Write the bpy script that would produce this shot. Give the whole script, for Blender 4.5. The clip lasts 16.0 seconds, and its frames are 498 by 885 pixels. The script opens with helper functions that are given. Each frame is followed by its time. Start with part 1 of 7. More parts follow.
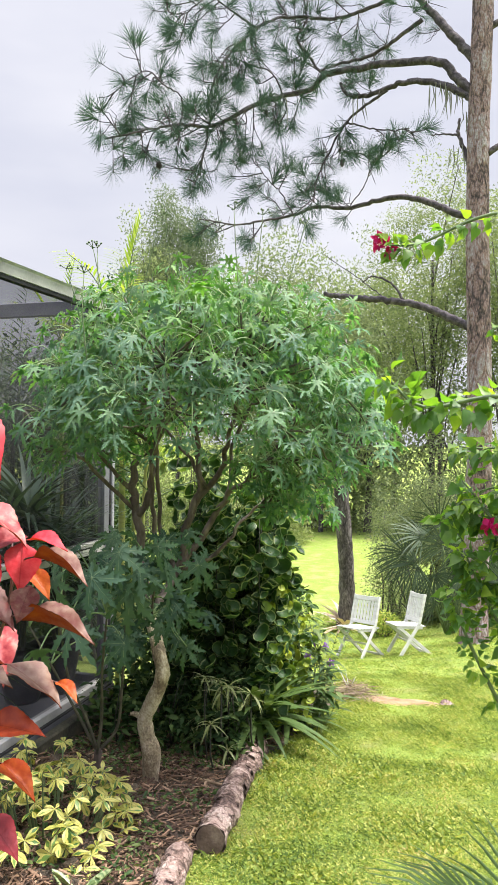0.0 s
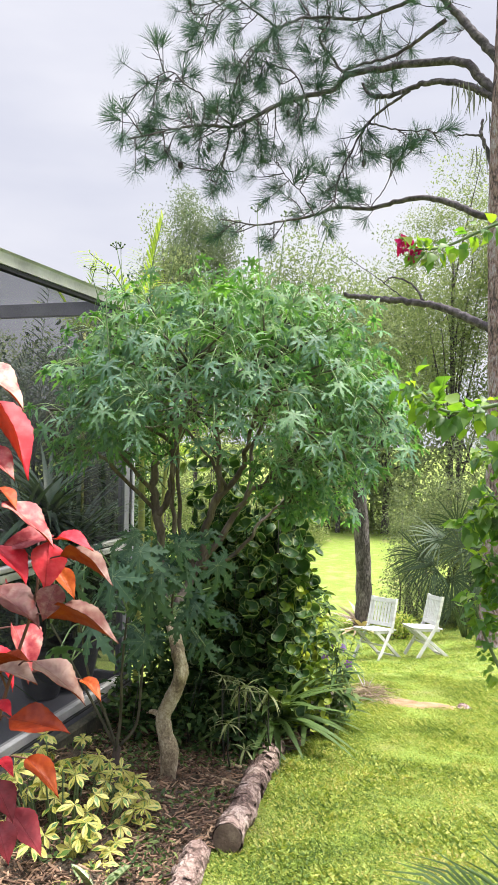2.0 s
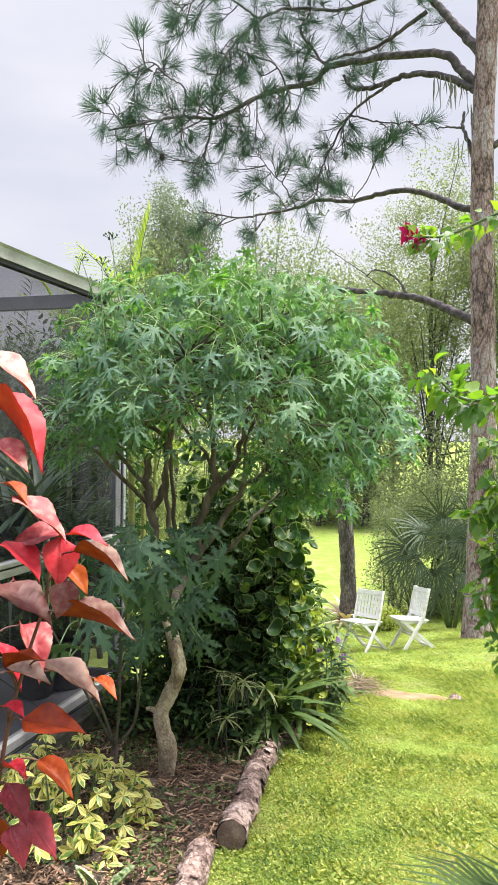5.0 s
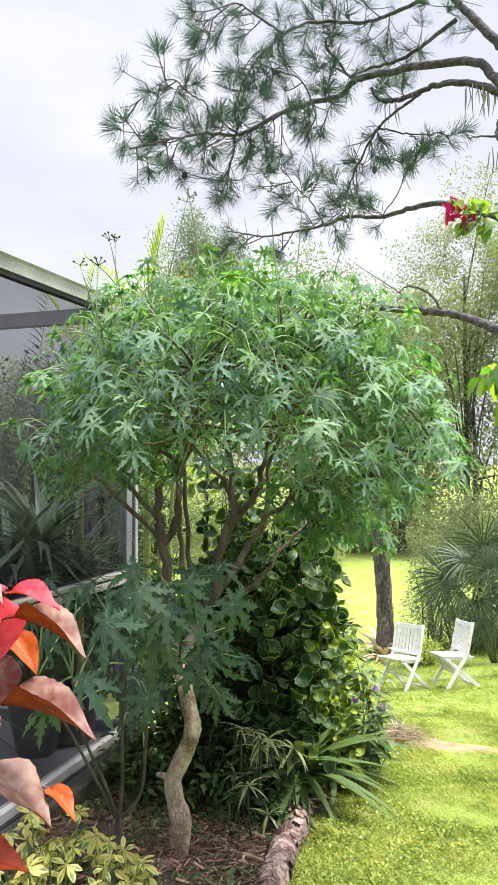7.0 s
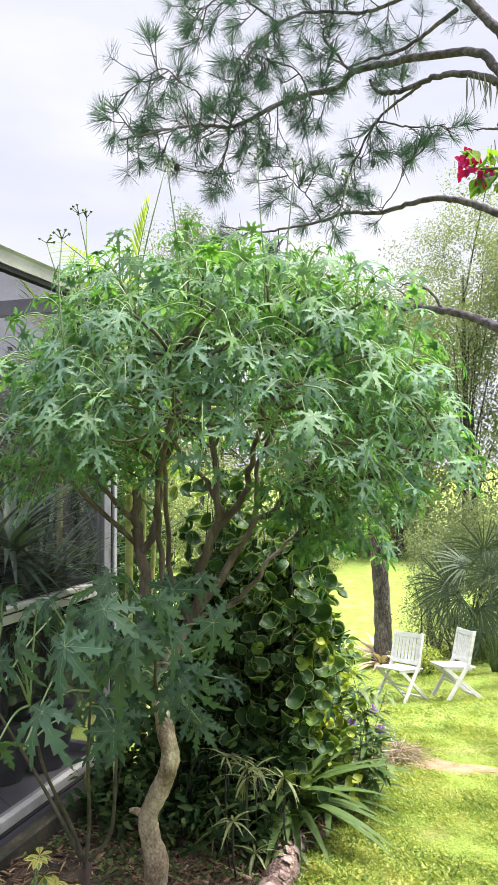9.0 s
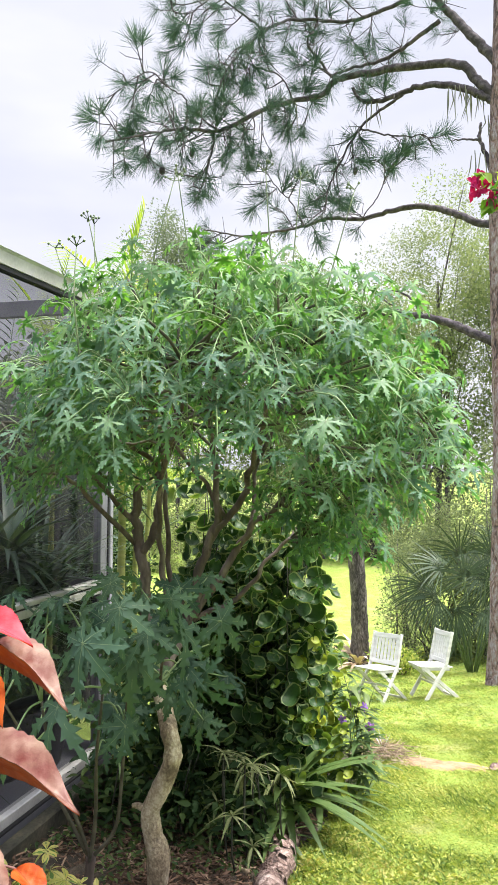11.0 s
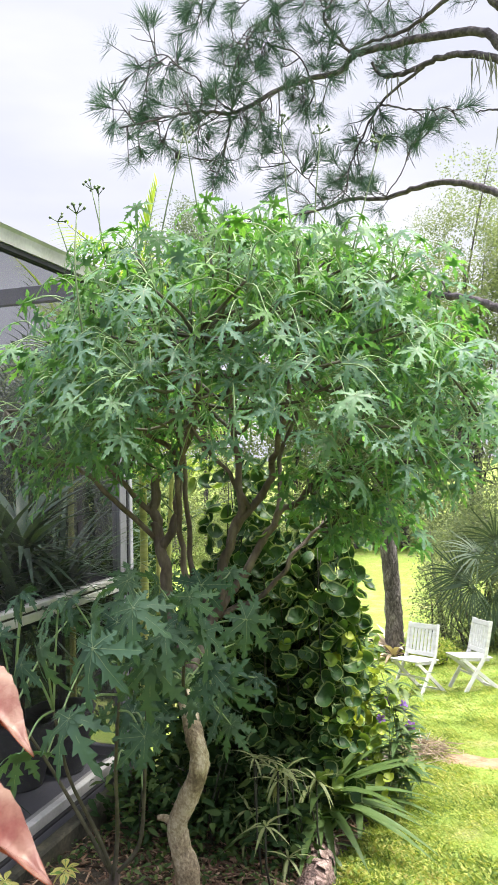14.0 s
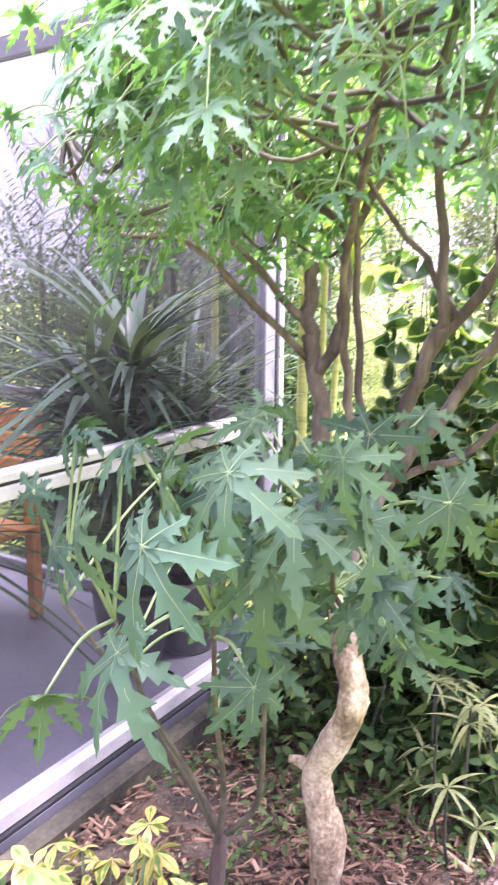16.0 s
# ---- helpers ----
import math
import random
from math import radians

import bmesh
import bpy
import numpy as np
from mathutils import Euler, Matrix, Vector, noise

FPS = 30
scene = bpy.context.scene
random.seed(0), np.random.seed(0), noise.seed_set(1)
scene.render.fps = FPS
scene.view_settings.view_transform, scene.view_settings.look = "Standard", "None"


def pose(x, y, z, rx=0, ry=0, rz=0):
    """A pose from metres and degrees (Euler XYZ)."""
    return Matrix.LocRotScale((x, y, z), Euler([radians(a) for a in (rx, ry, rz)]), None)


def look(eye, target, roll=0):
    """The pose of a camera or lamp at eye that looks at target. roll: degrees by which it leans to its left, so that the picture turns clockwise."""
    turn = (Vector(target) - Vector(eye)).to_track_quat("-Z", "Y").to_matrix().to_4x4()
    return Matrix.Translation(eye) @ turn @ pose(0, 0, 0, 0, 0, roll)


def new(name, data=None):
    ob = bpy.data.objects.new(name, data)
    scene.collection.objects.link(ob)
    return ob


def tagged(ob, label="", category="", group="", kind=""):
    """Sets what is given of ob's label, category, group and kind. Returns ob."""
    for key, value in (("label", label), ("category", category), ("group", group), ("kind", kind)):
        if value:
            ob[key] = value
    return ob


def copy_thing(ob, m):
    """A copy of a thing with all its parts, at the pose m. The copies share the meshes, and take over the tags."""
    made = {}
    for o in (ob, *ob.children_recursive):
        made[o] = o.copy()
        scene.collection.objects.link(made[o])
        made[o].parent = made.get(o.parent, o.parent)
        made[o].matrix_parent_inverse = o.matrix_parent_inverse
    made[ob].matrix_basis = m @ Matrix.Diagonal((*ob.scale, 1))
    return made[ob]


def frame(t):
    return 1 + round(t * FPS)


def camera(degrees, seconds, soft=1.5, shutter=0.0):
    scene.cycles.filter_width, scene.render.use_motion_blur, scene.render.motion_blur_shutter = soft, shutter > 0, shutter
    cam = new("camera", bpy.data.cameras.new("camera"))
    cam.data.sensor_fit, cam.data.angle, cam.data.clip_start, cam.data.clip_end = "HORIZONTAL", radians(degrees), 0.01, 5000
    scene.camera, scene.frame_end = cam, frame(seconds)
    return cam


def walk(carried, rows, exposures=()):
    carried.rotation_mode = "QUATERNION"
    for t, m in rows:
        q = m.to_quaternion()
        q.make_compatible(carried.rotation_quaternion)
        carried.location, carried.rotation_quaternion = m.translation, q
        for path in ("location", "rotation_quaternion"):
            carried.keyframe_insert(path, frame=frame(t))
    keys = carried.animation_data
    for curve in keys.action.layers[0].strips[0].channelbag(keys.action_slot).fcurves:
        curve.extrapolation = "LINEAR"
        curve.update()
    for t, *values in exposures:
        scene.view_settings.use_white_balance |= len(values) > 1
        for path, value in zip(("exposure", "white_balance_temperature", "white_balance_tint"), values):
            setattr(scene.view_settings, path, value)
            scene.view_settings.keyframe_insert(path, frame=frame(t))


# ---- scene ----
cam = camera(36.6, 16.0, soft=1.25, shutter=0.2)
EXPOSURES = [(0, 0.74, 6500, 10), (6.0, 0.76, 6500, 10), (7.0, 0.93, 6450, 11), (13.8, 0.93, 6450, 11), (14.5, 1.2, 6350, 13), (15.0, 1.52, 6800, 22), (15.5, 1.95, 7100, 29), (16, 2.6, 5950, 43)]
PATH = [
    (0, (-0.05, 0.643, 1.631), (-0.622, 2.559, 1.628), 0.5),
    (0.5, (-0.052, 0.658, 1.63), (-0.642, 2.569, 1.634), 0.6),
    (1, (-0.057, 0.645, 1.63), (-0.662, 2.55, 1.636), 0.8),
    (1.5, (-0.062, 0.608, 1.633), (-0.673, 2.511, 1.636), 1.1),
    (2, (-0.062, 0.623, 1.639), (-0.678, 2.526, 1.634), 1.1),
    (2.5, (-0.06, 0.618, 1.635), (-0.673, 2.521, 1.624), 1),
    (3, (-0.058, 0.629, 1.63), (-0.669, 2.534, 1.616), 1.1),
    (3.5, (-0.062, 0.61, 1.628), (-0.659, 2.519, 1.61), 1.2),
    (5.8, (-0.2, 0.709, 1.627), (-0.753, 2.63, 1.611), 0.4),
    (6, (-0.185, 0.791, 1.619), (-0.759, 2.707, 1.617), 0),
    (6.5, (-0.176, 0.968, 1.614), (-0.807, 2.866, 1.647), -0.5),
    (7, (-0.251, 1.118, 1.619), (-0.894, 3.011, 1.669), -0.1),
    (7.5, (-0.368, 1.311, 1.616), (-1.003, 3.207, 1.659), 0.2),
    (8, (-0.364, 1.416, 1.61), (-0.999, 3.311, 1.651), 0.2),
    (8.5, (-0.299, 1.477, 1.608), (-0.943, 3.37, 1.657), 0),
    (10.8, (-0.416, 1.349, 1.597), (-0.988, 3.263, 1.671), 0.4),
    (11, (-0.41, 1.346, 1.61), (-0.978, 3.262, 1.673), 0.5),
    (11.5, (-0.427, 1.345, 1.604), (-0.973, 3.268, 1.664), 0.6),
    (12, (-0.419, 1.35, 1.607), (-0.953, 3.277, 1.661), 0.4),
    (12.5, (-0.404, 1.369, 1.606), (-0.933, 3.297, 1.652), 0.1),
    (13, (-0.376, 1.388, 1.605), (-0.917, 3.313, 1.646), -0.3),
    (13.5, (-0.41, 1.407, 1.604), (-0.984, 3.322, 1.64), -0.8),
    (14, (-0.463, 1.584, 1.582), (-1.101, 3.479, 1.624), -1.1),
    (14.5, (-0.509, 1.855, 1.557), (-1.249, 3.712, 1.6), -1.4),
    (15, (-0.644, 2.128, 1.509), (-1.416, 3.973, 1.454), -0.3),
    (15.5, (-0.816, 2.432, 1.476), (-1.603, 4.261, 1.293), 0.6),
    (16, (-0.892, 2.66, 1.403), (-1.94, 4.321, 1.03), 0.5),
]
walk(cam, [(t, look(eye, target, roll)) for t, eye, target, roll in PATH],
     exposures=EXPOSURES)


# ---- light: bright overcast sky with thin cloud, soft high sun ----
world = bpy.data.worlds.new("sky")
scene.world = world
world.use_nodes = True
nt = world.node_tree
nt.nodes.clear()
SUN_EL, SUN_AZ = 69.0, 70.0          # degrees; azimuth from +y towards +x
sky = nt.nodes.new("ShaderNodeTexSky")
sky.sky_type, sky.sun_disc = "NISHITA", False
sky.sun_elevation, sky.sun_rotation = radians(SUN_EL), radians(SUN_AZ)
sky.air_density, sky.dust_density = 1.0, 8.0
sky_gain = nt.nodes.new("ShaderNodeMixRGB")
sky_gain.blend_type = "MULTIPLY"
sky_gain.inputs[0].default_value, sky_gain.inputs[2].default_value = 1.0, (0.10, 0.10, 0.10, 1)
coord = nt.nodes.new("ShaderNodeTexCoord")
stretch = nt.nodes.new("ShaderNodeMapping")
stretch.inputs["Scale"].default_value = (1.0, 1.0, 3.2)
cloud = nt.nodes.new("ShaderNodeTexNoise")
cloud.inputs["Scale"].default_value, cloud.inputs["Detail"].default_value, cloud.inputs["Roughness"].default_value = 1.5, 5, 0.5
ramp = nt.nodes.new("ShaderNodeValToRGB")
ramp.color_ramp.elements[0].position, ramp.color_ramp.elements[0].color = 0.36, (0.41, 0.425, 0.51, 1)
ramp.color_ramp.elements[1].position, ramp.color_ramp.elements[1].color = 0.66, (0.575, 0.575, 0.625, 1)
cover = nt.nodes.new("ShaderNodeMixRGB")
cover.inputs[0].default_value = 0.9
# thin overcast is brightest high overhead
split = nt.nodes.new("ShaderNodeSeparateXYZ")
rise = nt.nodes.new("ShaderNodeMapRange")
rise.inputs["From Min"].default_value, rise.inputs["From Max"].default_value = 0.60, 1.0
rise.inputs["To Min"].default_value, rise.inputs["To Max"].default_value = 1.0, 7.0
lift = nt.nodes.new("ShaderNodeMixRGB")
lift.blend_type, lift.inputs[0].default_value = "MULTIPLY", 1.0
back = nt.nodes.new("ShaderNodeBackground")
out = nt.nodes.new("ShaderNodeOutputWorld")
for a, b in ((coord.outputs["Generated"], stretch.inputs[0]), (stretch.outputs[0], cloud.inputs["Vector"]), (cloud.outputs["Fac"], ramp.inputs[0]),
             (sky.outputs[0], sky_gain.inputs[1]), (sky_gain.outputs[0], cover.inputs[1]), (ramp.outputs[0], cover.inputs[2]),
             (coord.outputs["Generated"], split.inputs[0]), (split.outputs[2], rise.inputs["Value"]), (cover.outputs[0], lift.inputs[1]), (rise.outputs[0], lift.inputs[2]),
             (lift.outputs[0], back.inputs[0]), (back.outputs[0], out.inputs[0])):
    nt.links.new(a, b)
back.inputs[1].default_value = 1.0
sun = new("sun", bpy.data.lights.new("sun", "SUN"))
sun.data.energy, sun.data.angle, sun.data.color = 5.0, radians(12), (1.0, 0.95, 0.86)
sun_from = Vector((math.sin(radians(SUN_AZ)) * math.cos(radians(SUN_EL)), math.cos(radians(SUN_AZ)) * math.cos(radians(SUN_EL)), math.sin(radians(SUN_EL))))
sun.matrix_world = look(sun_from * 40, (0, 0, 0))

# ---- small tools ----
rng = np.random.default_rng(7)


def tri_mesh(name, V, F, MI=None, mats=(), smooth=True):
    """A mesh of triangles from arrays."""
    V, F = np.asarray(V, dtype=np.float32), np.asarray(F, dtype=np.int32)
    me = bpy.data.meshes.new(name)
    me.vertices.add(len(V))
    me.vertices.foreach_set("co", V.ravel())
    me.loops.add(F.size)
    me.loops.foreach_set("vertex_index", F.ravel())
    me.polygons.add(len(F))
    me.polygons.foreach_set("loop_start", np.arange(0, F.size, 3, dtype=np.int32))
    for m in mats:
        me.materials.append(m)
    if MI is not None:
        me.polygons.foreach_set("material_index", np.asarray(MI, dtype=np.int32))
    me.polygons.foreach_set("use_smooth", np.full(len(F), smooth))
    me.update(calc_edges=True)
    me.validate()
    return me


class Geo:
    """Collects triangles with material slots."""

    def __init__(self):
        self.v, self.f, self.m, self.n = [], [], [], 0

    def add(self, V, F, mi=0):
        V, F = np.asarray(V, float), np.asarray(F, int)
        if F.shape[1] == 4:
            F = np.concatenate([F[:, [0, 1, 2]], F[:, [0, 2, 3]]])
            if np.ndim(mi):
                mi = np.concatenate([mi, mi])
        self.v.append(V)
        self.f.append(F + self.n)
        self.m.append(np.full(len(F), mi) if np.ndim(mi) == 0 else np.asarray(mi))
        self.n += len(V)
        return self

    def arrays(self):
        return np.concatenate(self.v), np.concatenate(self.f), np.concatenate(self.m)

    def tube(self, pts, radii, seg=7, mi=0, rough=0.0, cap=True):
        """A round limb along points, with its radius at each."""
        pts, radii = np.asarray(pts, float), np.asarray(radii, float)
        n = len(pts)
        tan = np.gradient(pts, axis=0)
        tan /= np.linalg.norm(tan, axis=1)[:, None] + 1e-9
        ref = np.array([0.0, 0, 1]) if abs(tan[0][2]) < 0.9 else np.array([1.0, 0, 0])
        V = []
        for i in range(n):
            a = np.cross(tan[i], ref)
            a /= np.linalg.norm(a) + 1e-9
            b = np.cross(tan[i], a)
            ref = np.cross(a, tan[i])
            ang = np.arange(seg) * 2 * np.pi / seg
            r = radii[i] * (1 + rough * rng.standard_normal(seg))
            V.append(pts[i] + np.outer(np.cos(ang) * r, a) + np.outer(np.sin(ang) * r, b))
        V = np.concatenate(V + ([pts[:1], pts[-1:]] if cap else []))
        F = []
        for i in range(n - 1):
            for j in range(seg):
                k = (j + 1) % seg
                F += [(i * seg + j, i * seg + k, i * seg + seg + k), (i * seg + j, i * seg + seg + k, i * seg + seg + j)]
        if cap:
            for j in range(seg):
                k = (j + 1) % seg
                F += [(n * seg, k, j), (n * seg + 1, (n - 1) * seg + j, (n - 1) * seg + k)]
        return self.add(V, F, mi)

    def box(self, lo, hi, mi=0):
        (a, b, c), (d, e, f) = lo, hi
        V = [(a, b, c), (d, b, c), (d, e, c), (a, e, c), (a, b, f), (d, b, f), (d, e, f), (a, e, f)]
        return self.add(V, [(0, 3, 2, 1), (4, 5, 6, 7), (0, 1, 5, 4), (1, 2, 6, 5), (2, 3, 7, 6), (3, 0, 4, 7)], mi)

    def scatter(self, tmpl, M, mi=None):
        """Copies of a template (V, F, MI) under matrices M (N, 3, 4)."""
        V, F, MI = tmpl
        M = np.asarray(M)
        if len(M) == 0:
            return self
        W = np.einsum("nij,vj->nvi", M[:, :, :3], V) + M[:, None, :, 3]
        FF = F[None] + (np.arange(len(M)) * len(V))[:, None, None]
        self.v.append(W.reshape(-1, 3))
        self.f.append(FF.reshape(-1, 3) + self.n)
        self.m.append(np.tile(MI if mi is None else np.full(len(F), mi), len(M)))
        self.n += len(M) * len(V)
        return self

    def mesh(self, name, mats, smooth=True):
        V, F, MI = self.arrays()
        return tri_mesh(name, V, F, MI, mats, smooth)


def thing(name, label, category, at=(0, 0, 0), group="", kind=""):
    e = new(name)
    e.location = at
    e.empty_display_size = 0.1
    return tagged(e, label, category, group, kind)


def part(name, geo, mats, parent=None, label="", smooth=True, kind=""):
    """Links a Geo, or a ready mesh, as one mesh object under a thing or a part."""
    me = geo if isinstance(geo, bpy.types.Mesh) else geo.mesh(name, mats if isinstance(mats, (list, tuple)) else [mats], smooth)
    ob = new(name, me)
    if parent is not None:
        ob.parent = parent
        base = Vector(parent.location)
        if parent.parent is not None:
            base = base + parent.parent.location
        ob.location = -base
    return tagged(ob, label, kind=kind)


def bevelled(geo, name, mats, width=0.004, smooth=False):
    me = geo.mesh(name, mats if isinstance(mats, (list, tuple)) else [mats], smooth)
    bm = bmesh.new()
    bm.from_mesh(me)
    bmesh.ops.remove_doubles(bm, verts=bm.verts, dist=1e-5)
    bmesh.ops.dissolve_limit(bm, angle_limit=0.02, verts=bm.verts, edges=bm.edges)
    bmesh.ops.bevel(bm, geom=list(bm.edges), offset=width, segments=1, affect="EDGES")
    bm.to_mesh(me)
    bm.free()
    return me


def spline(pts, n=6):
    """A smooth line through points (Catmull-Rom)."""
    P = np.asarray(pts, float)
    P = np.concatenate([[2 * P[0] - P[1]], P, [2 * P[-1] - P[-2]]])
    out = []
    for i in range(1, len(P) - 2):
        for t in np.linspace(0, 1, n, endpoint=False):
            a, b, c, d = P[i - 1:i + 3]
            out.append(0.5 * (2 * b + (c - a) * t + (2 * a - 5 * b + 4 * c - d) * t * t + (3 * b - a - 3 * c + d) * t ** 3))
    out.append(P[-2])
    return np.array(out)


def unit(v):
    v = np.asarray(v, float)
    return v / (np.linalg.norm(v, axis=-1, keepdims=True) + 1e-9)


def frames(pos, along, up, size=1.0, roll=0.0):
    """Matrices (N, 3, 4): y runs along, z leans to up."""
    pos, along, up = np.atleast_2d(pos), unit(np.atleast_2d(along)), np.atleast_2d(up)
    n = max(len(pos), len(along), len(up))
    pos, along, up = (np.broadcast_to(a, (n, 3)) for a in (pos, along, up))
    x = unit(np.cross(along, up))
    z = np.cross(x, along)
    roll = np.broadcast_to(roll, (n,))[:, None]
    x, z = x * np.cos(roll) + z * np.sin(roll), z * np.cos(roll) - x * np.sin(roll)
    size = np.asarray(size, float)
    s = np.broadcast_to(size[:, None] if size.ndim == 1 else size, (n, 3)) if size.ndim else np.full((n, 3), float(size))
    return np.stack([x * s[:, :1], along * s[:, 1:2], z * s[:, 2:], pos], axis=2)


def to_matrix(m):
    return Matrix([list(r) for r in m] + [[0, 0, 0, 1]])


def rand_dirs(n, low=-1.0, high=1.0):
    z = rng.uniform(low, high, n)
    a = rng.uniform(0, 2 * np.pi, n)
    r = np.sqrt(np.maximum(0, 1 - z * z))
    return np.stack([r * np.cos(a), r * np.sin(a), z], 1)


PROFILE = ((-60, 0.22), (-5, 0.12), (0, 0.05), (2, -0.02), (4, -0.18), (5, -0.275), (7, -0.52), (9, -0.89), (11, -1.28),
           (14, -1.75), (18, -1.96), (25, -1.93), (32, -1.83), (60, -1.7), (500, -1.2))


def ground_z(x, y):
    """Height of the lawn, which falls away from the house."""
    x, y = np.asarray(x, float), np.asarray(y, float)
    z = np.interp(y, [a for a, b in PROFILE], [b for a, b in PROFILE])
    side = np.clip((y - 7) / 4, 0, 1) * np.clip((30 - y) / 10, 0, 1)
    return z + 0.14 * side * np.clip(x + 1.3, -0.8, 2.0)


def ground_h(x, y):
    """The lawn with its small unevenness."""
    x, y = np.asarray(x, float), np.asarray(y, float)
    b = np.zeros(np.broadcast(x, y).shape)
    for fx, fy, a, ph in ((2.1, 1.3, 0.012, 0.3), (5.7, 4.1, 0.007, 1.1), (11.3, 13.7, 0.004, 2.0)):
        b = b + a * np.sin(fx * x + 0.6 * y + ph) * np.cos(fy * y - 0.4 * x + ph * 2)
    return ground_z(x, y) + b * np.clip((y + 2) / 4, 0, 1) * np.clip((40 - y) / 20, 0, 1)


# ---- leaf shapes: y runs from the stalk to the tip, length about 1 ----
def leaf_blade(width=0.3, n=6, fold=0.25, droop=0.25, peak=0.4, wave=0.0, tip=1.0):
    """A plain leaf, folded along its midrib and hanging at the tip."""
    s = np.linspace(0, 1, n)
    w = width * np.sin(np.pi * s ** (np.log(0.5) / np.log(peak))) ** tip
    w[0], w[-1] = width * 0.05, 0.0
    z = -droop * s ** 2
    V = np.concatenate([np.stack([-w, s, z + fold * w + wave * np.sin(s * 17) * w], 1), np.stack([0 * s, s, z], 1),
                        np.stack([w, s, z + fold * w + wave * np.sin(s * 17 + 2) * w], 1)])
    F = []
    for i in range(n - 1):
        for a in (0, n):
            F += [(a + i, a + n + i, a + n + i + 1), (a + i, a + n + i + 1, a + i + 1)]
    return V, np.array(F), np.zeros(len(F), int)


def leaf_lobed(seed=0, droop=0.28, vein=True, broad=1.0, heart=0.33, plain=False, keel=0.3):
    """A deeply cut palmate leaf with toothed lobes and pale veins, of radius about 1 round its stalk's end."""
    r = np.random.default_rng(seed)
    g = Geo()
    angles = [0, 47, -47, 100, -100, 148, -148]
    lengths = [1.0, 0.95, 0.95, 0.78, 0.78, 0.45, 0.45]

    def bent(P):
        P = np.asarray(P, float)
        d = np.hypot(P[:, 0], P[:, 1])
        P[:, 2] += -droop * d ** 2 + 0.05 * np.sin(5 * P[:, 0] + seed) + 0.06 * (d > 0.35) * np.sin(7 * P[:, 1] + 2 * seed) * (d - 0.35)
        return P
    for a, L in zip(angles, lengths):
        a = np.radians(a + r.uniform(-6, 6))
        L *= r.uniform(0.9, 1.08)
        u, v = np.array([np.sin(a), np.cos(a)]), np.array([np.cos(a), -np.sin(a)])
        # a fused foot, then pairs of pointed teeth that lean forward, then a slender tip
        s = np.array([0.0, 0.20, 0.34, 0.44, 0.53, 0.60, 0.68, 0.75, 0.85, 0.93, 1.0])
        w = np.array([0.04, 0.125, 0.090, 0.085, 0.235, 0.095, 0.175, 0.070, 0.080, 0.034, 0.0]) * (0.45 + 0.55 * L) * broad
        t = s.copy()
        t[4] += 0.075
        t[6] += 0.075
        t[8] += 0.04
        if plain:
            pick = [0, 2, 3, 4, 5, 6, 10]
            s, w, t = s[pick], w[pick], t[pick]
        n = len(s)
        V = []
        for side in (-1, 0, 1):
            for i in range(n):
                q = (t[i] if side else s[i]) * L * u + side * w[i] * v * r.uniform(0.85, 1.1)
                V.append((q[0], q[1], abs(side) * keel * w[i]))
        F = []
        for i in range(n - 1):
            for b in (0, n):
                F += [(b + i, b + n + i, b + n + i + 1), (b + i, b + n + i + 1, b + i + 1)]
        g.add(bent(V), F, 0)
        if vein:
            k = 0.0055
            P = [(*(q * L * u + e * k * (1.15 - q) * v), 0.022) for q in (0.0, 0.45, 0.93) for e in (-1, 1)]
            g.add(bent(P), [(0, 1, 3, 2), (2, 3, 5, 4)], 1)
    web = [(0, 0, 0)] + [(heart * np.sin(b), heart * np.cos(b), 0) for b in np.radians([-148, -124, -100, -73, -47, -23, 0, 23, 47, 73, 100, 124, 148])]
    web = np.array(web)
    web[2::2, :2] *= 0.80
    g.add(bent(web), [(0, i, i + 1) for i in range(1, 13)], 0)
    return g.arrays()


def leaf_round(cup=0.15, n=22, seed=0):
    """A round cupped leaf with a notch at its stalk and a pale scalloped rim."""
    r = np.random.default_rng(seed)
    a = np.linspace(0.2, 2 * np.pi - 0.2, n) - np.pi / 2
    grow = 1 + 0.06 * np.sin(2 * a + seed) + 0.05 * np.sin(3 * a + 2 * seed)
    ring = np.stack([np.cos(a) * grow * 1.06, np.sin(a) * grow + 0.85, 0 * a], 1) * 0.5
    mid = np.array([0, 0.42, -cup])
    wavy = 0.05 * np.sin(3 * a + seed * 1.7) + 0.025 * r.standard_normal(n)
    inner = mid + (ring - mid) * 0.955
    inner[:, 2] = -0.15 * cup + wavy
    outer = mid + (ring - mid) * (1 + 0.045 * (np.arange(n) % 2))[:, None]
    outer[:, 2] = 0.03 + wavy
    half = mid + (ring - mid) * 0.5
    half[:, 2] = -0.85 * cup + 0.4 * wavy
    V = np.concatenate([[mid], half, inner, outer])
    F, MI = [], []
    for i in range(n - 1):
        p, q, o = 1 + i, 1 + n + i, 1 + 2 * n + i
        F += [(0, p, p + 1), (p, q, q + 1), (p, q + 1, p + 1), (q, o, o + 1), (q, o + 1, q + 1)]
        MI += [0, 0, 0, 1, 1]
    return V, np.array(F), np.array(MI)


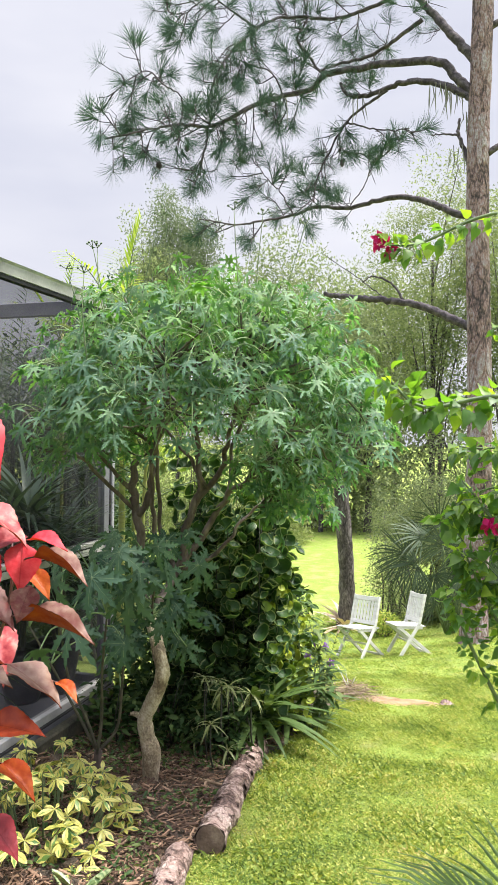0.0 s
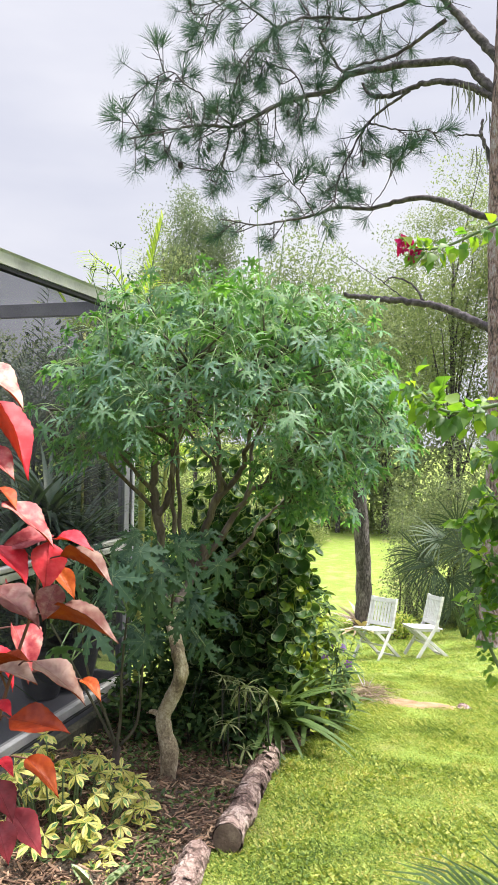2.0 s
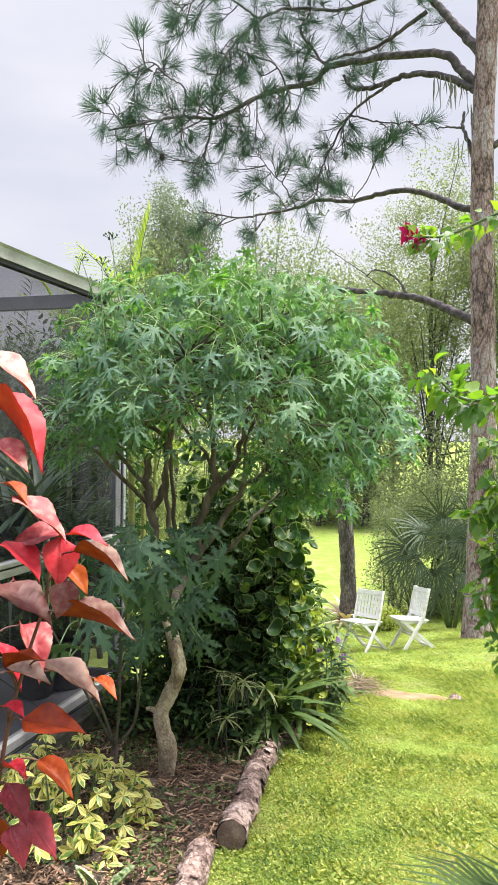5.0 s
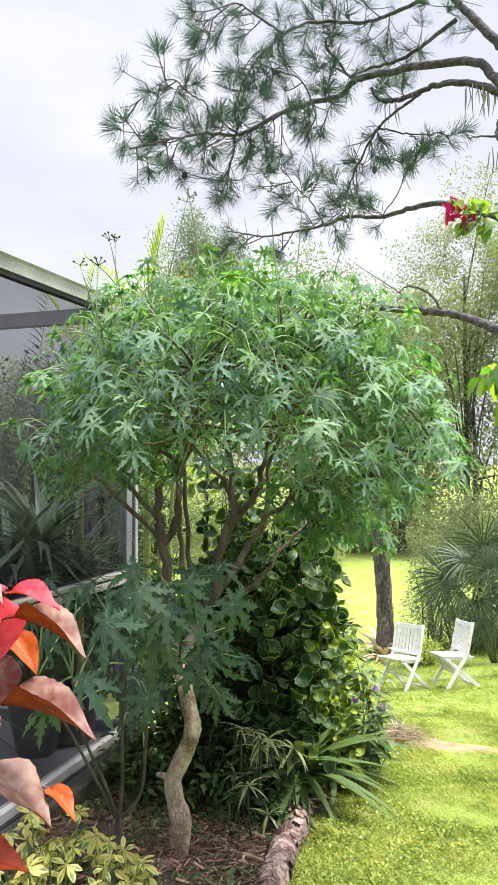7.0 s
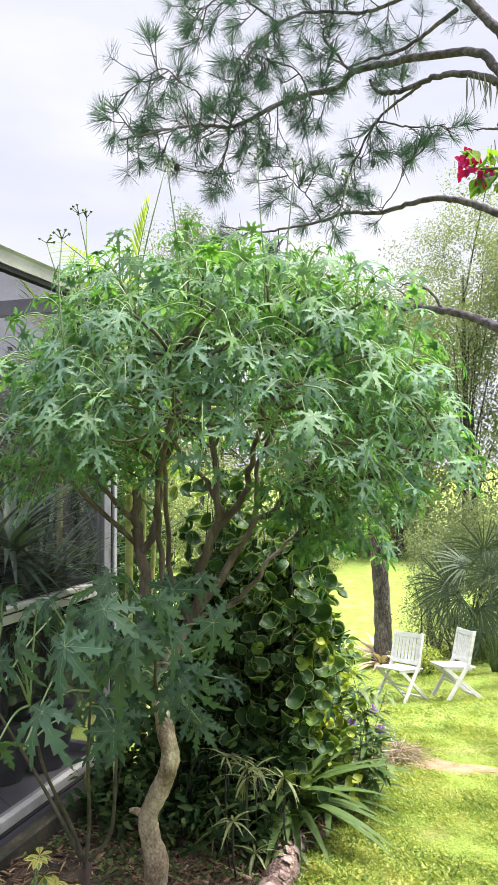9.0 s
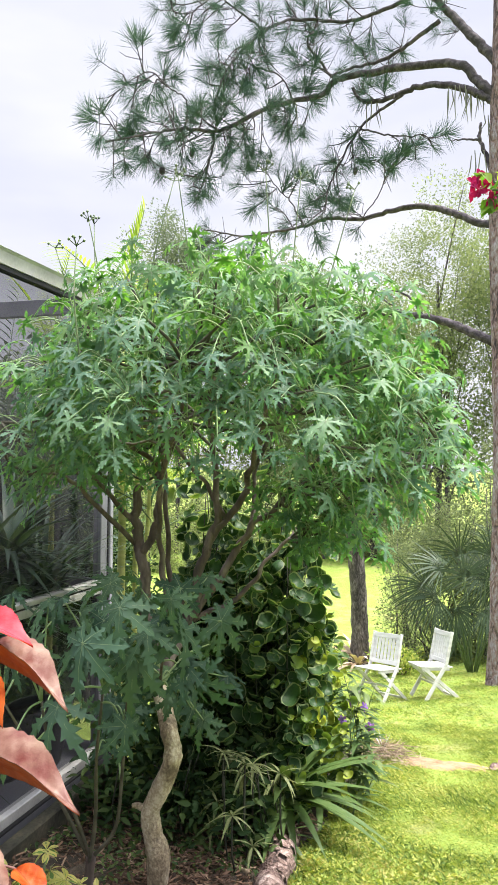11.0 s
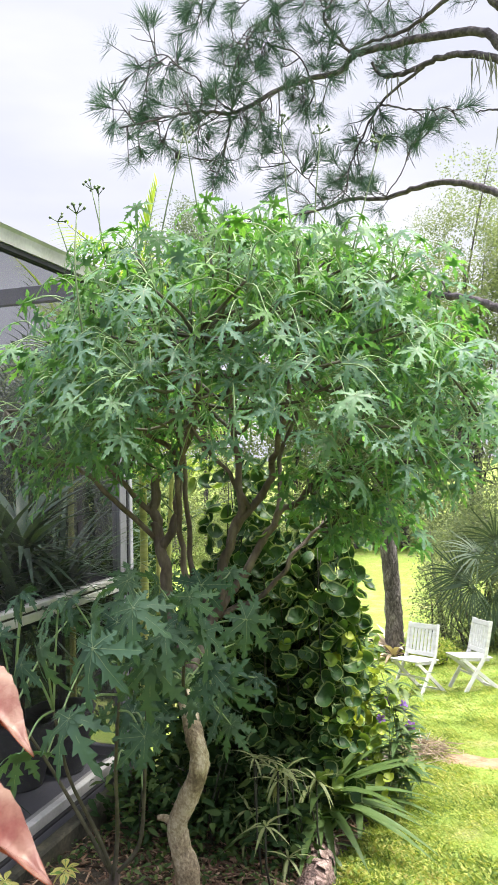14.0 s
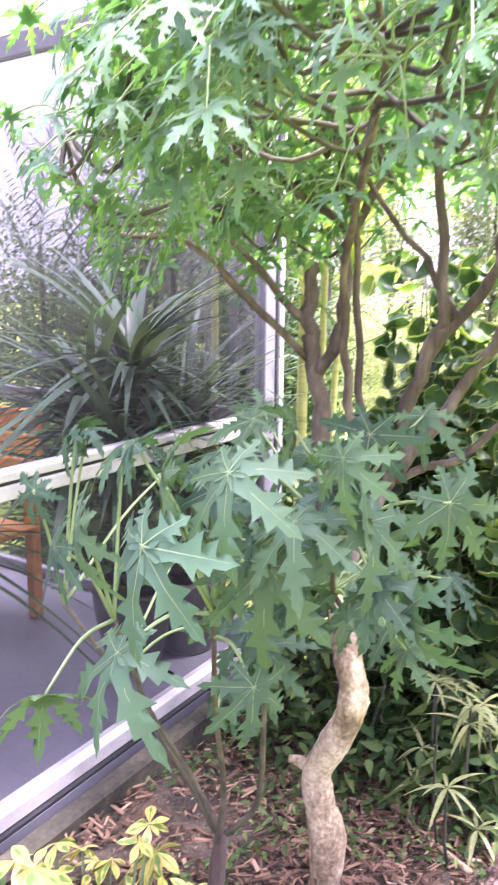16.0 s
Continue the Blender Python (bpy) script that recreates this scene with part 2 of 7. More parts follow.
def needle_tuft(n=80, seed=0):
    """A brush of long pine needles round +y."""
    r = np.random.default_rng(seed)
    g = Geo()
    for i in range(n):
        t = r.uniform(-0.5, 1.0)
        a, tilt = r.uniform(0, 2 * np.pi), np.radians(r.uniform(12, 78))
        d = np.array([np.sin(tilt) * np.cos(a), np.cos(tilt), np.sin(tilt) * np.sin(a)])
        side = unit(np.cross(d, [0.3, 0.2, 1]))
        root = np.array([0, -0.25 + 0.25 * t, 0])
        L = r.uniform(0.75, 1.05)
        k = 0.0085
        g.add([root - side * k * 0.6, root + side * k * 0.6, root + d * L * 0.6 + side * k + [0, 0, -0.02], root + d * L * 0.6 - side * k + [0, 0, -0.02], root + d * L + [0, 0, -0.08]],
              [(0, 1, 2), (0, 2, 3), (3, 2, 4)])
    return g.arrays()


def leaf_clump(n=26, size=0.16, seed=0, long=1.7, flat=1.0):
    """A loose handful of small leaves within a ball of radius 1."""
    r = np.random.default_rng(seed)
    g = Geo()
    for i in range(n):
        p = r.standard_normal(3)
        p = p / np.linalg.norm(p) * r.uniform(0.25, 1.0) ** 0.6
        p[2] *= flat
        d = unit(p + 0.8 * r.standard_normal(3) + [0, 0, -0.3])
        x = unit(np.cross(d, r.standard_normal(3)))
        s = size * r.uniform(0.7, 1.3)
        g.add([p, p + d * s * long * 0.45 + x * s * 0.45, p + d * s * long, p + d * s * long * 0.45 - x * s * 0.45], [(0, 1, 2), (0, 2, 3)])
    return g.arrays()


def fan_frond(n=30, spread=250, seed=0, web=0.42, wide=0.017):
    """A fan palm's blade: one pleated sheet that splits into narrow pointed segments."""
    r = np.random.default_rng(seed)
    V, F = [(0, 0, 0)], []
    step = spread / n
    for i in range(2 * n + 1):
        a = np.radians(-spread / 2 + step * i / 2)
        V.append((web * np.sin(a), web * np.cos(a), 0.025 if i % 2 else 0.0))
    F += [(0, i, i + 1) for i in range(1, 2 * n + 1)]
    for i in range(n):
        a = np.radians(-spread / 2 + step * (i + 0.5) + r.uniform(-1.5, 1.5))
        L = (0.72 + 0.28 * np.cos(a / 2.3)) * r.uniform(0.9, 1.06)
        u, v = np.array([np.sin(a), np.cos(a)]), np.array([np.cos(a), -np.sin(a)])
        k = len(V)
        for e in (-1, 0, 1):
            V.append((*(0.66 * L * u + e * wide * v), (0.0 if e else 0.015) - 0.03))
        V.append((*(L * u), -0.14 - 0.12 * r.random()))
        b = 1 + 2 * i
        F += [(b, b + 1, k + 1), (b, k + 1, k), (b + 1, b + 2, k + 2), (b + 1, k + 2, k + 1), (k, k + 1, k + 3), (k + 1, k + 2, k + 3)]
    return np.array(V), np.array(F), np.zeros(len(F), int)


def leaf_pinnate(width, n, fold, droop, peak, twist, gap=0.006, seed=0):
    """A broad pointed leaf of two skins (upper slot 0, lower slot 1), quilted between its side veins, with a finely toothed rim."""
    r = np.random.default_rng(seed)
    s = np.linspace(0, 1, n)
    w = width * np.sin(np.pi * s ** (np.log(0.5) / np.log(peak))) ** 1.15
    w[0], w[-1] = width * 0.05, 0.0
    cols = np.array([-1, -0.66, -0.33, 0, 0.33, 0.66, 1])
    V = []
    for c in cols:
        tooth = 1 + (0.05 * (np.arange(n) % 2) if abs(c) == 1 else 0) + (0.03 * np.sin(s * 9 + seed + c) if abs(c) == 1 else 0)
        x = c * w * tooth
        quilt = 0.010 * np.sin(2 * np.pi * (7.5 * s - 2.2 * abs(c))) * np.sin(np.pi * min(abs(c) + 0.15, 1)) * (w / width)
        edge = 0.020 * np.sin(13 * s + seed * 2.1 + 3 * c) * abs(c) ** 2
        V.append(np.stack([x, s + 0 * x, fold * np.abs(x) * (1 - 0.25 * abs(c)) + quilt + edge], 1))
    V = np.concatenate(V)
    a = twist * V[:, 1]
    x, z = V[:, 0], V[:, 2]
    bend = -droop * V[:, 1] ** 2
    V = np.stack([x * np.cos(a) - z * np.sin(a), V[:, 1], x * np.sin(a) + z * np.cos(a) + bend], 1)
    W = V + np.stack([gap * np.sin(a), 0 * a, -gap * np.cos(a)], 1)
    F = []
    for k in range(len(cols) - 1):
        for i in range(n - 1):
            p, q = k * n + i, (k + 1) * n + i
            F += [(p, q, q + 1), (p, q + 1, p + 1)]
    F = np.array(F)
    return np.concatenate([V, W]), np.concatenate([F, F[:, ::-1] + len(V)]), np.concatenate([np.zeros(len(F), int), np.ones(len(F), int)])


def leaflet_two_tone(width, inner, n=7, seed=0):
    """A leaflet with a green middle (slot 1) and a pale yellow edge (slot 0)."""
    s = np.linspace(0, 1, n)
    w = width * np.sin(np.pi * s ** (np.log(0.5) / np.log(0.6)))
    w[0], w[-1] = width * 0.06, 0.0
    r = np.random.default_rng(seed)
    v = w * np.clip(inner + 0.22 * r.standard_normal(n), 0.05, 0.95)
    z = -0.25 * s ** 2
    V = np.concatenate([np.stack([x, s, z + 0.18 * np.abs(x)], 1) for x in (-w, -v, 0 * s, v, w)])
    F, MI = [], []
    for k in range(4):
        for i in range(n - 1):
            p, q = k * n + i, (k + 1) * n + i
            F += [(p, q, q + 1), (p, q + 1, p + 1)]
            MI += [1 if k in (1, 2) else 0] * 2
    return V, np.array(F), np.array(MI)

# ---- materials ----
def nodes_of(name):
    m = bpy.data.materials.new(name)
    m.use_nodes = True
    t = m.node_tree
    t.nodes.clear()
    return m, t


def ramp_node(t, stops):
    n = t.nodes.new("ShaderNodeValToRGB")
    e = n.color_ramp.elements
    while len(e) < len(stops):
        e.new(0.5)
    for i, (p, c) in enumerate(stops):
        e[i].position, e[i].color = p, (*c, 1)
    return n


def surface(name, stops, scale=6.0, fine=60.0, rough=0.7, bump=0.3, metal=0.0, stretch=(1, 1, 1), depth=0.01, mottle=0.35, voronoi=0.0, coat=0.0):
    """Mineral, bark, wood or paint: a coloured grain at two scales with fine relief."""
    m, t = nodes_of(name)
    N, L = t.nodes, t.links
    c, mp = N.new("ShaderNodeTexCoord"), N.new("ShaderNodeMapping")
    mp.inputs["Scale"].default_value = stretch
    L.new(c.outputs["Object"], mp.inputs[0])
    a, b = N.new("ShaderNodeTexNoise"), N.new("ShaderNodeTexNoise")
    a.inputs["Scale"].default_value, a.inputs["Detail"].default_value = scale, 6
    b.inputs["Scale"].default_value, b.inputs["Detail"].default_value = fine, 4
    for n in (a, b):
        L.new(mp.outputs[0], n.inputs["Vector"])
    mix = N.new("ShaderNodeMath")
    mix.operation = "MULTIPLY_ADD"
    mix.inputs[1].default_value = mottle
    L.new(b.outputs["Fac"], mix.inputs[0])
    sub = N.new("ShaderNodeMath")
    sub.operation = "SUBTRACT"
    sub.inputs[1].default_value = mottle * 0.5
    L.new(a.outputs["Fac"], sub.inputs[0])
    L.new(sub.outputs[0], mix.inputs[2])
    height = mix.outputs[0]
    if voronoi:
        v = N.new("ShaderNodeTexVoronoi")
        v.feature = "DISTANCE_TO_EDGE"
        v.inputs["Scale"].default_value = voronoi
        warp = N.new("ShaderNodeMixRGB")
        warp.blend_type, warp.inputs[0].default_value = "ADD", 0.3
        L.new(mp.outputs[0], warp.inputs[1])
        L.new(a.outputs["Color"], warp.inputs[2])
        L.new(warp.outputs[0], v.inputs["Vector"])
        edge = N.new("ShaderNodeMath")
        edge.operation, edge.use_clamp = "MULTIPLY", True
        edge.inputs[1].default_value = 6.0
        L.new(v.outputs["Distance"], edge.inputs[0])
        mul = N.new("ShaderNodeMath")
        mul.operation = "MULTIPLY_ADD"
        mul.inputs[1].default_value = 0.22
        L.new(edge.outputs[0], mul.inputs[0])
        low = N.new("ShaderNodeMath")
        low.operation = "SUBTRACT"
        low.inputs[1].default_value = 0.16
        L.new(height, low.inputs[0])
        L.new(low.outputs[0], mul.inputs[2])
        height = mul.outputs[0]
    r = ramp_node(t, stops)
    L.new(height, r.inputs[0])
    p, o, bp = N.new("ShaderNodeBsdfPrincipled"), N.new("ShaderNodeOutputMaterial"), N.new("ShaderNodeBump")
    bp.inputs["Strength"].default_value, bp.inputs["Distance"].default_value = bump, depth
    L.new(height, bp.inputs["Height"])
    L.new(r.outputs[0], p.inputs["Base Color"])
    L.new(bp.outputs[0], p.inputs["Normal"])
    p.inputs["Roughness"].default_value, p.inputs["Metallic"].default_value, p.inputs["Coat Weight"].default_value = rough, metal, coat
    L.new(p.outputs[0], o.inputs[0])
    return m


def leafy(name, stops, rough=0.45, glow=0.3, patch=14.0, per="island", spread=0.7, bump=0.25, spec=0.5, through_tint=(1.5, 1.45, 0.6)):
    """Foliage: colour varies from leaf to leaf and over each blade, and light comes through."""
    m, t = nodes_of(name)
    N, L = t.nodes, t.links
    c, a = N.new("ShaderNodeTexCoord"), N.new("ShaderNodeTexNoise")
    a.inputs["Scale"].default_value, a.inputs["Detail"].default_value = patch, 4
    L.new(c.outputs["Object"], a.inputs["Vector"])
    if per == "island":
        rnd = N.new("ShaderNodeNewGeometry").outputs["Random Per Island"]
    else:
        rnd = N.new("ShaderNodeObjectInfo").outputs["Random"]
    mix = N.new("ShaderNodeMix")
    mix.inputs[0].default_value = spread
    L.new(a.outputs["Fac"], mix.inputs[2])
    L.new(rnd, mix.inputs[3])
    r = ramp_node(t, stops)
    L.new(mix.outputs[0], r.inputs[0])
    p, tr, sh, o, bp = (N.new("ShaderNode" + k) for k in ("BsdfPrincipled", "BsdfTranslucent", "MixShader", "OutputMaterial", "Bump"))
    bp.inputs["Strength"].default_value, bp.inputs["Distance"].default_value = bump, 0.004
    L.new(a.outputs["Fac"], bp.inputs["Height"])
    L.new(r.outputs[0], p.inputs["Base Color"])
    L.new(bp.outputs[0], p.inputs["Normal"])
    warm = N.new("ShaderNodeMixRGB")
    warm.blend_type, warm.inputs[0].default_value, warm.inputs[2].default_value = "MULTIPLY", 1.0, (*through_tint, 1)
    L.new(r.outputs[0], warm.inputs[1])
    L.new(warm.outputs[0], tr.inputs[0])
    p.inputs["Roughness"].default_value = rough
    p.inputs["Specular IOR Level"].default_value = spec
    sh.inputs[0].default_value = glow
    L.new(p.outputs[0], sh.inputs[1])
    L.new(tr.outputs[0], sh.inputs[2])
    L.new(sh.outputs[0], o.inputs[0])
    return m


def lawn_material():
    m, t = nodes_of("lawn_turf")
    N, L = t.nodes, t.links
    c = N.new("ShaderNodeTexCoord")
    big, mid, fine = (N.new("ShaderNodeTexNoise") for _ in range(3))
    for n, s, d in ((big, 0.55, 4), (mid, 5.0, 6), (fine, 70.0, 5)):
        n.inputs["Scale"].default_value, n.inputs["Detail"].default_value = s, d
        L.new(c.outputs["Object"], n.inputs["Vector"])
    g1 = ramp_node(t, [(0.3, (0.085, 0.125, 0.025)), (0.5, (0.165, 0.23, 0.043)), (0.7, (0.25, 0.295, 0.072))])
    g2 = ramp_node(t, [(0.3, (0.145, 0.21, 0.042)), (0.55, (0.225, 0.315, 0.058)), (0.75, (0.30, 0.35, 0.095))])
    L.new(fine.outputs["Fac"], g1.inputs[0])
    L.new(mid.outputs["Fac"], g2.inputs[0])
    a = N.new("ShaderNodeMixRGB")
    L.new(big.outputs["Fac"], a.inputs[0])
    L.new(g1.outputs[0], a.inputs[1])
    L.new(g2.outputs[0], a.inputs[2])
    # worn bare soil showing between the weeds
    bare = N.new("ShaderNodeMixRGB")
    bare.inputs[2].default_value = (0.30, 0.23, 0.14, 1)
    wear = N.new("ShaderNodeTexNoise")
    wear.inputs["Scale"].default_value, wear.inputs["Detail"].default_value = 2.6, 7
    L.new(c.outputs["Object"], wear.inputs["Vector"])
    thr = ramp_node(t, [(0.52, (0, 0, 0)), (0.70, (0.6, 0.6, 0.6))])
    L.new(wear.outputs["Fac"], thr.inputs[0])
    L.new(thr.outputs[0], bare.inputs[0])
    L.new(a.outputs[0], bare.inputs[1])
    p, o, bp = N.new("ShaderNodeBsdfPrincipled"), N.new("ShaderNodeOutputMaterial"), N.new("ShaderNodeBump")
    bp.inputs["Strength"].default_value, bp.inputs["Distance"].default_value = 0.8, 0.03
    L.new(fine.outputs["Fac"], bp.inputs["Height"])
    L.new(bare.outputs[0], p.inputs["Base Color"])
    L.new(bp.outputs[0], p.inputs["Normal"])
    p.inputs["Roughness"].default_value = 0.9
    p.inputs["Specular IOR Level"].default_value = 0.15
    L.new(p.outputs[0], o.inputs[0])
    return m


def screen_material(name, density, tone):
    """Insect screen: a fine dark weave that lets most light through."""
    m, t = nodes_of(name)
    N, L = t.nodes, t.links
    c, n = N.new("ShaderNodeTexCoord"), N.new("ShaderNodeTexNoise")
    n.inputs["Scale"].default_value, n.inputs["Detail"].default_value = 2.5, 5
    L.new(c.outputs["Object"], n.inputs["Vector"])
    ma = N.new("ShaderNodeMath")
    ma.operation = "MULTIPLY_ADD"
    ma.inputs[1].default_value, ma.inputs[2].default_value = 0.16, density - 0.08
    L.new(n.outputs["Fac"], ma.inputs[0])
    tr, d, s, o = (N.new("ShaderNode" + k) for k in ("BsdfTransparent", "BsdfDiffuse", "MixShader", "OutputMaterial"))
    d.inputs[0].default_value = (*tone, 1)
    L.new(ma.outputs[0], s.inputs[0])
    L.new(tr.outputs[0], s.inputs[1])
    L.new(d.outputs[0], s.inputs[2])
    L.new(s.outputs[0], o.inputs[0])
    return m


TURF = lawn_material()
SOIL = surface("bed_soil", [(0.25, (0.025, 0.020, 0.014)), (0.5, (0.06, 0.046, 0.031)), (0.75, (0.125, 0.098, 0.068))], 12, 110, 0.95, 1.0, depth=0.02, mottle=0.6)
MULCH = leafy("mulch_chips", [(0.1, (0.034, 0.020, 0.013)), (0.45, (0.105, 0.060, 0.038)), (0.8, (0.25, 0.155, 0.100)), (0.97, (0.44, 0.32, 0.22))], 0.9, 0.02, 30, spread=0.8)
ALU = surface("bronze_grey_aluminium", [(0.3, (0.13, 0.13, 0.155)), (0.6, (0.20, 0.20, 0.235)), (0.8, (0.27, 0.27, 0.31))], 3, 80, 0.45, 0.08, 0.15)
ALU_PALE = surface("weathered_pale_aluminium", [(0.25, (0.36, 0.355, 0.35)), (0.55, (0.52, 0.515, 0.505)), (0.8, (0.63, 0.625, 0.61))], 5, 70, 0.5, 0.1, 0.1)
RUBBER = surface("black_spline_seam", [(0.3, (0.012, 0.012, 0.014)), (0.7, (0.03, 0.03, 0.035))], 8, 80, 0.6, 0.1)
SCREEN = screen_material("insect_screen", 0.43, (0.058, 0.058, 0.066))
CONCRETE = surface("stained_concrete", [(0.3, (0.018, 0.018, 0.013)), (0.48, (0.055, 0.052, 0.036)), (0.68, (0.12, 0.105, 0.07)), (0.85, (0.22, 0.20, 0.155))], 5, 60, 0.9, 0.4)
DECK = surface("painted_patio_floor", [(0.3, (0.10, 0.10, 0.122)), (0.6, (0.14, 0.14, 0.165)), (0.85, (0.18, 0.18, 0.205))], 2, 50, 0.4, 0.1)
STUCCO = surface("beige_stucco", [(0.3, (0.30, 0.27, 0.24)), (0.6, (0.40, 0.36, 0.32)), (0.85, (0.48, 0.44, 0.40))], 3, 90, 0.9, 0.5)
WHITE_PAINT = surface("worn_white_paint", [(0.2, (0.42, 0.41, 0.38)), (0.5, (0.56, 0.56, 0.54)), (0.8, (0.64, 0.64, 0.63))], 10, 120, 0.6, 0.15, stretch=(1, 1, 3))
CHAYA_BARK = surface("smooth_grey_brown_bark", [(0.25, (0.13, 0.098, 0.062)), (0.38, (0.25, 0.195, 0.125)), (0.50, (0.40, 0.33, 0.225)), (0.64, (0.60, 0.53, 0.40))], 9, 90, 0.6, 0.9, stretch=(1, 1, 0.8), depth=0.010, mottle=0.6)
STEM_BARK = surface("grey_brown_stem_bark", [(0.25, (0.050, 0.038, 0.034)), (0.5, (0.118, 0.088, 0.076)), (0.8, (0.25, 0.205, 0.18))], 16, 80, 0.8, 0.9, stretch=(1, 1, 0.35), depth=0.006)
GREEN_STEM = surface("green_young_stem", [(0.3, (0.05, 0.085, 0.035)), (0.6, (0.12, 0.17, 0.07)), (0.85, (0.20, 0.24, 0.12))], 12, 60, 0.6, 0.2)
PINE_BARK = surface("plated_pine_bark", [(0.12, (0.030, 0.025, 0.028)), (0.34, (0.125, 0.090, 0.092)), (0.48, (0.27, 0.175, 0.165)), (0.62, (0.30, 0.255, 0.275)), (0.8, (0.42, 0.385, 0.42))], 3.5, 50, 0.95, 1.0, stretch=(1, 1, 0.42), depth=0.05, mottle=0.9, voronoi=8.0)
LIMB_BARK = surface("grey_pine_limb_bark", [(0.2, (0.020, 0.017, 0.021)), (0.45, (0.052, 0.044, 0.051)), (0.7, (0.135, 0.118, 0.130))], 12, 50, 0.95, 1.0, depth=0.03)
LOG_BARK = surface("flaking_log_bark", [(0.18, (0.050, 0.032, 0.028)), (0.36, (0.135, 0.086, 0.072)), (0.52, (0.26, 0.180, 0.155)), (0.78, (0.46, 0.37, 0.33))], 9, 60, 0.9, 1.0, depth=0.03, mottle=0.5, voronoi=10.0)
STICK_WOOD = surface("dry_pale_stick", [(0.25, (0.14, 0.095, 0.06)), (0.5, (0.27, 0.195, 0.125)), (0.8, (0.42, 0.33, 0.23))], 20, 90, 0.9, 0.5, stretch=(1, 1, 1))
LOG_CUT = surface("cut_log_end", [(0.2, (0.040, 0.026, 0.020)), (0.5, (0.11, 0.075, 0.055)), (0.8, (0.22, 0.165, 0.125))], 14, 90, 0.95, 0.6)
CHAYA_LEAF = leafy("lobed_leaf_green", [(0.05, (0.068, 0.142, 0.100)), (0.4, (0.110, 0.208, 0.140)), (0.7, (0.150, 0.265, 0.148)), (0.95, (0.215, 0.345, 0.120))], 0.5, 0.44, 8, spec=0.28, through_tint=(1.35, 1.75, 0.42))
CHAYA_LEAF_OB = leafy("lobed_leaf_green_single", [(0.05, (0.074, 0.146, 0.104)), (0.5, (0.118, 0.212, 0.144)), (0.95, (0.175, 0.285, 0.150))], 0.5, 0.42, 8, per="object", spec=0.28, through_tint=(1.35, 1.75, 0.42))
# crown-top copy of the leaf green, with sunlight put into its yellower colour
CHAYA_TOP = leafy("sunlit_top_leaf_green", [(0.05, (0.070, 0.155, 0.066)), (0.5, (0.112, 0.222, 0.086)), (0.95, (0.180, 0.31, 0.080))], 0.5, 0.36, 8, spec=0.28, through_tint=(1.35, 1.75, 0.42))
CHAYA_VEIN = leafy("pale_leaf_vein", [(0.1, (0.15, 0.23, 0.11)), (0.9, (0.23, 0.31, 0.15))], 0.5, 0.2, 8)
CHAYA_STALK = leafy("green_leaf_stalk", [(0.1, (0.15, 0.24, 0.11)), (0.9, (0.26, 0.36, 0.16))], 0.5, 0.2, 8)
ROUND_LEAF = leafy("round_leaf_dark_green", [(0.05, (0.013, 0.038, 0.016)), (0.5, (0.026, 0.067, 0.023)), (0.82, (0.060, 0.125, 0.030)), (0.98, (0.22, 0.30, 0.055))], 0.5, 0.32, 10, spec=0.3)
ROUND_RIM = leafy("pale_cream_leaf_rim", [(0.1, (0.085, 0.135, 0.055)), (0.9, (0.25, 0.31, 0.15))], 0.5, 0.35, 10, spec=0.3)
UNDER_LEAF = leafy("shade_leaf_green", [(0.05, (0.015, 0.036, 0.013)), (0.5, (0.034, 0.072, 0.025)), (0.95, (0.118, 0.175, 0.052))], 0.6, 0.25, 9, spec=0.15)
STRAP_LEAF = leafy("strap_leaf_green", [(0.05, (0.029, 0.064, 0.020)), (0.5, (0.063, 0.116, 0.034)), (0.95, (0.18, 0.225, 0.073))], 0.45, 0.25, 9, spec=0.3)
STRIPE_LEAF = leafy("cream_striped_lance_leaf", [(0.05, (0.035, 0.07, 0.024)), (0.42, (0.10, 0.145, 0.05)), (0.75, (0.42, 0.44, 0.22))], 0.45, 0.25, 12, spec=0.3)
VARIEGATED = leafy("cream_yellow_leaf_edge", [(0.1, (0.22, 0.25, 0.04)), (0.5, (0.38, 0.36, 0.08)), (0.9, (0.52, 0.48, 0.16))], 0.42, 0.22, 11, per="object", spread=0.5)
VARIEGATED_MID = leafy("green_leaf_middle", [(0.1, (0.03, 0.09, 0.018)), (0.5, (0.07, 0.16, 0.03)), (0.9, (0.16, 0.27, 0.05))], 0.42, 0.22, 11, per="object", spread=0.5)
DRY_CUTTINGS = leafy("dry_grey_brown_cuttings", [(0.05, (0.06, 0.045, 0.035)), (0.5, (0.19, 0.14, 0.10)), (0.95, (0.42, 0.34, 0.25))], 0.9, 0.1, 9, spec=0.1)
ROUGH_BARK = surface("rough_grey_brown_bark", [(0.18, (0.026, 0.022, 0.020)), (0.42, (0.070, 0.060, 0.055)), (0.62, (0.14, 0.122, 0.115)), (0.85, (0.26, 0.24, 0.23))], 7, 45, 0.95, 1.0, stretch=(1, 1, 0.35), depth=0.04, mottle=0.7, voronoi=14.0)
RUELLIA = leafy("purple_petal", [(0.1, (0.20, 0.075, 0.52)), (0.9, (0.36, 0.18, 0.70))], 0.5, 0.3, 20)
BOUGAIN_LEAF = leafy("vine_leaf_lime_green", [(0.05, (0.045, 0.105, 0.034)), (0.4, (0.095, 0.185, 0.050)), (0.7, (0.19, 0.285, 0.055)), (0.95, (0.36, 0.41, 0.075))], 0.45, 0.5, 2.5, per="object", spread=0.65, through_tint=(1.45, 1.7, 0.35))
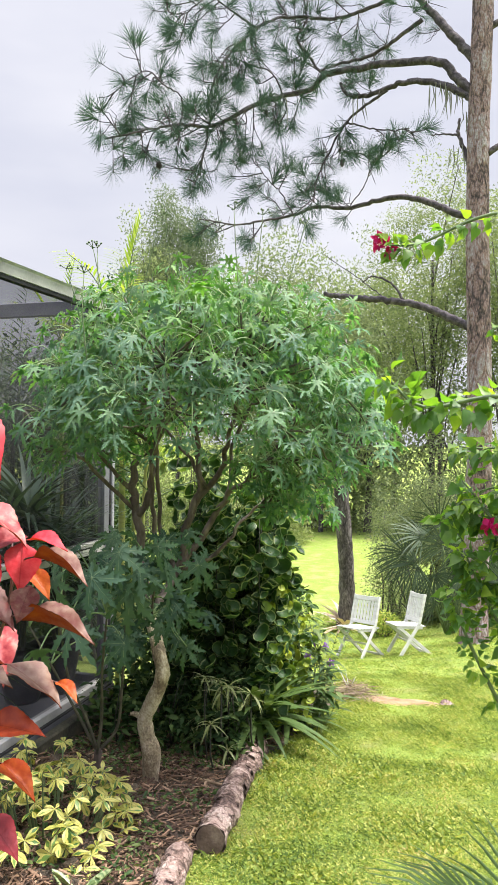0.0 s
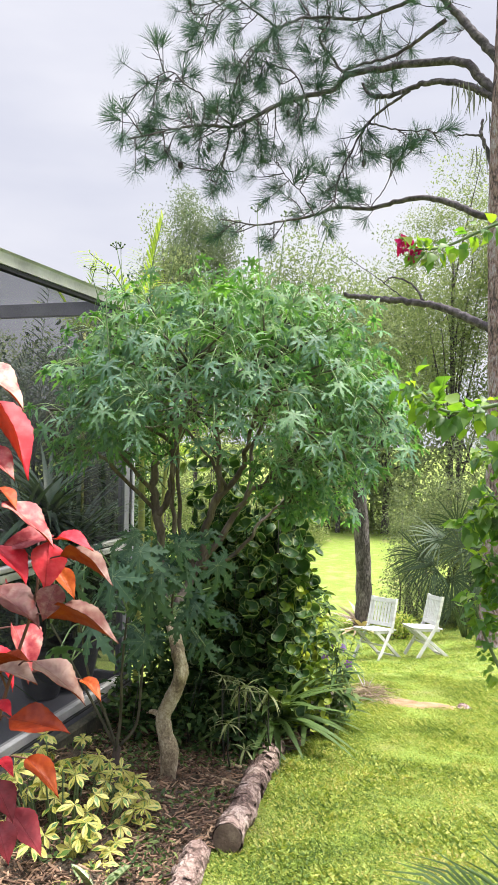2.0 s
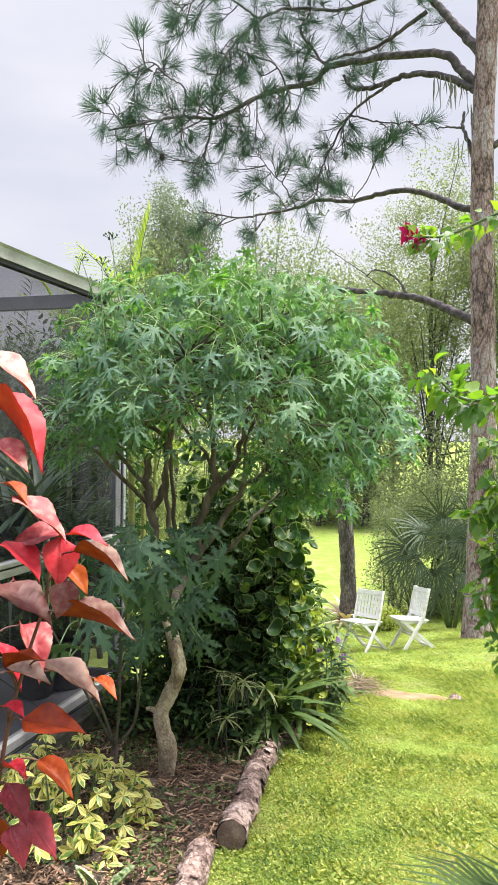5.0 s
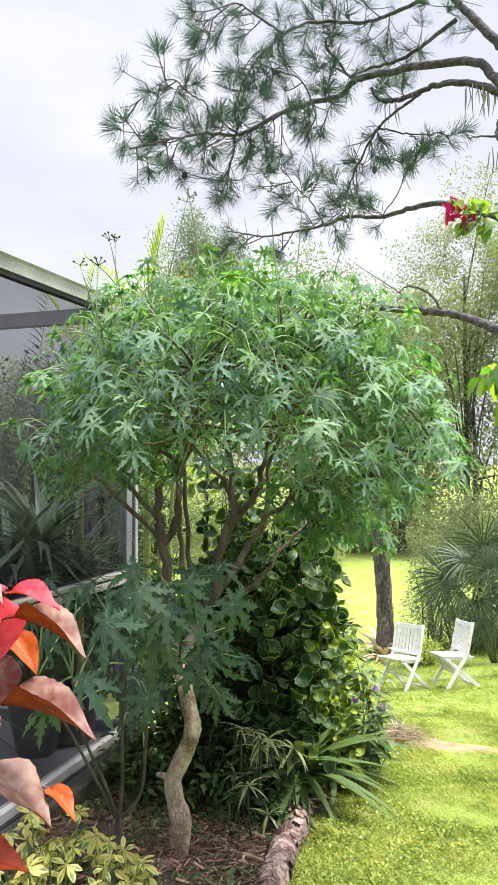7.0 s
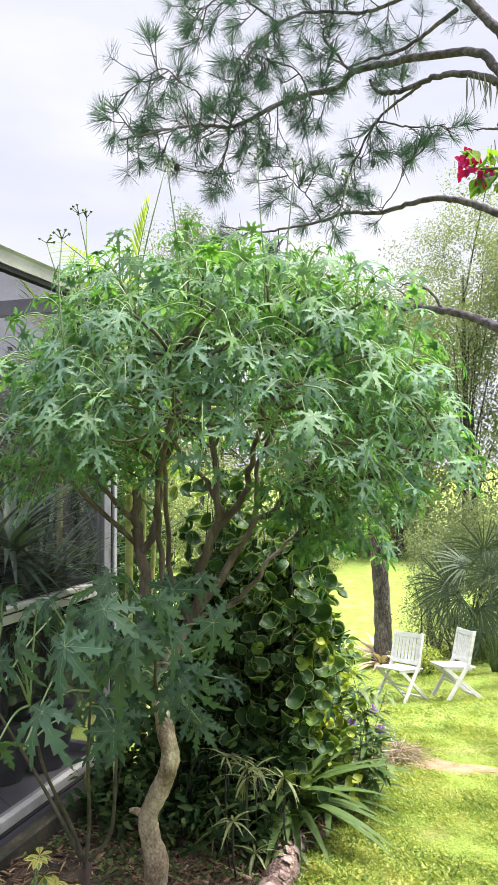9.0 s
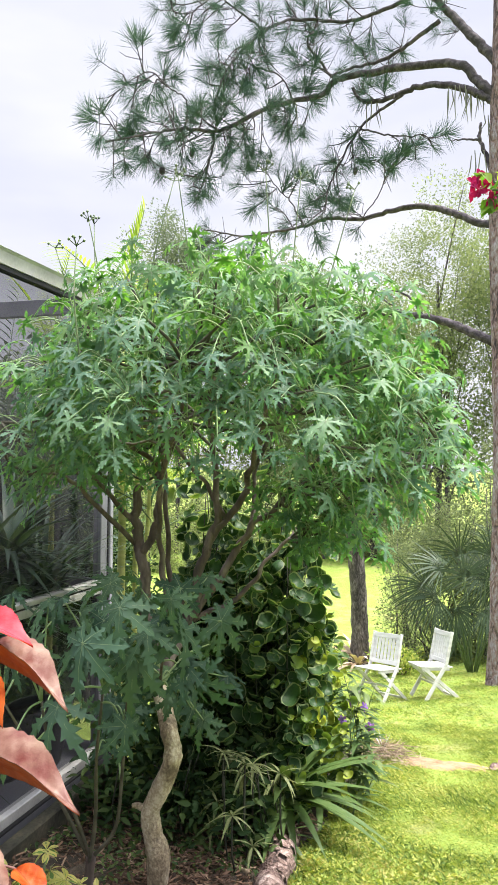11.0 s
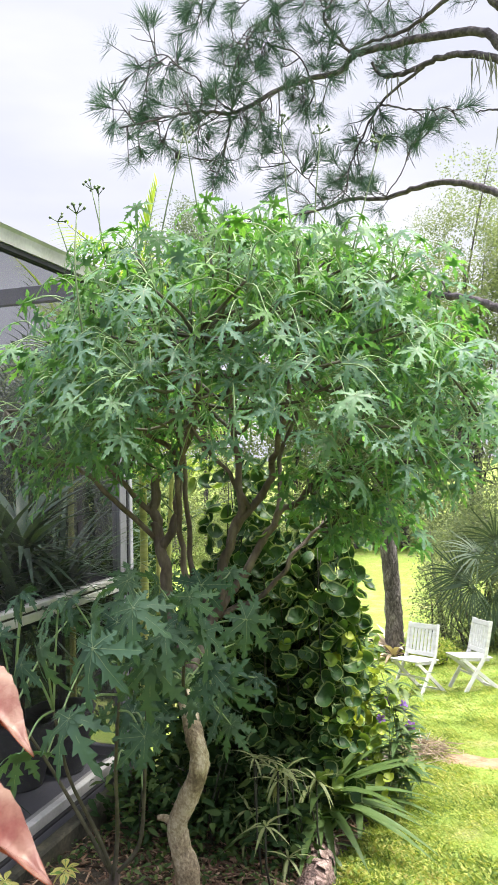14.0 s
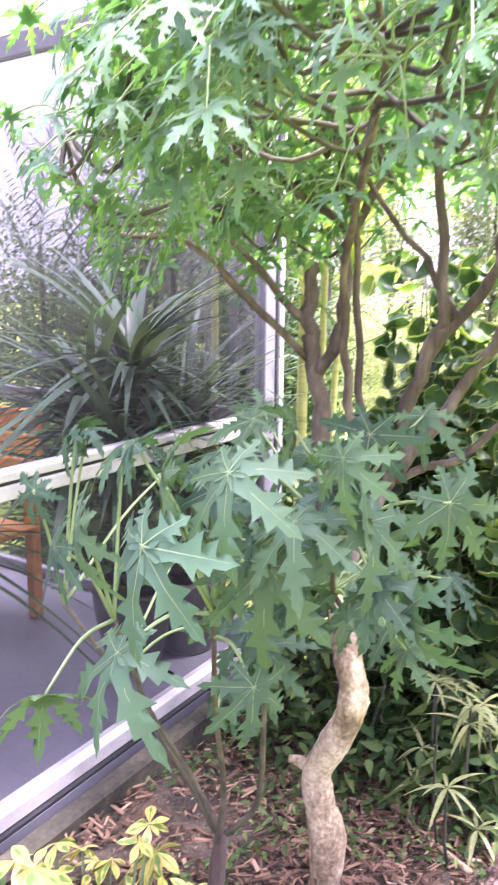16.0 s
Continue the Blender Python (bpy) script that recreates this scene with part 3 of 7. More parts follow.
BOUGAIN_BRACT = leafy("magenta_bract", [(0.1, (0.24, 0.003, 0.05)), (0.6, (0.40, 0.008, 0.11)), (0.95, (0.55, 0.03, 0.20))], 0.6, 0.2, 25, spec=0.2)
PINE_NEEDLE = leafy("pine_needle", [(0.05, (0.029, 0.064, 0.050)), (0.5, (0.058, 0.110, 0.082)), (0.95, (0.115, 0.178, 0.128))], 0.8, 0.2, 2, spec=0.08, through_tint=(1.2, 1.25, 0.85))
PALM_LEAF = leafy("palm_grey_green", [(0.05, (0.031, 0.056, 0.033)), (0.5, (0.065, 0.098, 0.055)), (0.95, (0.125, 0.158, 0.080))], 0.5, 0.25, 6, spec=0.3)
DRY_LEAF = leafy("dry_straw", [(0.1, (0.16, 0.11, 0.07)), (0.5, (0.34, 0.26, 0.17)), (0.95, (0.62, 0.54, 0.42))], 0.9, 0.1, 9)
GRASS = leafy("weedy_grass", [(0.18, (0.065, 0.115, 0.036)), (0.36, (0.17, 0.26, 0.062)), (0.54, (0.33, 0.42, 0.11)), (0.72, (0.49, 0.48, 0.19)), (0.9, (0.50, 0.38, 0.24))], 0.65, 0.45, 3.4, spread=0.5, spec=0.2)
WEEDS = leafy("creeping_lawn_weeds", [(0.15, (0.055, 0.098, 0.025)), (0.34, (0.130, 0.200, 0.045)), (0.52, (0.265, 0.345, 0.078)), (0.70, (0.41, 0.43, 0.135)), (0.88, (0.50, 0.38, 0.21))], 0.6, 0.42, 3.4, spread=0.5, spec=0.25)
HAZE_LEAF = leafy("hazy_grey_green_leaf", [(0.05, (0.10, 0.13, 0.095)), (0.5, (0.15, 0.185, 0.125)), (0.95, (0.22, 0.255, 0.165))], 0.85, 0.5, 1, spec=0.06, through_tint=(1.2, 1.25, 0.9))
OAK_LEAF = leafy("oak_leaf", [(0.05, (0.10, 0.135, 0.078)), (0.5, (0.18, 0.22, 0.125)), (0.95, (0.30, 0.335, 0.19))], 0.85, 0.62, 1, spec=0.08, through_tint=(1.3, 1.35, 0.8))
FAR_LEAF = leafy("far_tree_leaf", [(0.05, (0.11, 0.145, 0.09)), (0.5, (0.19, 0.23, 0.135)), (0.95, (0.30, 0.335, 0.20))], 0.85, 0.60, 0.5, spec=0.06, through_tint=(1.2, 1.25, 0.85))
LIME_LEAF = leafy("light_yellow_green_leaf", [(0.05, (0.14, 0.19, 0.085)), (0.5, (0.25, 0.295, 0.14)), (0.95, (0.40, 0.42, 0.23))], 0.6, 0.45, 3, spec=0.15, through_tint=(1.25, 1.3, 0.75))
LIME_STEM = surface("ringed_lime_palm_stem", [(0.25, (0.20, 0.24, 0.06)), (0.5, (0.36, 0.38, 0.11)), (0.8, (0.50, 0.47, 0.20))], 9, 60, 0.5, 0.3, stretch=(0.4, 0.4, 3))
LIME_FROND = leafy("bright_lime_frond", [(0.05, (0.12, 0.20, 0.04)), (0.5, (0.21, 0.31, 0.06)), (0.95, (0.36, 0.44, 0.12))], 0.5, 0.42, 6, spread=0.6, spec=0.3)
MOSS = leafy("grey_hanging_moss", [(0.1, (0.16, 0.17, 0.14)), (0.9, (0.30, 0.31, 0.26))], 0.9, 0.2, 5)
ORANGE_WOOD = surface("orange_stained_wood", [(0.25, (0.36, 0.13, 0.03)), (0.55, (0.55, 0.24, 0.06)), (0.8, (0.66, 0.34, 0.10))], 6, 60, 0.5, 0.2, stretch=(0.3, 3, 3))
DARK_POT = surface("dark_glazed_pot", [(0.3, (0.03, 0.03, 0.035)), (0.7, (0.07, 0.07, 0.08))], 5, 50, 0.35, 0.1)
SAND = surface("bare_sandy_soil", [(0.25, (0.17, 0.105, 0.055)), (0.5, (0.26, 0.165, 0.092)), (0.8, (0.35, 0.24, 0.15))], 11, 70, 0.95, 0.6, mottle=0.7)


def red_leaf_material(name, stops, glow):
    """A soft leaf whose side veins run out from the midrib as darker furrows."""
    m = leafy(name, stops, 0.45, glow, 4.5, per="object", spread=0.28, bump=0.8, spec=0.22)
    t = m.node_tree
    N, L = t.nodes, t.links
    ramp = [n for n in N if n.bl_idname == "ShaderNodeValToRGB"][0]
    old = [(k.to_node, k.to_socket) for k in ramp.outputs[0].links]

    def calc(op, a, b=None, c=None):
        n = N.new("ShaderNodeMath")
        n.operation = op
        for i, v in enumerate((a, b, c)):
            if v is None:
                continue
            if isinstance(v, float):
                n.inputs[i].default_value = v
            else:
                L.new(v, n.inputs[i])
        return n.outputs[0]
    coord = [n for n in N if n.bl_idname == "ShaderNodeTexCoord"][0]
    xyz = N.new("ShaderNodeSeparateXYZ")
    L.new(coord.outputs["Object"], xyz.inputs[0])
    off = calc("ABSOLUTE", xyz.outputs[0])
    wave = calc("SINE", calc("MULTIPLY_ADD", off, -62.0, calc("MULTIPLY", xyz.outputs[1], 75.0)))
    side = calc("POWER", calc("MAXIMUM", wave, 0.0), 9.0)
    rib = calc("LESS_THAN", off, 0.010)
    vein = calc("MAXIMUM", calc("MULTIPLY", side, 0.22), rib)
    tint = N.new("ShaderNodeMixRGB")
    tint.blend_type, tint.inputs[2].default_value = "MULTIPLY", (0.80, 0.66, 0.64, 1)
    L.new(vein, tint.inputs[0])
    L.new(ramp.outputs[0], tint.inputs[1])
    for node, socket in old:
        L.new(tint.outputs[0], socket)
    bump = [n for n in N if n.bl_idname == "ShaderNodeBump"][0]
    L.new(calc("MULTIPLY_ADD", vein, -0.15, [n for n in N if n.bl_idname == "ShaderNodeTexNoise"][0].outputs["Fac"]), bump.inputs["Height"])
    return m


CRIMSON = red_leaf_material("crimson_leaf", [(0.2, (0.22, 0.008, 0.015)), (0.5, (0.46, 0.018, 0.034)), (0.8, (0.64, 0.09, 0.11))], 0.3)
ROSE = red_leaf_material("rose_pink_leaf", [(0.34, (0.22, 0.018, 0.026)), (0.46, (0.36, 0.075, 0.075)), (0.58, (0.46, 0.27, 0.22))], 0.2)
COPPER = red_leaf_material("copper_orange_leaf", [(0.25, (0.17, 0.016, 0.005)), (0.5, (0.32, 0.048, 0.008)), (0.75, (0.45, 0.11, 0.018))], 0.3)
BRONZE = red_leaf_material("dull_bronze_leaf", [(0.36, (0.10, 0.020, 0.016)), (0.47, (0.135, 0.058, 0.042)), (0.64, (0.23, 0.150, 0.110))], 0.08)
MAROON = red_leaf_material("maroon_leaf", [(0.2, (0.10, 0.012, 0.015)), (0.6, (0.24, 0.03, 0.04)), (0.9, (0.36, 0.09, 0.09))], 0.2)
MAROON_STEM = surface("dark_red_stem", [(0.3, (0.06, 0.02, 0.02)), (0.7, (0.16, 0.06, 0.05))], 12, 60, 0.6, 0.2)
CRIMSON_UNDER = red_leaf_material("orange_red_leaf_underside", [(0.2, (0.45, 0.03, 0.015)), (0.5, (0.62, 0.07, 0.02)), (0.8, (0.70, 0.16, 0.05))], 0.3)
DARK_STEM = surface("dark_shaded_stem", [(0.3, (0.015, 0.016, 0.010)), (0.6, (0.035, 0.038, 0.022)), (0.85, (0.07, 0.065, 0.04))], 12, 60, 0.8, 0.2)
# the same sunlit-coloured copy for the single leaves
CHAYA_TOP_OB = leafy("sunlit_top_leaf_single", [(0.05, (0.070, 0.148, 0.068)), (0.5, (0.11, 0.21, 0.090)), (0.95, (0.18, 0.30, 0.085))], 0.5, 0.44, 8, per="object", spec=0.28, through_tint=(1.35, 1.75, 0.42))
BROAD_LEAF = leafy("large_lobed_leaf_teal_green", [(0.05, (0.038, 0.082, 0.057)), (0.5, (0.063, 0.122, 0.082)), (0.95, (0.098, 0.170, 0.094))], 0.52, 0.36, 8, per="object", spec=0.3, through_tint=(1.3, 1.6, 0.5))
BUSH_LEAF = leafy("grey_green_bush_leaf", [(0.05, (0.085, 0.112, 0.072)), (0.5, (0.16, 0.195, 0.118)), (0.95, (0.30, 0.33, 0.20))], 0.8, 0.45, 3, spec=0.1, through_tint=(1.3, 1.35, 0.8))
STRAP_DARK = leafy("dark_strap_leaf", [(0.05, (0.016, 0.038, 0.026)), (0.5, (0.038, 0.074, 0.048)), (0.95, (0.11, 0.155, 0.10))], 0.4, 0.2, 6, spec=0.35)
CROWN_TWIG = surface("crown_twig_bark", [(0.25, (0.035, 0.036, 0.024)), (0.5, (0.075, 0.070, 0.048)), (0.8, (0.14, 0.125, 0.09))], 14, 70, 0.8, 0.4)
ALU_MID = surface("grey_aluminium_trim", [(0.25, (0.25, 0.25, 0.29)), (0.55, (0.34, 0.34, 0.39)), (0.8, (0.42, 0.42, 0.47))], 4, 70, 0.5, 0.1, 0.1)
# round shrub's sunlit fringe: the sun on it is put into this colour
SUNLIT_ROUND = leafy("yellow_green_sunlit_leaf", [(0.05, (0.06, 0.12, 0.025)), (0.5, (0.17, 0.25, 0.045)), (0.95, (0.38, 0.42, 0.09))], 0.45, 0.4, 10, spec=0.3)

# ---- ground ----
def axis(lo, hi, step, reach_lo, reach_hi):
    mid = list(np.arange(lo, hi, step))
    up, d = [hi], step
    while up[-1] < reach_hi:
        d *= 1.18
        up.append(up[-1] + d)
    down, d = [], step
    while (down[-1] if down else lo) > reach_lo:
        d *= 1.18
        down.append((down[-1] if down else lo) - d)
    return np.array(down[::-1] + mid + up)


gx, gy = axis(-3.5, 3.0, 0.09, -320, 320), axis(2.0, 13.0, 0.09, -80, 460)
X, Y = np.meshgrid(gx, gy)
Z = ground_h(X, Y)
Z = np.where((X < -2.42) & (Y < 5.25), Z - 0.6, Z)
nx, ny = len(gx), len(gy)
idx = np.arange(nx * ny).reshape(ny, nx)
quads = np.stack([idx[:-1, :-1], idx[:-1, 1:], idx[1:, 1:], idx[1:, :-1]], -1).reshape(-1, 4)
ground = part("ground", Geo().add(np.stack([X.ravel(), Y.ravel(), Z.ravel()], 1), quads), TURF)
tagged(ground, "weedy green lawn falling gently away from the house", "lawn", kind="structure")


def bed_edge(y):
    """x of the planting bed's edge, along the log border."""
    return np.interp(y, [1.0, 3.3, 3.75, 5.0, 6.3, 7.0, 8.0], [-1.1, -1.22, -1.16, -1.24, -1.10, -1.25, -2.2])


def bed_z(x, y):
    """Height of the bed's soil, heaped a little against the slab."""
    u = np.clip((np.asarray(x, float) + 2.36) / (bed_edge(y) + 2.36), 0, 1)
    return ground_z(x, y) + 0.026 + 0.03 * np.sin(np.pi * u) + 0.08 * np.clip(1 - u * 4, 0, 1)


# planting bed: dark soil between the screen house and the logs
by = np.arange(0.8, 7.6, 0.07)
bu = np.linspace(0, 1, 30)
BX = np.array([[-2.36 + (bed_edge(y) + 0.06 * np.sin(y * 5) + 2.36) * u for u in bu] for y in by])
BY = np.repeat(by[:, None], len(bu), 1)
BZ = bed_z(BX, BY) +  0.02 * np.sin(7 * BX + 3 * BY) * np.sin(6 * BY - 2 * BX) + 0.012 * rng.standard_normal(BX.shape)
BZ[:, -1] = ground_z(BX[:, -1], BY[:, -1]) - 0.03
idx = np.arange(BX.size).reshape(BX.shape)
quads = np.stack([idx[:-1, :-1], idx[:-1, 1:], idx[1:, 1:], idx[1:, :-1]], -1).reshape(-1, 4)
bed = part("planting_bed", Geo().add(np.stack([BX.ravel(), BY.ravel(), BZ.ravel()], 1), quads), SOIL)
tagged(bed, "dark mulched soil of the planting bed beside the screen house", "garden bed", kind="structure")

# ---- screen house ----
WALL_X, END_Y, RAIL_Z, TOP_Z, BACK_X = -2.40, 5.24, 0.97, 2.49, -6.6


def setting(name, geo, mats, label, category, smooth=False, bevel=0.0):
    me = bevelled(geo, name, mats, bevel) if bevel else None
    ob = part(name, me or geo, mats, smooth=smooth)
    return tagged(ob, label, category, kind="structure")


setting("patio_floor", Geo().box((BACK_X, -4.0, -0.5), (WALL_X + 0.03, END_Y + 0.03, -0.012), 0), DECK, "grey painted concrete floor of the screened patio", "floor")
setting("slab_edge", Geo().box((WALL_X + 0.034, -4.0, -0.6), (WALL_X + 0.10, END_Y + 0.10, -0.03)), CONCRETE, "stained concrete edge of the patio slab", "foundation", bevel=0.01)
setting("wall_house", Geo().box((BACK_X - 0.2, -4.0, -0.6), (BACK_X, END_Y + 0.2, 2.9)), STUCCO, "plain beige stucco house wall behind the patio", "wall")
setting("wall_back", Geo().box((BACK_X, -4.2, -0.6), (WALL_X, -4.0, 2.9)), STUCCO, "plain beige stucco wall closing the patio", "wall")

house = thing("screen_enclosure", "grey aluminium screen enclosure with dark insect mesh panels", "screen porch", (WALL_X, END_Y, 0), kind="structure")


def bar(name, lo, hi, mat=ALU, label="", bevel=0.004):
    return part(name, bevelled(Geo().box(lo, hi), name, mat, bevel), mat, house, label, smooth=False)


for y in (END_Y, 2.05, -1.0):
    w = 0.075 if y == END_Y else 0.05
    bar("post", (WALL_X - 0.05, y - w, 0.0), (WALL_X + 0.0, y, TOP_Z))
part("post_seam", Geo().box((WALL_X - 0.02, END_Y + 0.001, 0.0), (WALL_X + 0.004, END_Y + 0.014, TOP_Z)), RUBBER, house, "black seam along the corner post", smooth=False)
bar("corner_trim", (WALL_X - 0.05, END_Y + 0.015, -0.05), (WALL_X + 0.012, END_Y + 0.05, TOP_Z), ALU_MID, "light grey aluminium corner trim")
for x in (-4.5, -6.55):
    bar("post", (x - 0.025, END_Y - 0.05, 0.0), (x + 0.025, END_Y, TOP_Z))
# chair rail, bottom rail and eave beam, each in two strips with a dark seam
bar("chair_rail", (WALL_X - 0.045, -4.0, RAIL_Z - 0.025), (WALL_X + 0.012, END_Y - 0.08, RAIL_Z), ALU_PALE, "pale chair rail")
part("rail_seam", Geo().box((WALL_X - 0.03, -4.0, RAIL_Z - 0.034), (WALL_X + 0.006, END_Y - 0.08, RAIL_Z - 0.026)), RUBBER, house, "black seam under the chair rail", smooth=False)
bar("chair_rail", (WALL_X - 0.045, -4.0, RAIL_Z - 0.075), (WALL_X + 0.010, END_Y - 0.08, RAIL_Z - 0.035), ALU_PALE, "pale chair rail")
bar("bottom_rail", (WALL_X - 0.045, -4.0, 0.0), (WALL_X + 0.014, END_Y - 0.08, 0.05), ALU_PALE, "pale bottom rail with screws")
part("rail_seam", Geo().box((WALL_X - 0.03, -4.0, -0.011), (WALL_X + 0.028, END_Y, -0.001)), RUBBER, house, "dark gap under the bottom rail", smooth=False)
part("rail_seam", Geo().box((WALL_X - 0.04, -4.0, TOP_Z - 0.02), (WALL_X + 0.004, END_Y, TOP_Z)), RUBBER, house, "dark seam under the gutter", smooth=False)
gut = Geo()
gut.add([(WALL_X - 0.06, y, z) if i < 0 else (WALL_X + i, y, z) for y in (-4.0, END_Y + 0.06) for i, z in ((-0.06, TOP_Z + 0.002), (0.012, TOP_Z + 0.002), (0.022, TOP_Z + 0.055), (0.034, TOP_Z + 0.068), (0.02, TOP_Z + 0.072), (-0.06, TOP_Z + 0.072))],
        [(0, 1, 7, 6), (1, 2, 8, 7), (2, 3, 9, 8), (3, 4, 10, 9), (4, 5, 11, 10), (5, 0, 6, 11)])
gut.add([(WALL_X + i, END_Y + 0.06, z) for i, z in ((-0.06, TOP_Z + 0.002), (0.012, TOP_Z + 0.002), (0.022, TOP_Z + 0.055), (0.034, TOP_Z + 0.068), (-0.06, TOP_Z + 0.072))], [(0, 2, 1), (0, 3, 2), (0, 4, 3)])
part("gutter", gut, ALU_PALE, house, "pale aluminium gutter", smooth=False)
# end wall, seen through the side screens
bar("chair_rail", (BACK_X, END_Y - 0.045, RAIL_Z - 0.07), (WALL_X - 0.06, END_Y - 0.002, RAIL_Z))
bar("bottom_rail", (BACK_X, END_Y - 0.045, 0.0), (WALL_X - 0.06, END_Y - 0.002, 0.05))
bar("top_beam", (BACK_X, END_Y - 0.05, TOP_Z - 0.01), (WALL_X - 0.06, END_Y, TOP_Z + 0.085))
for y in (3.6, 1.2, -1.4):
    bar("roof_beam", (BACK_X, y - 0.025, TOP_Z + 0.01), (WALL_X - 0.07, y + 0.025, TOP_Z + 0.085))


def panel(name, quad):
    ob = part(name, Geo().add(quad, [(0, 1, 2, 3)]), SCREEN, house, "dark insect mesh", smooth=False)
    return ob


ys = (-4.0, -1.05, 2.0, END_Y - 0.075)
for a, b in zip(ys[:-1], ys[1:]):
    for lo, hi in ((0.05, RAIL_Z - 0.075), (RAIL_Z, TOP_Z)):
        panel("screen_panel", [(WALL_X - 0.02, a + 0.05, lo), (WALL_X - 0.02, b, lo), (WALL_X - 0.02, b, hi), (WALL_X - 0.02, a + 0.05, hi)])
for a, b in ((BACK_X, -4.53), (-4.47, WALL_X - 0.06)):
    for lo, hi in ((0.05, RAIL_Z - 0.07), (RAIL_Z, TOP_Z - 0.01)):
        panel("screen_panel", [(a, END_Y - 0.02, lo), (b, END_Y - 0.02, lo), (b, END_Y - 0.02, hi), (a, END_Y - 0.02, hi)])
panel("roof_screen", [(BACK_X, -4.0, TOP_Z + 0.10), (WALL_X - 0.06, -4.0, TOP_Z + 0.09), (WALL_X - 0.06, END_Y, TOP_Z + 0.09), (BACK_X, END_Y, TOP_Z + 0.10)])

# ---- the lobed-leaf tree ----
LOBED = [leaf_lobed(i, 0.22 + 0.05 * i, True, 0.74, 0.30, keel=0.25) for i in range(6)]


def limb(geo, pts, r0, r1, seg=7, n=5, rough=0.03, mi=0):
    p = spline(pts, n)
    geo.tube(p, np.linspace(r0, r1, len(p)), seg, mi, rough)
    return p


tree = thing("tree", "tree with deeply lobed leaves and a crooked pale trunk", "tree", (-1.64, 4.29, -0.22))
g = Geo()
p = spline([(-1.672, 4.29, -0.32), (-1.668, 4.288, -0.20), (-1.656, 4.283, -0.02), (-1.682, 4.285, 0.08), (-1.697, 4.288, 0.165), (-1.652, 4.284, 0.265), (-1.606, 4.278, 0.365), (-1.598, 4.285, 0.435),
            (-1.622, 4.30, 0.50), (-1.68, 4.38, 0.58), (-1.75, 4.47, 0.66)], 6)
s = np.linspace(0, 1, len(p))
g.tube(p, 0.0435 - 0.009 * s + 0.012 * np.exp(-(s / 0.07) ** 2) + 0.007 * np.exp(-((s - 0.22) / 0.06) ** 2) + 0.0015 * np.sin(s * 40), 16, 0, 0.03)
limb(g, [(-1.70, 4.288, 0.168), (-1.745, 4.282, 0.186), (-1.775, 4.278, 0.186)], 0.020, 0.010, 8)
part("trunk", g, CHAYA_BARK, tree, "crooked pale grey-brown trunk with a knob")


def stem(pts, r0, r1, seg=8):
    g = Geo()
    q = spline(pts, 3)
    q[1:-1] += 0.007 * rng.standard_normal(q[1:-1].shape)
    p = limb(g, q, r0 * 0.84, r1 * 0.85, seg, 3, rough=0.07)
    part("stem", g, STEM_BARK, tree, "reddish-brown woody stem")
    return p


stem([(-1.72, 4.44, 0.62), (-1.83, 4.60, 0.76), (-1.905, 4.695, 0.90), (-1.955, 4.73, 1.17), (-1.985, 4.735, 1.30)], 0.040, 0.030)
stem([(-1.98, 4.735, 1.27), (-1.985, 4.735, 1.40), (-1.968, 4.747, 1.51)], 0.029, 0.024)
b1 = stem([(-1.955, 4.732, 1.18), (-1.90, 4.74, 1.28), (-1.871, 4.745, 1.38), (-1.88, 4.785, 1.60), (-1.80, 4.82, 1.78), (-1.83, 4.78, 2.0), (-1.80, 4.7, 2.25)], 0.026, 0.010)
b2 = stem([(-1.985, 4.735, 1.22), (-2.126, 4.484, 1.467), (-2.20, 4.397, 1.557), (-2.33, 4.20, 1.60), (-2.25, 4.0, 1.78)], 0.015, 0.007, 6)
b3 = stem([(-1.99, 4.73, 1.33), (-2.137, 4.559, 1.566), (-2.15, 4.42, 1.75), (-2.1, 4.25, 1.95)], 0.016, 0.007, 6)
b4 = stem([(-1.884, 4.788, 1.60), (-1.994, 4.569, 1.745), (-2.07, 4.412, 1.82), (-2.05, 4.2, 2.0)], 0.015, 0.007, 6)
stem([(-1.73, 4.45, 0.64), (-1.75, 4.65, 0.74), (-1.72, 4.80, 0.88), (-1.67, 4.82, 1.12), (-1.63, 4.83, 1.26), (-1.54, 4.85, 1.37), (-1.45, 4.84, 1.50)], 0.035, 0.018)
c1 = stem([(-1.65, 4.825, 1.20), (-1.60, 4.83, 1.45), (-1.62, 4.75, 1.85), (-1.5, 4.55, 2.1)], 0.026, 0.009)
c2 = stem([(-1.72, 4.80, 0.86), (-1.55, 4.86, 1.12), (-1.46, 4.88, 1.285), (-1.31, 4.88, 1.43), (-1.165, 4.83, 1.52), (-0.95, 4.75, 1.545), (-0.74, 4.6, 1.57), (-0.60, 4.45, 1.66)], 0.026, 0.008)
c3 = stem([(-1.46, 4.85, 1.48), (-1.40, 4.72, 1.62), (-1.26, 4.45, 1.82), (-1.15, 4.2, 2.05)], 0.020, 0.008)
c7 = stem([(-1.72, 4.78, 0.84), (-1.80, 4.78, 1.03), (-1.836, 4.79, 1.15), (-1.87, 4.80, 1.555), (-1.88, 4.66, 1.90), (-1.80, 4.5, 2.15)], 0.021, 0.008)
c8 = stem([(-1.71, 4.81, 0.86), (-1.47, 4.86, 1.0), (-1.40, 4.90, 1.12), (-1.30, 5.0, 1.22), (-1.26, 5.06, 1.30)], 0.016, 0.008)
c9 = stem([(-1.56, 4.85, 1.35), (-1.66, 4.80, 1.52), (-1.78, 4.74, 1.69), (-1.85, 4.6, 1.95)], 0.015, 0.007, 6)
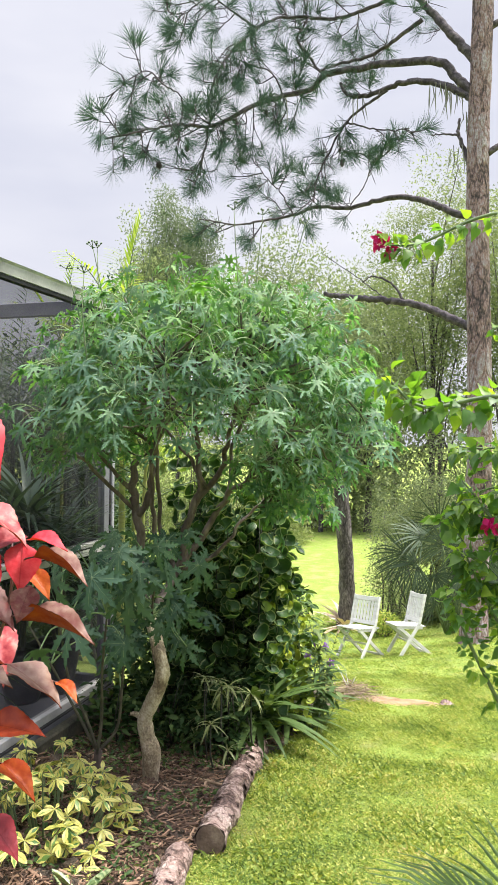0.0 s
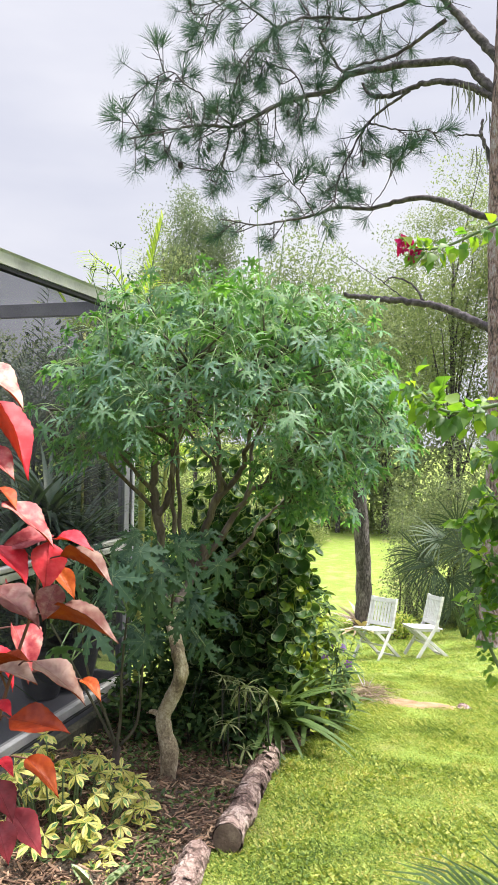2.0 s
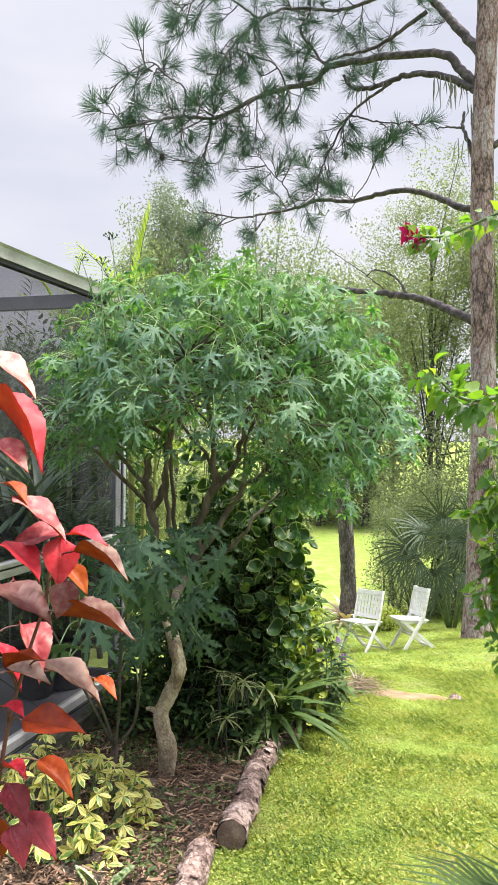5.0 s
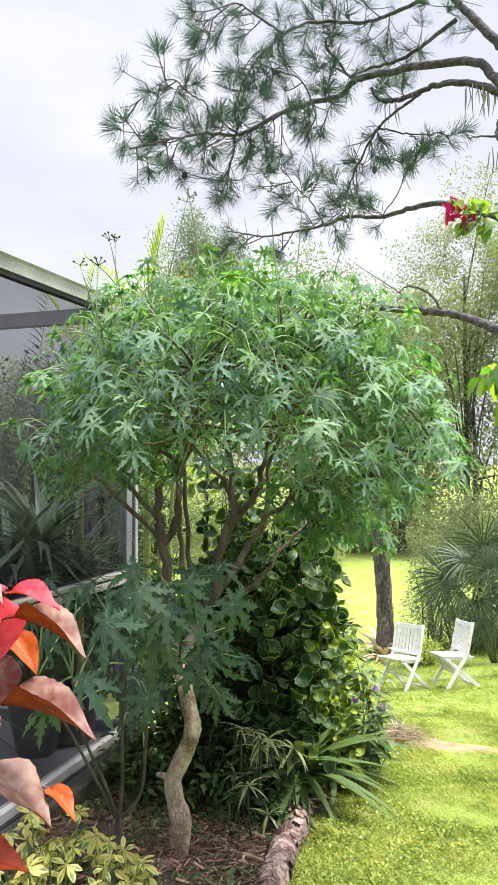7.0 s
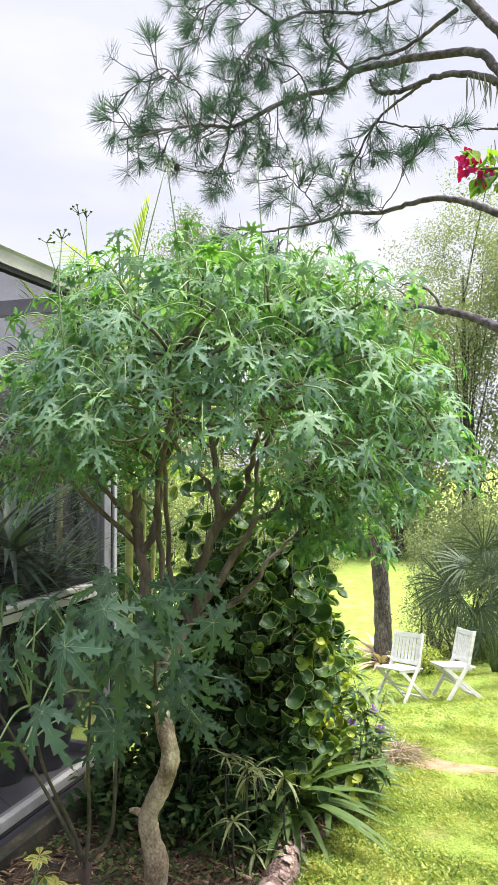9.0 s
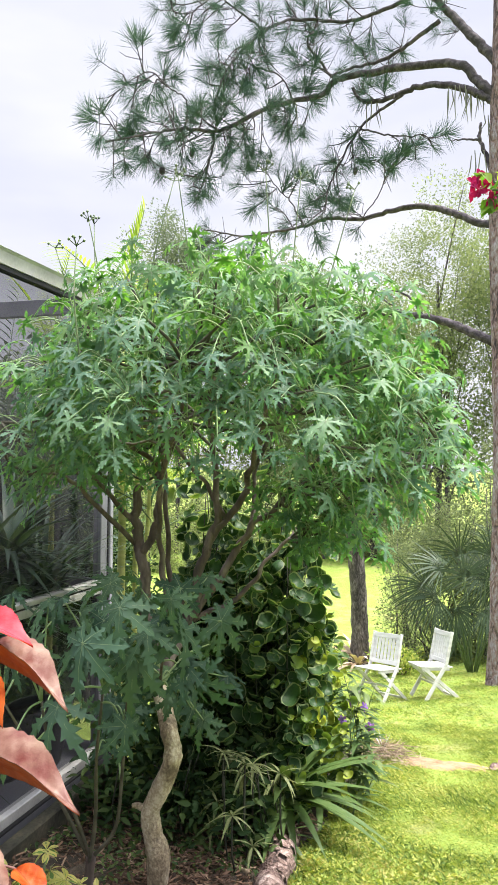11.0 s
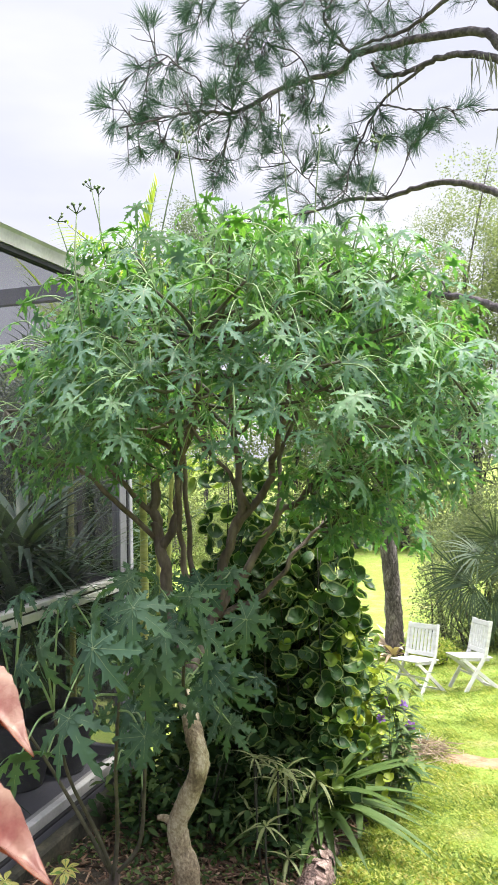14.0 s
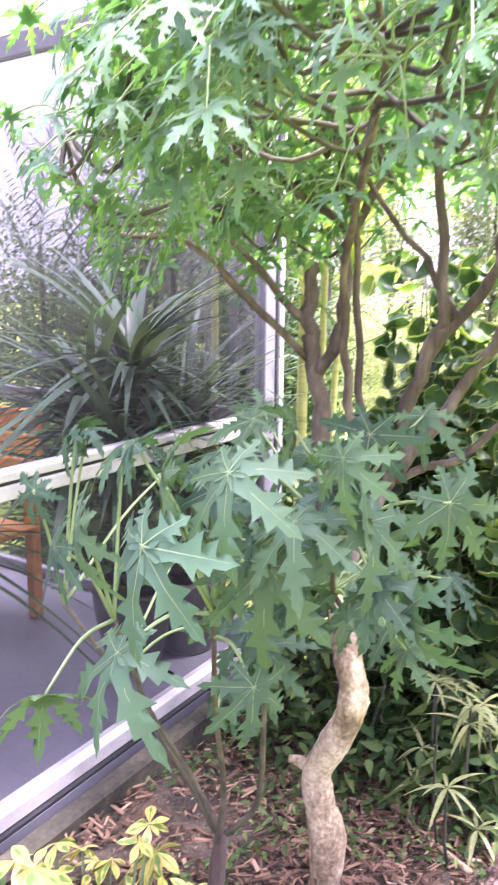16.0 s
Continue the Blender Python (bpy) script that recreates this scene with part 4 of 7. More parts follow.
c4 = stem([(-1.80, 4.76, 0.86), (-1.84, 4.72, 1.10), (-1.83, 4.66, 1.35), (-1.75, 4.5, 1.6), (-1.55, 4.2, 1.8), (-1.45, 3.95, 2.0)], 0.020, 0.008)
c5 = stem([(-1.25, 4.86, 1.47), (-1.1, 4.9, 1.65), (-0.95, 4.85, 1.9), (-0.9, 4.75, 2.2)], 0.015, 0.007)
c6 = stem([(-1.46, 4.88, 1.28), (-1.45, 5.0, 1.6), (-1.3, 5.0, 1.95), (-1.25, 4.9, 2.3)], 0.016, 0.007)
hubs = np.concatenate([q[len(q) // 2:] for q in (b1, b2, b3, b4, c1, c2, c3, c4, c5, c6, c7, c8, c9)])

# crown: leaf rosettes at the ends of slender branches
MID, RAD = np.array([-1.40, 4.32, 1.86]), np.array([0.93, 0.74, 0.62])
tips = []
while len(tips) < 190:
    d = rand_dirs(1, -0.22, 1.0)[0]
    q = MID + RAD * d * rng.uniform(0.62, 1.0)
    q[2] -= 0.20 * (abs(d[0]) ** 2)
    if all(np.linalg.norm(q - o) > 0.11 for o in tips) and q[0] > -2.3:
        tips.append(q)
for k in range(14):
    q = c2[int(len(c2) * (0.50 + 0.018 * k))] + np.array([rng.uniform(-0.06, 0.10), rng.uniform(-0.2, 0.15), rng.uniform(-0.22, 0.02)])
    tips.append(q)
tips = np.array(tips)
twigs = Geo()
M_leaf, sizes, stalks = [], [], Geo()
for q in tips:
    low = hubs[hubs[:, 2] < q[2] + 0.05]
    low = low if len(low) else hubs
    h = low[np.argmin(np.linalg.norm(low - q, axis=1))]
    out_dir = unit((q - MID) / RAD)
    m = 0.5 * (h + q) + np.array([0, 0, -0.05]) + 0.04 * rng.standard_normal(3)
    line = spline([h, m, q], 4)
    twigs.tube(line, np.linspace(0.0075, 0.0045, len(line)), 6, 0)
    axis_dir = unit(out_dir + np.array([0, 0, 0.5]))
    n = rng.integers(8, 12)
    for k in range(n):
        az, el = k * 2.4 + rng.uniform(-0.3, 0.3), np.radians(rng.uniform(5, 70))
        a = unit(np.cross(axis_dir, [0.31, 0.2, 0.9]))
        b = np.cross(axis_dir, a)
        d = unit(np.cos(el) * (np.cos(az) * a + np.sin(az) * b) + np.sin(el) * axis_dir)
        start = q - axis_dir * 0.10 * (k / n)
        L = rng.uniform(0.10, 0.24)
        end = start + d * L + np.array([0, 0, -0.03])
        arc = spline([start, start + d * L * 0.55 + np.array([0, 0, 0.02]), end], 3)
        stalks.tube(arc, np.linspace(0.0027, 0.0018, len(arc)), 4, 0, cap=False)
        along = unit(np.array([d[0], d[1], 0]) * rng.uniform(0.5, 1.0) + np.array([0, 0, -rng.uniform(0.05, 1.05)]))
        up = unit(np.array([d[0] * 0.3, d[1] * 0.3, 0.95]) + 0.25 * rng.standard_normal(3))
        M_leaf.append(frames(end, along, up, 0.093 * rng.uniform(0.5, 1.0) ** 0.8, rng.uniform(-0.5, 0.5))[0])
M_leaf = np.array(M_leaf)
part("branch", twigs, CROWN_TWIG, tree, "slender brown crown branches", kind="stuff")
part("leaf_stalk", stalks, CHAYA_STALK, tree, "long pale green leaf stalks", kind="stuff")
# the leaves on the lawn side of the crown singly, the rest joined
order = np.argsort(M_leaf[:, 1, 3] - 0.15 * M_leaf[:, 0, 3])
single_meshes = [tri_mesh("leaf", *t, [CHAYA_LEAF_OB, CHAYA_VEIN]) for t in LOBED]
# leaves high in the crown take the copy with sunlight in its colour
sunlit_meshes = [tri_mesh("leaf", *t, [CHAYA_TOP_OB, CHAYA_VEIN]) for t in LOBED]
for k, i in enumerate(order[:280]):
    ob = new("leaf", (sunlit_meshes if M_leaf[i][2, 3] > 2.22 + 0.16 * rng.standard_normal() else single_meshes)[k % 6])
    ob.parent = tree
    ob.matrix_basis = Matrix.Translation(-tree.location) @ to_matrix(M_leaf[i])
rest = M_leaf[order[280:1000]]
hidden = M_leaf[order[1000:]]
# young marks leaves high enough to get the painted sunlit green
young = rest[:, 2, 3] > 2.22 + 0.18 * rng.standard_normal(len(rest))
g = Geo()
for k in range(6):
    t = LOBED[k]
    sel = rest[k::6]
    yo = young[k::6]
    g.scatter(t, sel[~yo])
    g.scatter((t[0], t[1], np.where(t[2] == 0, 2, 1)), sel[yo])
young = hidden[:, 2, 3] > 2.22 + 0.18 * rng.standard_normal(len(hidden))
for k in range(5):
    t = leaf_lobed(k, 0.34, False, 0.74, 0.30, plain=True)
    g.scatter(t, hidden[k::5][~young[k::5]])
    g.scatter((t[0], t[1], t[2] + 2), hidden[k::5][young[k::5]])
part("crown_leaves", g, [CHAYA_LEAF, CHAYA_VEIN, CHAYA_TOP], tree, "lobed green leaves, brighter at the top", kind="stuff")
# upright flower stalks with small buds
for k, (x, y, z, h) in enumerate([(-1.913, 4.153, 2.40, 0.25), (-1.75, 3.69, 2.20, 0.20), (-1.855, 4.068, 2.38, 0.22), (-2.02, 4.12, 2.32, 0.2), (-1.45, 4.0, 2.46, 0.26), (-1.15, 4.1, 2.46, 0.30), (-1.08, 4.2, 2.44, 0.32), (-0.92, 4.2, 2.40, 0.30), (-1.62, 4.1, 2.48, 0.28)]):
    g = Geo()
    lean = rng.uniform(-0.09, 0.09, 2)
    line = spline([(x - lean[0], y, z - 0.25), (x, y, z), (x + lean[0], y + lean[1], z + h)], 4)
    g.tube(line, np.linspace(0.0036, 0.002, len(line)), 5)
    for j in range(5):
        d = rand_dirs(1, 0.2, 1)[0] * 0.035
        g.tube([line[-1], line[-1] + d], [0.002, 0.0018], 4)
        ball = line[-1] + d + np.array([[0, 0, -0.007], [0.007, 0, 0], [0, 0.007, 0], [-0.007, 0, 0], [0, -0.007, 0], [0, 0, 0.009]])
        g.add(ball, [(0, 2, 1), (0, 3, 2), (0, 4, 3), (0, 1, 4), (5, 1, 2), (5, 2, 3), (5, 3, 4), (5, 4, 1)])
    part("flower_stalk", g, GREEN_STEM, tree, "thin stalk with small green-brown buds")

# ---- young shoot of the same kind before the trunk, with large low leaves ----
shoot = thing("shrub", "young shrub with large deeply lobed grey-green leaves on thin stems", "shrub", (-1.86, 4.05, -0.20))
g = Geo()
limb(g, [(-1.86, 4.05, -0.26), (-1.855, 4.05, -0.05), (-1.84, 4.05, 0.09)], 0.024, 0.020, 8)
part("stump", g, STEM_BARK, shoot, "short cut-back woody base")
shoots = []
for pts in ([(-1.845, 4.05, 0.06), (-1.87, 3.98, 0.25), (-1.90, 3.85, 0.50), (-1.86, 3.70, 0.78)],
            [(-1.84, 4.05, 0.07), (-1.74, 4.05, 0.2), (-1.68, 3.98, 0.45), (-1.60, 3.85, 0.80)],
            [(-1.845, 4.04, 0.05), (-1.80, 4.0, 0.25), (-1.72, 3.85, 0.55), (-1.62, 3.70, 0.85)],
            [(-1.66, 4.36, 0.60), (-1.60, 4.15, 0.75), (-1.50, 3.95, 0.95)],
            [(-1.85, 4.05, 0.07), (-1.98, 3.95, 0.40), (-2.05, 3.75, 0.75)]):
    g = Geo()
    shoots.append(limb(g, pts, 0.009, 0.0045, 6))
    part("stem", g, CROWN_TWIG, shoot)


broad_meshes = [tri_mesh("leaf", *leaf_lobed(20 + i, 0.38 + 0.12 * i, True, 0.98, 0.37, keel=0.25), [BROAD_LEAF, CHAYA_VEIN]) for i in range(5)]


def big_leaf(center, size, toward, up=(0.2, -0.55, 0.8), seed=0, roll=0.0):
    """One large leaf with its long stalk back to the nearest shoot."""
    c = np.array(center, float)
    m = frames(c, np.array(toward) + 0.22 * rng.standard_normal(3), np.array(up) + 0.3 * rng.standard_normal(3), size, roll)[0]
    ob = new("leaf", broad_meshes[seed % 5])
    ob.parent = shoot
    ob.matrix_basis = Matrix.Translation(-shoot.location) @ to_matrix(m)
    allp = np.concatenate([q[len(q) // 2:] for q in shoots])
    h = allp[np.argmin(np.linalg.norm(allp - c, axis=1))]
    g = Geo()
    arc = spline([h, 0.5 * (h + c) + np.array([0, 0, 0.03]), c], 5)
    g.tube(arc, np.linspace(0.0045, 0.003, len(arc)), 5)
    part("leaf_stalk", g, CHAYA_STALK, shoot)


big_leaf((-1.55, 3.44, 1.06), 0.175, (-0.35, -0.25, -0.65), seed=0)
big_leaf((-1.49, 3.56, 1.15), 0.150, (0.05, -0.3, -0.8), seed=1)
big_leaf((-1.693, 3.528, 0.824), 0.165, (-0.1, -0.3, -0.85), seed=2)
big_leaf((-1.50, 3.685, 0.968), 0.185, (0.25, -0.2, -0.7), seed=3)
big_leaf((-1.66, 3.60, 1.12), 0.15, (-0.5, -0.1, -0.5), seed=4)
big_leaf((-1.42, 3.80, 1.12), 0.16, (0.6, 0.1, -0.4), seed=0, roll=0.3)
big_leaf((-1.55, 3.72, 0.72), 0.13, (0.1, -0.2, -0.9), seed=1)
big_leaf((-1.80, 3.55, 1.02), 0.14, (-0.5, -0.2, -0.6), seed=2)
big_leaf((-1.28, 3.95, 1.05), 0.15, (0.5, -0.1, -0.6), seed=3)
big_leaf((-1.33, 3.85, 0.86), 0.14, (0.4, -0.2, -0.8), seed=4)
big_leaf((-1.75, 3.65, 1.15), 0.12, (-0.2, 0.2, -0.2), seed=1)
big_leaf((-1.90, 3.60, 0.95), 0.13, (-0.6, -0.1, -0.5), seed=0)
big_leaf((-1.60, 3.95, 1.15), 0.13, (0.1, 0.4, -0.3), seed=2)
big_leaf((-1.84, 3.50, 0.72), 0.13, (-0.3, -0.2, -0.8), seed=3)
big_leaf((-1.45, 4.05, 0.80), 0.13, (0.5, -0.1, -0.8), seed=4)
for k in range(44):
    c = np.array([rng.uniform(-2.12, -1.32), rng.uniform(3.65, 4.35), rng.uniform(0.50, 1.18)])
    c[1] += 0.25 * (c[2] < 0.85)
    d = np.array([c[0] + 1.65, -0.35, -0.6]) + 0.3 * rng.standard_normal(3)
    big_leaf(c, rng.uniform(0.08, 0.145), d, seed=k, roll=rng.uniform(-0.3, 0.3))

# ---- the old pine ----
pine = thing("pine_tree", "tall old pine with plated reddish bark and long spreading limbs", "tree", (0.0, 12.0, -1.35))
PX, PY = 0.0, 12.0
g = Geo()
tz = np.concatenate([np.linspace(-1.6, 9.2, 46), np.linspace(9.6, 14.0, 8)])
line = np.stack([PX + 0.03 * np.sin(tz * 0.9), PY + 0.02 * np.cos(tz), tz], 1)
g.tube(line, np.interp(tz, [-1.6, -1.2, -0.6, 3, 9, 14], [0.27, 0.205, 0.18, 0.168, 0.145, 0.08]), 22, 0, 0.03)
part("trunk", g, PINE_BARK, pine, "straight trunk with plated reddish-grey bark")
TUFT = [needle_tuft(74, i) for i in range(5)]
needles, twig_geo = Geo(), Geo()
tuft_count = 0


def tufts_at(p, d, size):
    global tuft_count
    needles.scatter(TUFT[tuft_count % 5], frames(p, d, (0.2, 0.3, 1.0), size, rng.uniform(0, 6)))
    tuft_count += 1


def pine_limb(pts, r0, r1, twigs=0, start=0.2, size=0.33, spread=0.9, name="limb", label="", droop=0.1):
    g = Geo()
    q = spline(pts, 7)
    q[1:-1] += 0.007 * rng.standard_normal(q[1:-1].shape)
    g.tube(q, np.linspace(r0 * 0.70, r1 * 0.75, len(q)), 9, 0, 0.045)
    part(name, g, LIMB_BARK, pine, label)
    tan = unit(np.gradient(q, axis=0))
    twigs = round(twigs * 0.74)
    for k in range(twigs):
        i = int((start + (1 - start) * (k + rng.random()) / twigs) * (len(q) - 1))
        side = unit(np.cross(tan[i], rand_dirs(1)[0]))
        d = unit(0.5 * tan[i] + spread * side + np.array([0, 0, -droop]))
        L = rng.uniform(0.20, 0.54)
        mid = q[i] + d * L * 0.5 + 0.05 * rng.standard_normal(3)
        end = q[i] + d * L + np.array([0, 0, rng.uniform(-0.15, 0.1)])
        tw = spline([q[i], mid, end], 4)
        twig_geo.tube(tw, np.linspace(0.011, 0.006, len(tw)), 5)
        tufts_at(end, unit(end - mid + [0, 0, 0.1]), size * rng.uniform(0.8, 1.1))
        for j in range(2):
            b = unit(d + 1.2 * rng.standard_normal(3))
            e3 = q[i] + d * L * rng.uniform(0.1, 0.9) + b * rng.uniform(0.15, 0.4)
            o3 = q[i] + d * L * rng.uniform(0.1, 0.5)
            twig_geo.tube([o3, 0.5 * (o3 + e3) + 0.04 * rng.standard_normal(3), e3], [0.006, 0.005, 0.003], 4)
        for j in range(rng.integers(1, 3)):
            b = unit(d + 0.9 * rng.standard_normal(3))
            e2 = mid + b * rng.uniform(0.2, 0.45)
            twig_geo.tube([mid, 0.5 * (mid + e2) + [0, 0, -0.02], e2], [0.007, 0.006, 0.005], 4)
            tufts_at(e2, b, size * rng.uniform(0.7, 1.0))
    return q


LONG = "long bare grey limb"
pine_limb([(-0.08, 12.04, 6.68), (-0.34, 12.13, 7.01), (-0.64, 12.22, 7.34), (-1.38, 12.43, 7.50), (-1.90, 12.53, 7.54), (-2.38, 12.62, 7.56), (-2.61, 12.57, 7.33), (-2.99, 12.19, 7.09), (-3.35, 11.82, 6.83), (-3.71, 11.45, 6.47), (-3.92, 11.23, 6.33), (-4.24, 10.88, 6.25), (-4.51, 10.59, 6.10), (-4.97, 10.05, 5.80)], 0.1, 0.016, 48, 0.48, label=LONG)
pine_limb([(-0.11, 12.05, 6.63), (-0.34, 12.13, 6.83), (-0.66, 12.23, 7.02), (-1.10, 12.36, 7.15), (-1.38, 12.43, 7.12), (-1.73, 12.50, 7.08), (-2.02, 12.56, 7.16), (-2.14, 12.58, 7.37)], 0.085, 0.03, 4, 0.6, label=LONG)
pine_limb([(-2.38, 12.62, 7.56), (-2.51, 12.64, 7.65), (-2.66, 12.53, 7.87), (-2.81, 12.38, 8.06), (-2.69, 12.50, 8.39), (-2.72, 12.47, 8.73)], 0.035, 0.018, 12, 0.2, label="side limb")
pine_limb([(-1.38, 12.43, 7.09), (-1.72, 12.50, 6.93), (-2.04, 12.56, 6.71), (-2.25, 12.60, 6.41), (-2.49, 12.64, 5.97), (-2.57, 12.60, 5.50)], 0.035, 0.012, 15, 0.35, label="drooping side limb", droop=0.5)
pine_limb([(-0.02, 12.03, 4.90), (-0.32, 12.23, 5.04), (-0.71, 12.46, 5.30), (-1.11, 12.70, 5.50), (-1.60, 13.01, 5.58), (-2.13, 13.32, 5.59), (-2.74, 13.61, 5.75), (-3.07, 13.32, 5.55), (-3.53, 12.89, 5.36), (-3.87, 12.58, 5.24), (-4.35, 12.11, 5.23)], 0.085, 0.012, 16, 0.45, label="long low limb", droop=-0.3)
pine_limb([(-0.04, 12.04, 3.27), (-0.37, 12.15, 3.47), (-0.70, 12.25, 3.64), (-1.04, 12.36, 3.77), (-1.48, 12.46, 3.86), (-1.86, 12.54, 3.92), (-2.15, 12.59, 3.97), (-2.38, 12.62, 4.02)], 0.098, 0.05, 0, 0.5, label="dead lower limb without needles")
pine_limb([(-0.06, 12.03, 7.17), (-0.30, 12.11, 7.50), (-0.61, 12.21, 7.95), (-0.88, 12.29, 8.33), (-1.35, 12.42, 9.09)], 0.11, 0.05, 6, 0.4, label="upper limb rising from the trunk")
pine_limb([(-0.85, 12.29, 8.03), (-1.21, 12.39, 7.86), (-1.67, 12.49, 7.69), (-2.15, 12.58, 7.68), (-2.48, 12.64, 7.64)], 0.05, 0.022, 8, 0.2, label=LONG)
pine_limb([(-1.08, 12.35, 8.53), (-1.39, 12.43, 8.49), (-1.79, 12.51, 8.43), (-2.27, 12.60, 8.43), (-3.00, 12.19, 8.33), (-3.32, 11.86, 8.03), (-3.63, 11.54, 7.57), (-3.84, 11.31, 7.00), (-3.91, 11.23, 6.61)], 0.05, 0.012, 30, 0.25, label=LONG)
pine_limb([(-3.32, 11.86, 8.03), (-3.63, 11.54, 8.17), (-3.89, 11.27, 8.27), (-4.15, 11.00, 7.95), (-4.33, 10.80, 7.83)], 0.025, 0.01, 14, 0.2, label=LONG)
pine_limb([(-3.90, 11.25, 6.31), (-3.91, 11.23, 6.11), (-3.99, 11.14, 5.76), (-4.15, 10.97, 5.45)], 0.02, 0.01, 6, 0.4, label="drooping side limb", droop=0.4)
pine_limb([(-4.20, 10.92, 6.26), (-4.20, 10.92, 6.66), (-4.38, 10.74, 6.77), (-4.59, 10.50, 6.90), (-4.89, 9.97, 6.34)], 0.018, 0.009, 10, 0.5, label="side limb")
pine_limb([(-2.02, 12.56, 6.71), (-1.66, 12.49, 6.56), (-1.32, 12.42, 6.46), (-1.04, 12.34, 6.43)], 0.022, 0.01, 5, 0.4, label="side limb")
pine_limb([(-2.99, 12.19, 7.09), (-3.13, 12.05, 7.40), (-3.48, 11.69, 7.45), (-3.75, 11.40, 7.48)], 0.02, 0.01, 8, 0.3, label="side limb")
pine_limb([(-2.83, 12.33, 5.24), (-3.01, 12.16, 5.57), (-3.19, 11.98, 5.75), (-3.33, 11.83, 5.97)], 0.016, 0.008, 7, 0.3, label="upturned side limb")
pine_limb([(-2.00, 12.56, 5.35), (-1.77, 12.51, 5.62), (-1.63, 12.48, 5.91), (-1.68, 12.49, 6.14)], 0.014, 0.008, 5, 0.5, label="upturned side limb")
pine_limb([(0.08, 12.06, 5.23), (-0.13, 12.06, 5.61), (-0.23, 12.10, 5.95), (-0.31, 12.12, 6.18), (-0.29, 12.11, 6.39)], 0.06, 0.025, 0, name="stub", label="broken dead branch stub")
pine_limb([(-0.29, 12.12, 6.15), (-0.47, 12.17, 6.21), (-0.70, 12.25, 6.25)], 0.028, 0.01, 0, name="stub", label="broken dead branch stub")
pine_limb([(-1.08, 12.37, 3.78), (-1.26, 12.41, 4.06), (-1.57, 12.48, 4.23), (-1.75, 12.51, 4.15)], 0.03, 0.012, 0, name="stub", label="broken dead branch stub")
pine_limb([(-1.39, 12.44, 3.86), (-1.66, 12.50, 4.10), (-2.13, 12.58, 4.46), (-2.41, 12.63, 4.67)], 0.014, 0.006, 0, name="stub", label="broken dead branch stub")
pine_limb([(0.1, 12.0, 7.6), (0.8, 12.0, 7.9), (1.6, 12.0, 7.7), (2.4, 12.0, 7.5)], 0.07, 0.02, 14, 0.3, label=LONG)
pine_limb([(0.1, 12.0, 5.8), (0.7, 12.1, 6.1), (1.5, 12.2, 6.0), (2.2, 12.2, 5.8)], 0.07, 0.02, 12, 0.3, label=LONG)
pine_limb([(0.0, 12.0, 9.0), (-0.7, 11.8, 9.6), (-1.6, 11.6, 9.8), (-2.6, 11.4, 9.4)], 0.07, 0.02, 18, 0.3, label=LONG)
part("twig", twig_geo, LIMB_BARK, pine, "thin dark twigs", kind="stuff")
part("needles", needles, PINE_NEEDLE, pine, "tufts of long grey-green needles", kind="stuff")
# hanging moss and cones
g = Geo()
for (x, y, z, n) in ((-0.40, 12.15, 6.93, 12), (-0.60, 12.21, 6.98, 8), (-2.95, 12.24, 7.09, 4), (-0.11, 12.05, 6.44, 12), (-1.78, 12.51, 7.07, 4), (-0.27, 12.11, 5.98, 8)):
    for k in range(n):
        a = np.array([x, y, z]) + [rng.uniform(-0.15, 0.15), rng.uniform(-0.1, 0.1), 0]
        L = rng.uniform(0.15, 0.55)
        g.tube([a, a + [0.02 * rng.standard_normal(), 0, -L * 0.5], a + [0.03 * rng.standard_normal(), 0, -L]], [0.006, 0.009, 0.002], 4, cap=False)
part("hanging_moss", g, MOSS, pine, "grey hanging moss strands", kind="stuff")
for p in ((-4.43, 10.67, 5.60), (-4.13, 11.00, 5.94), (-2.10, 12.57, 6.08), (-3.20, 11.98, 6.76)):
    g = Geo()
    g.tube([(p[0], p[1], p[2] + 0.06), (p[0], p[1], p[2] + 0.03), (p[0], p[1], p[2] - 0.02), (p[0], p[1], p[2] - 0.06)], [0.012, 0.035, 0.04, 0.01], 9, 0, 0.15)
    part("cone", g, LIMB_BARK, pine, "dark pine cone")

# ---- white folding chairs: x runs across, y to the front ----
def slab(g, a, b, w, t, side):
    """A straight wooden bar from a to b, w wide along side and t thick."""
    a, b = np.array(a, float), np.array(b, float)
    d = unit(b - a)
    s = unit(np.array(side, float) - d * np.dot(side, d))
    n = np.cross(d, s)
    V = [p + e * s * w / 2 + f * n * t / 2 for p in (a, b) for e, f in ((-1, -1), (1, -1), (1, 1), (-1, 1))]
    return g.add(V, [(0, 3, 2, 1), (4, 5, 6, 7), (0, 1, 5, 4), (1, 2, 6, 5), (2, 3, 7, 6), (3, 0, 4, 7)])


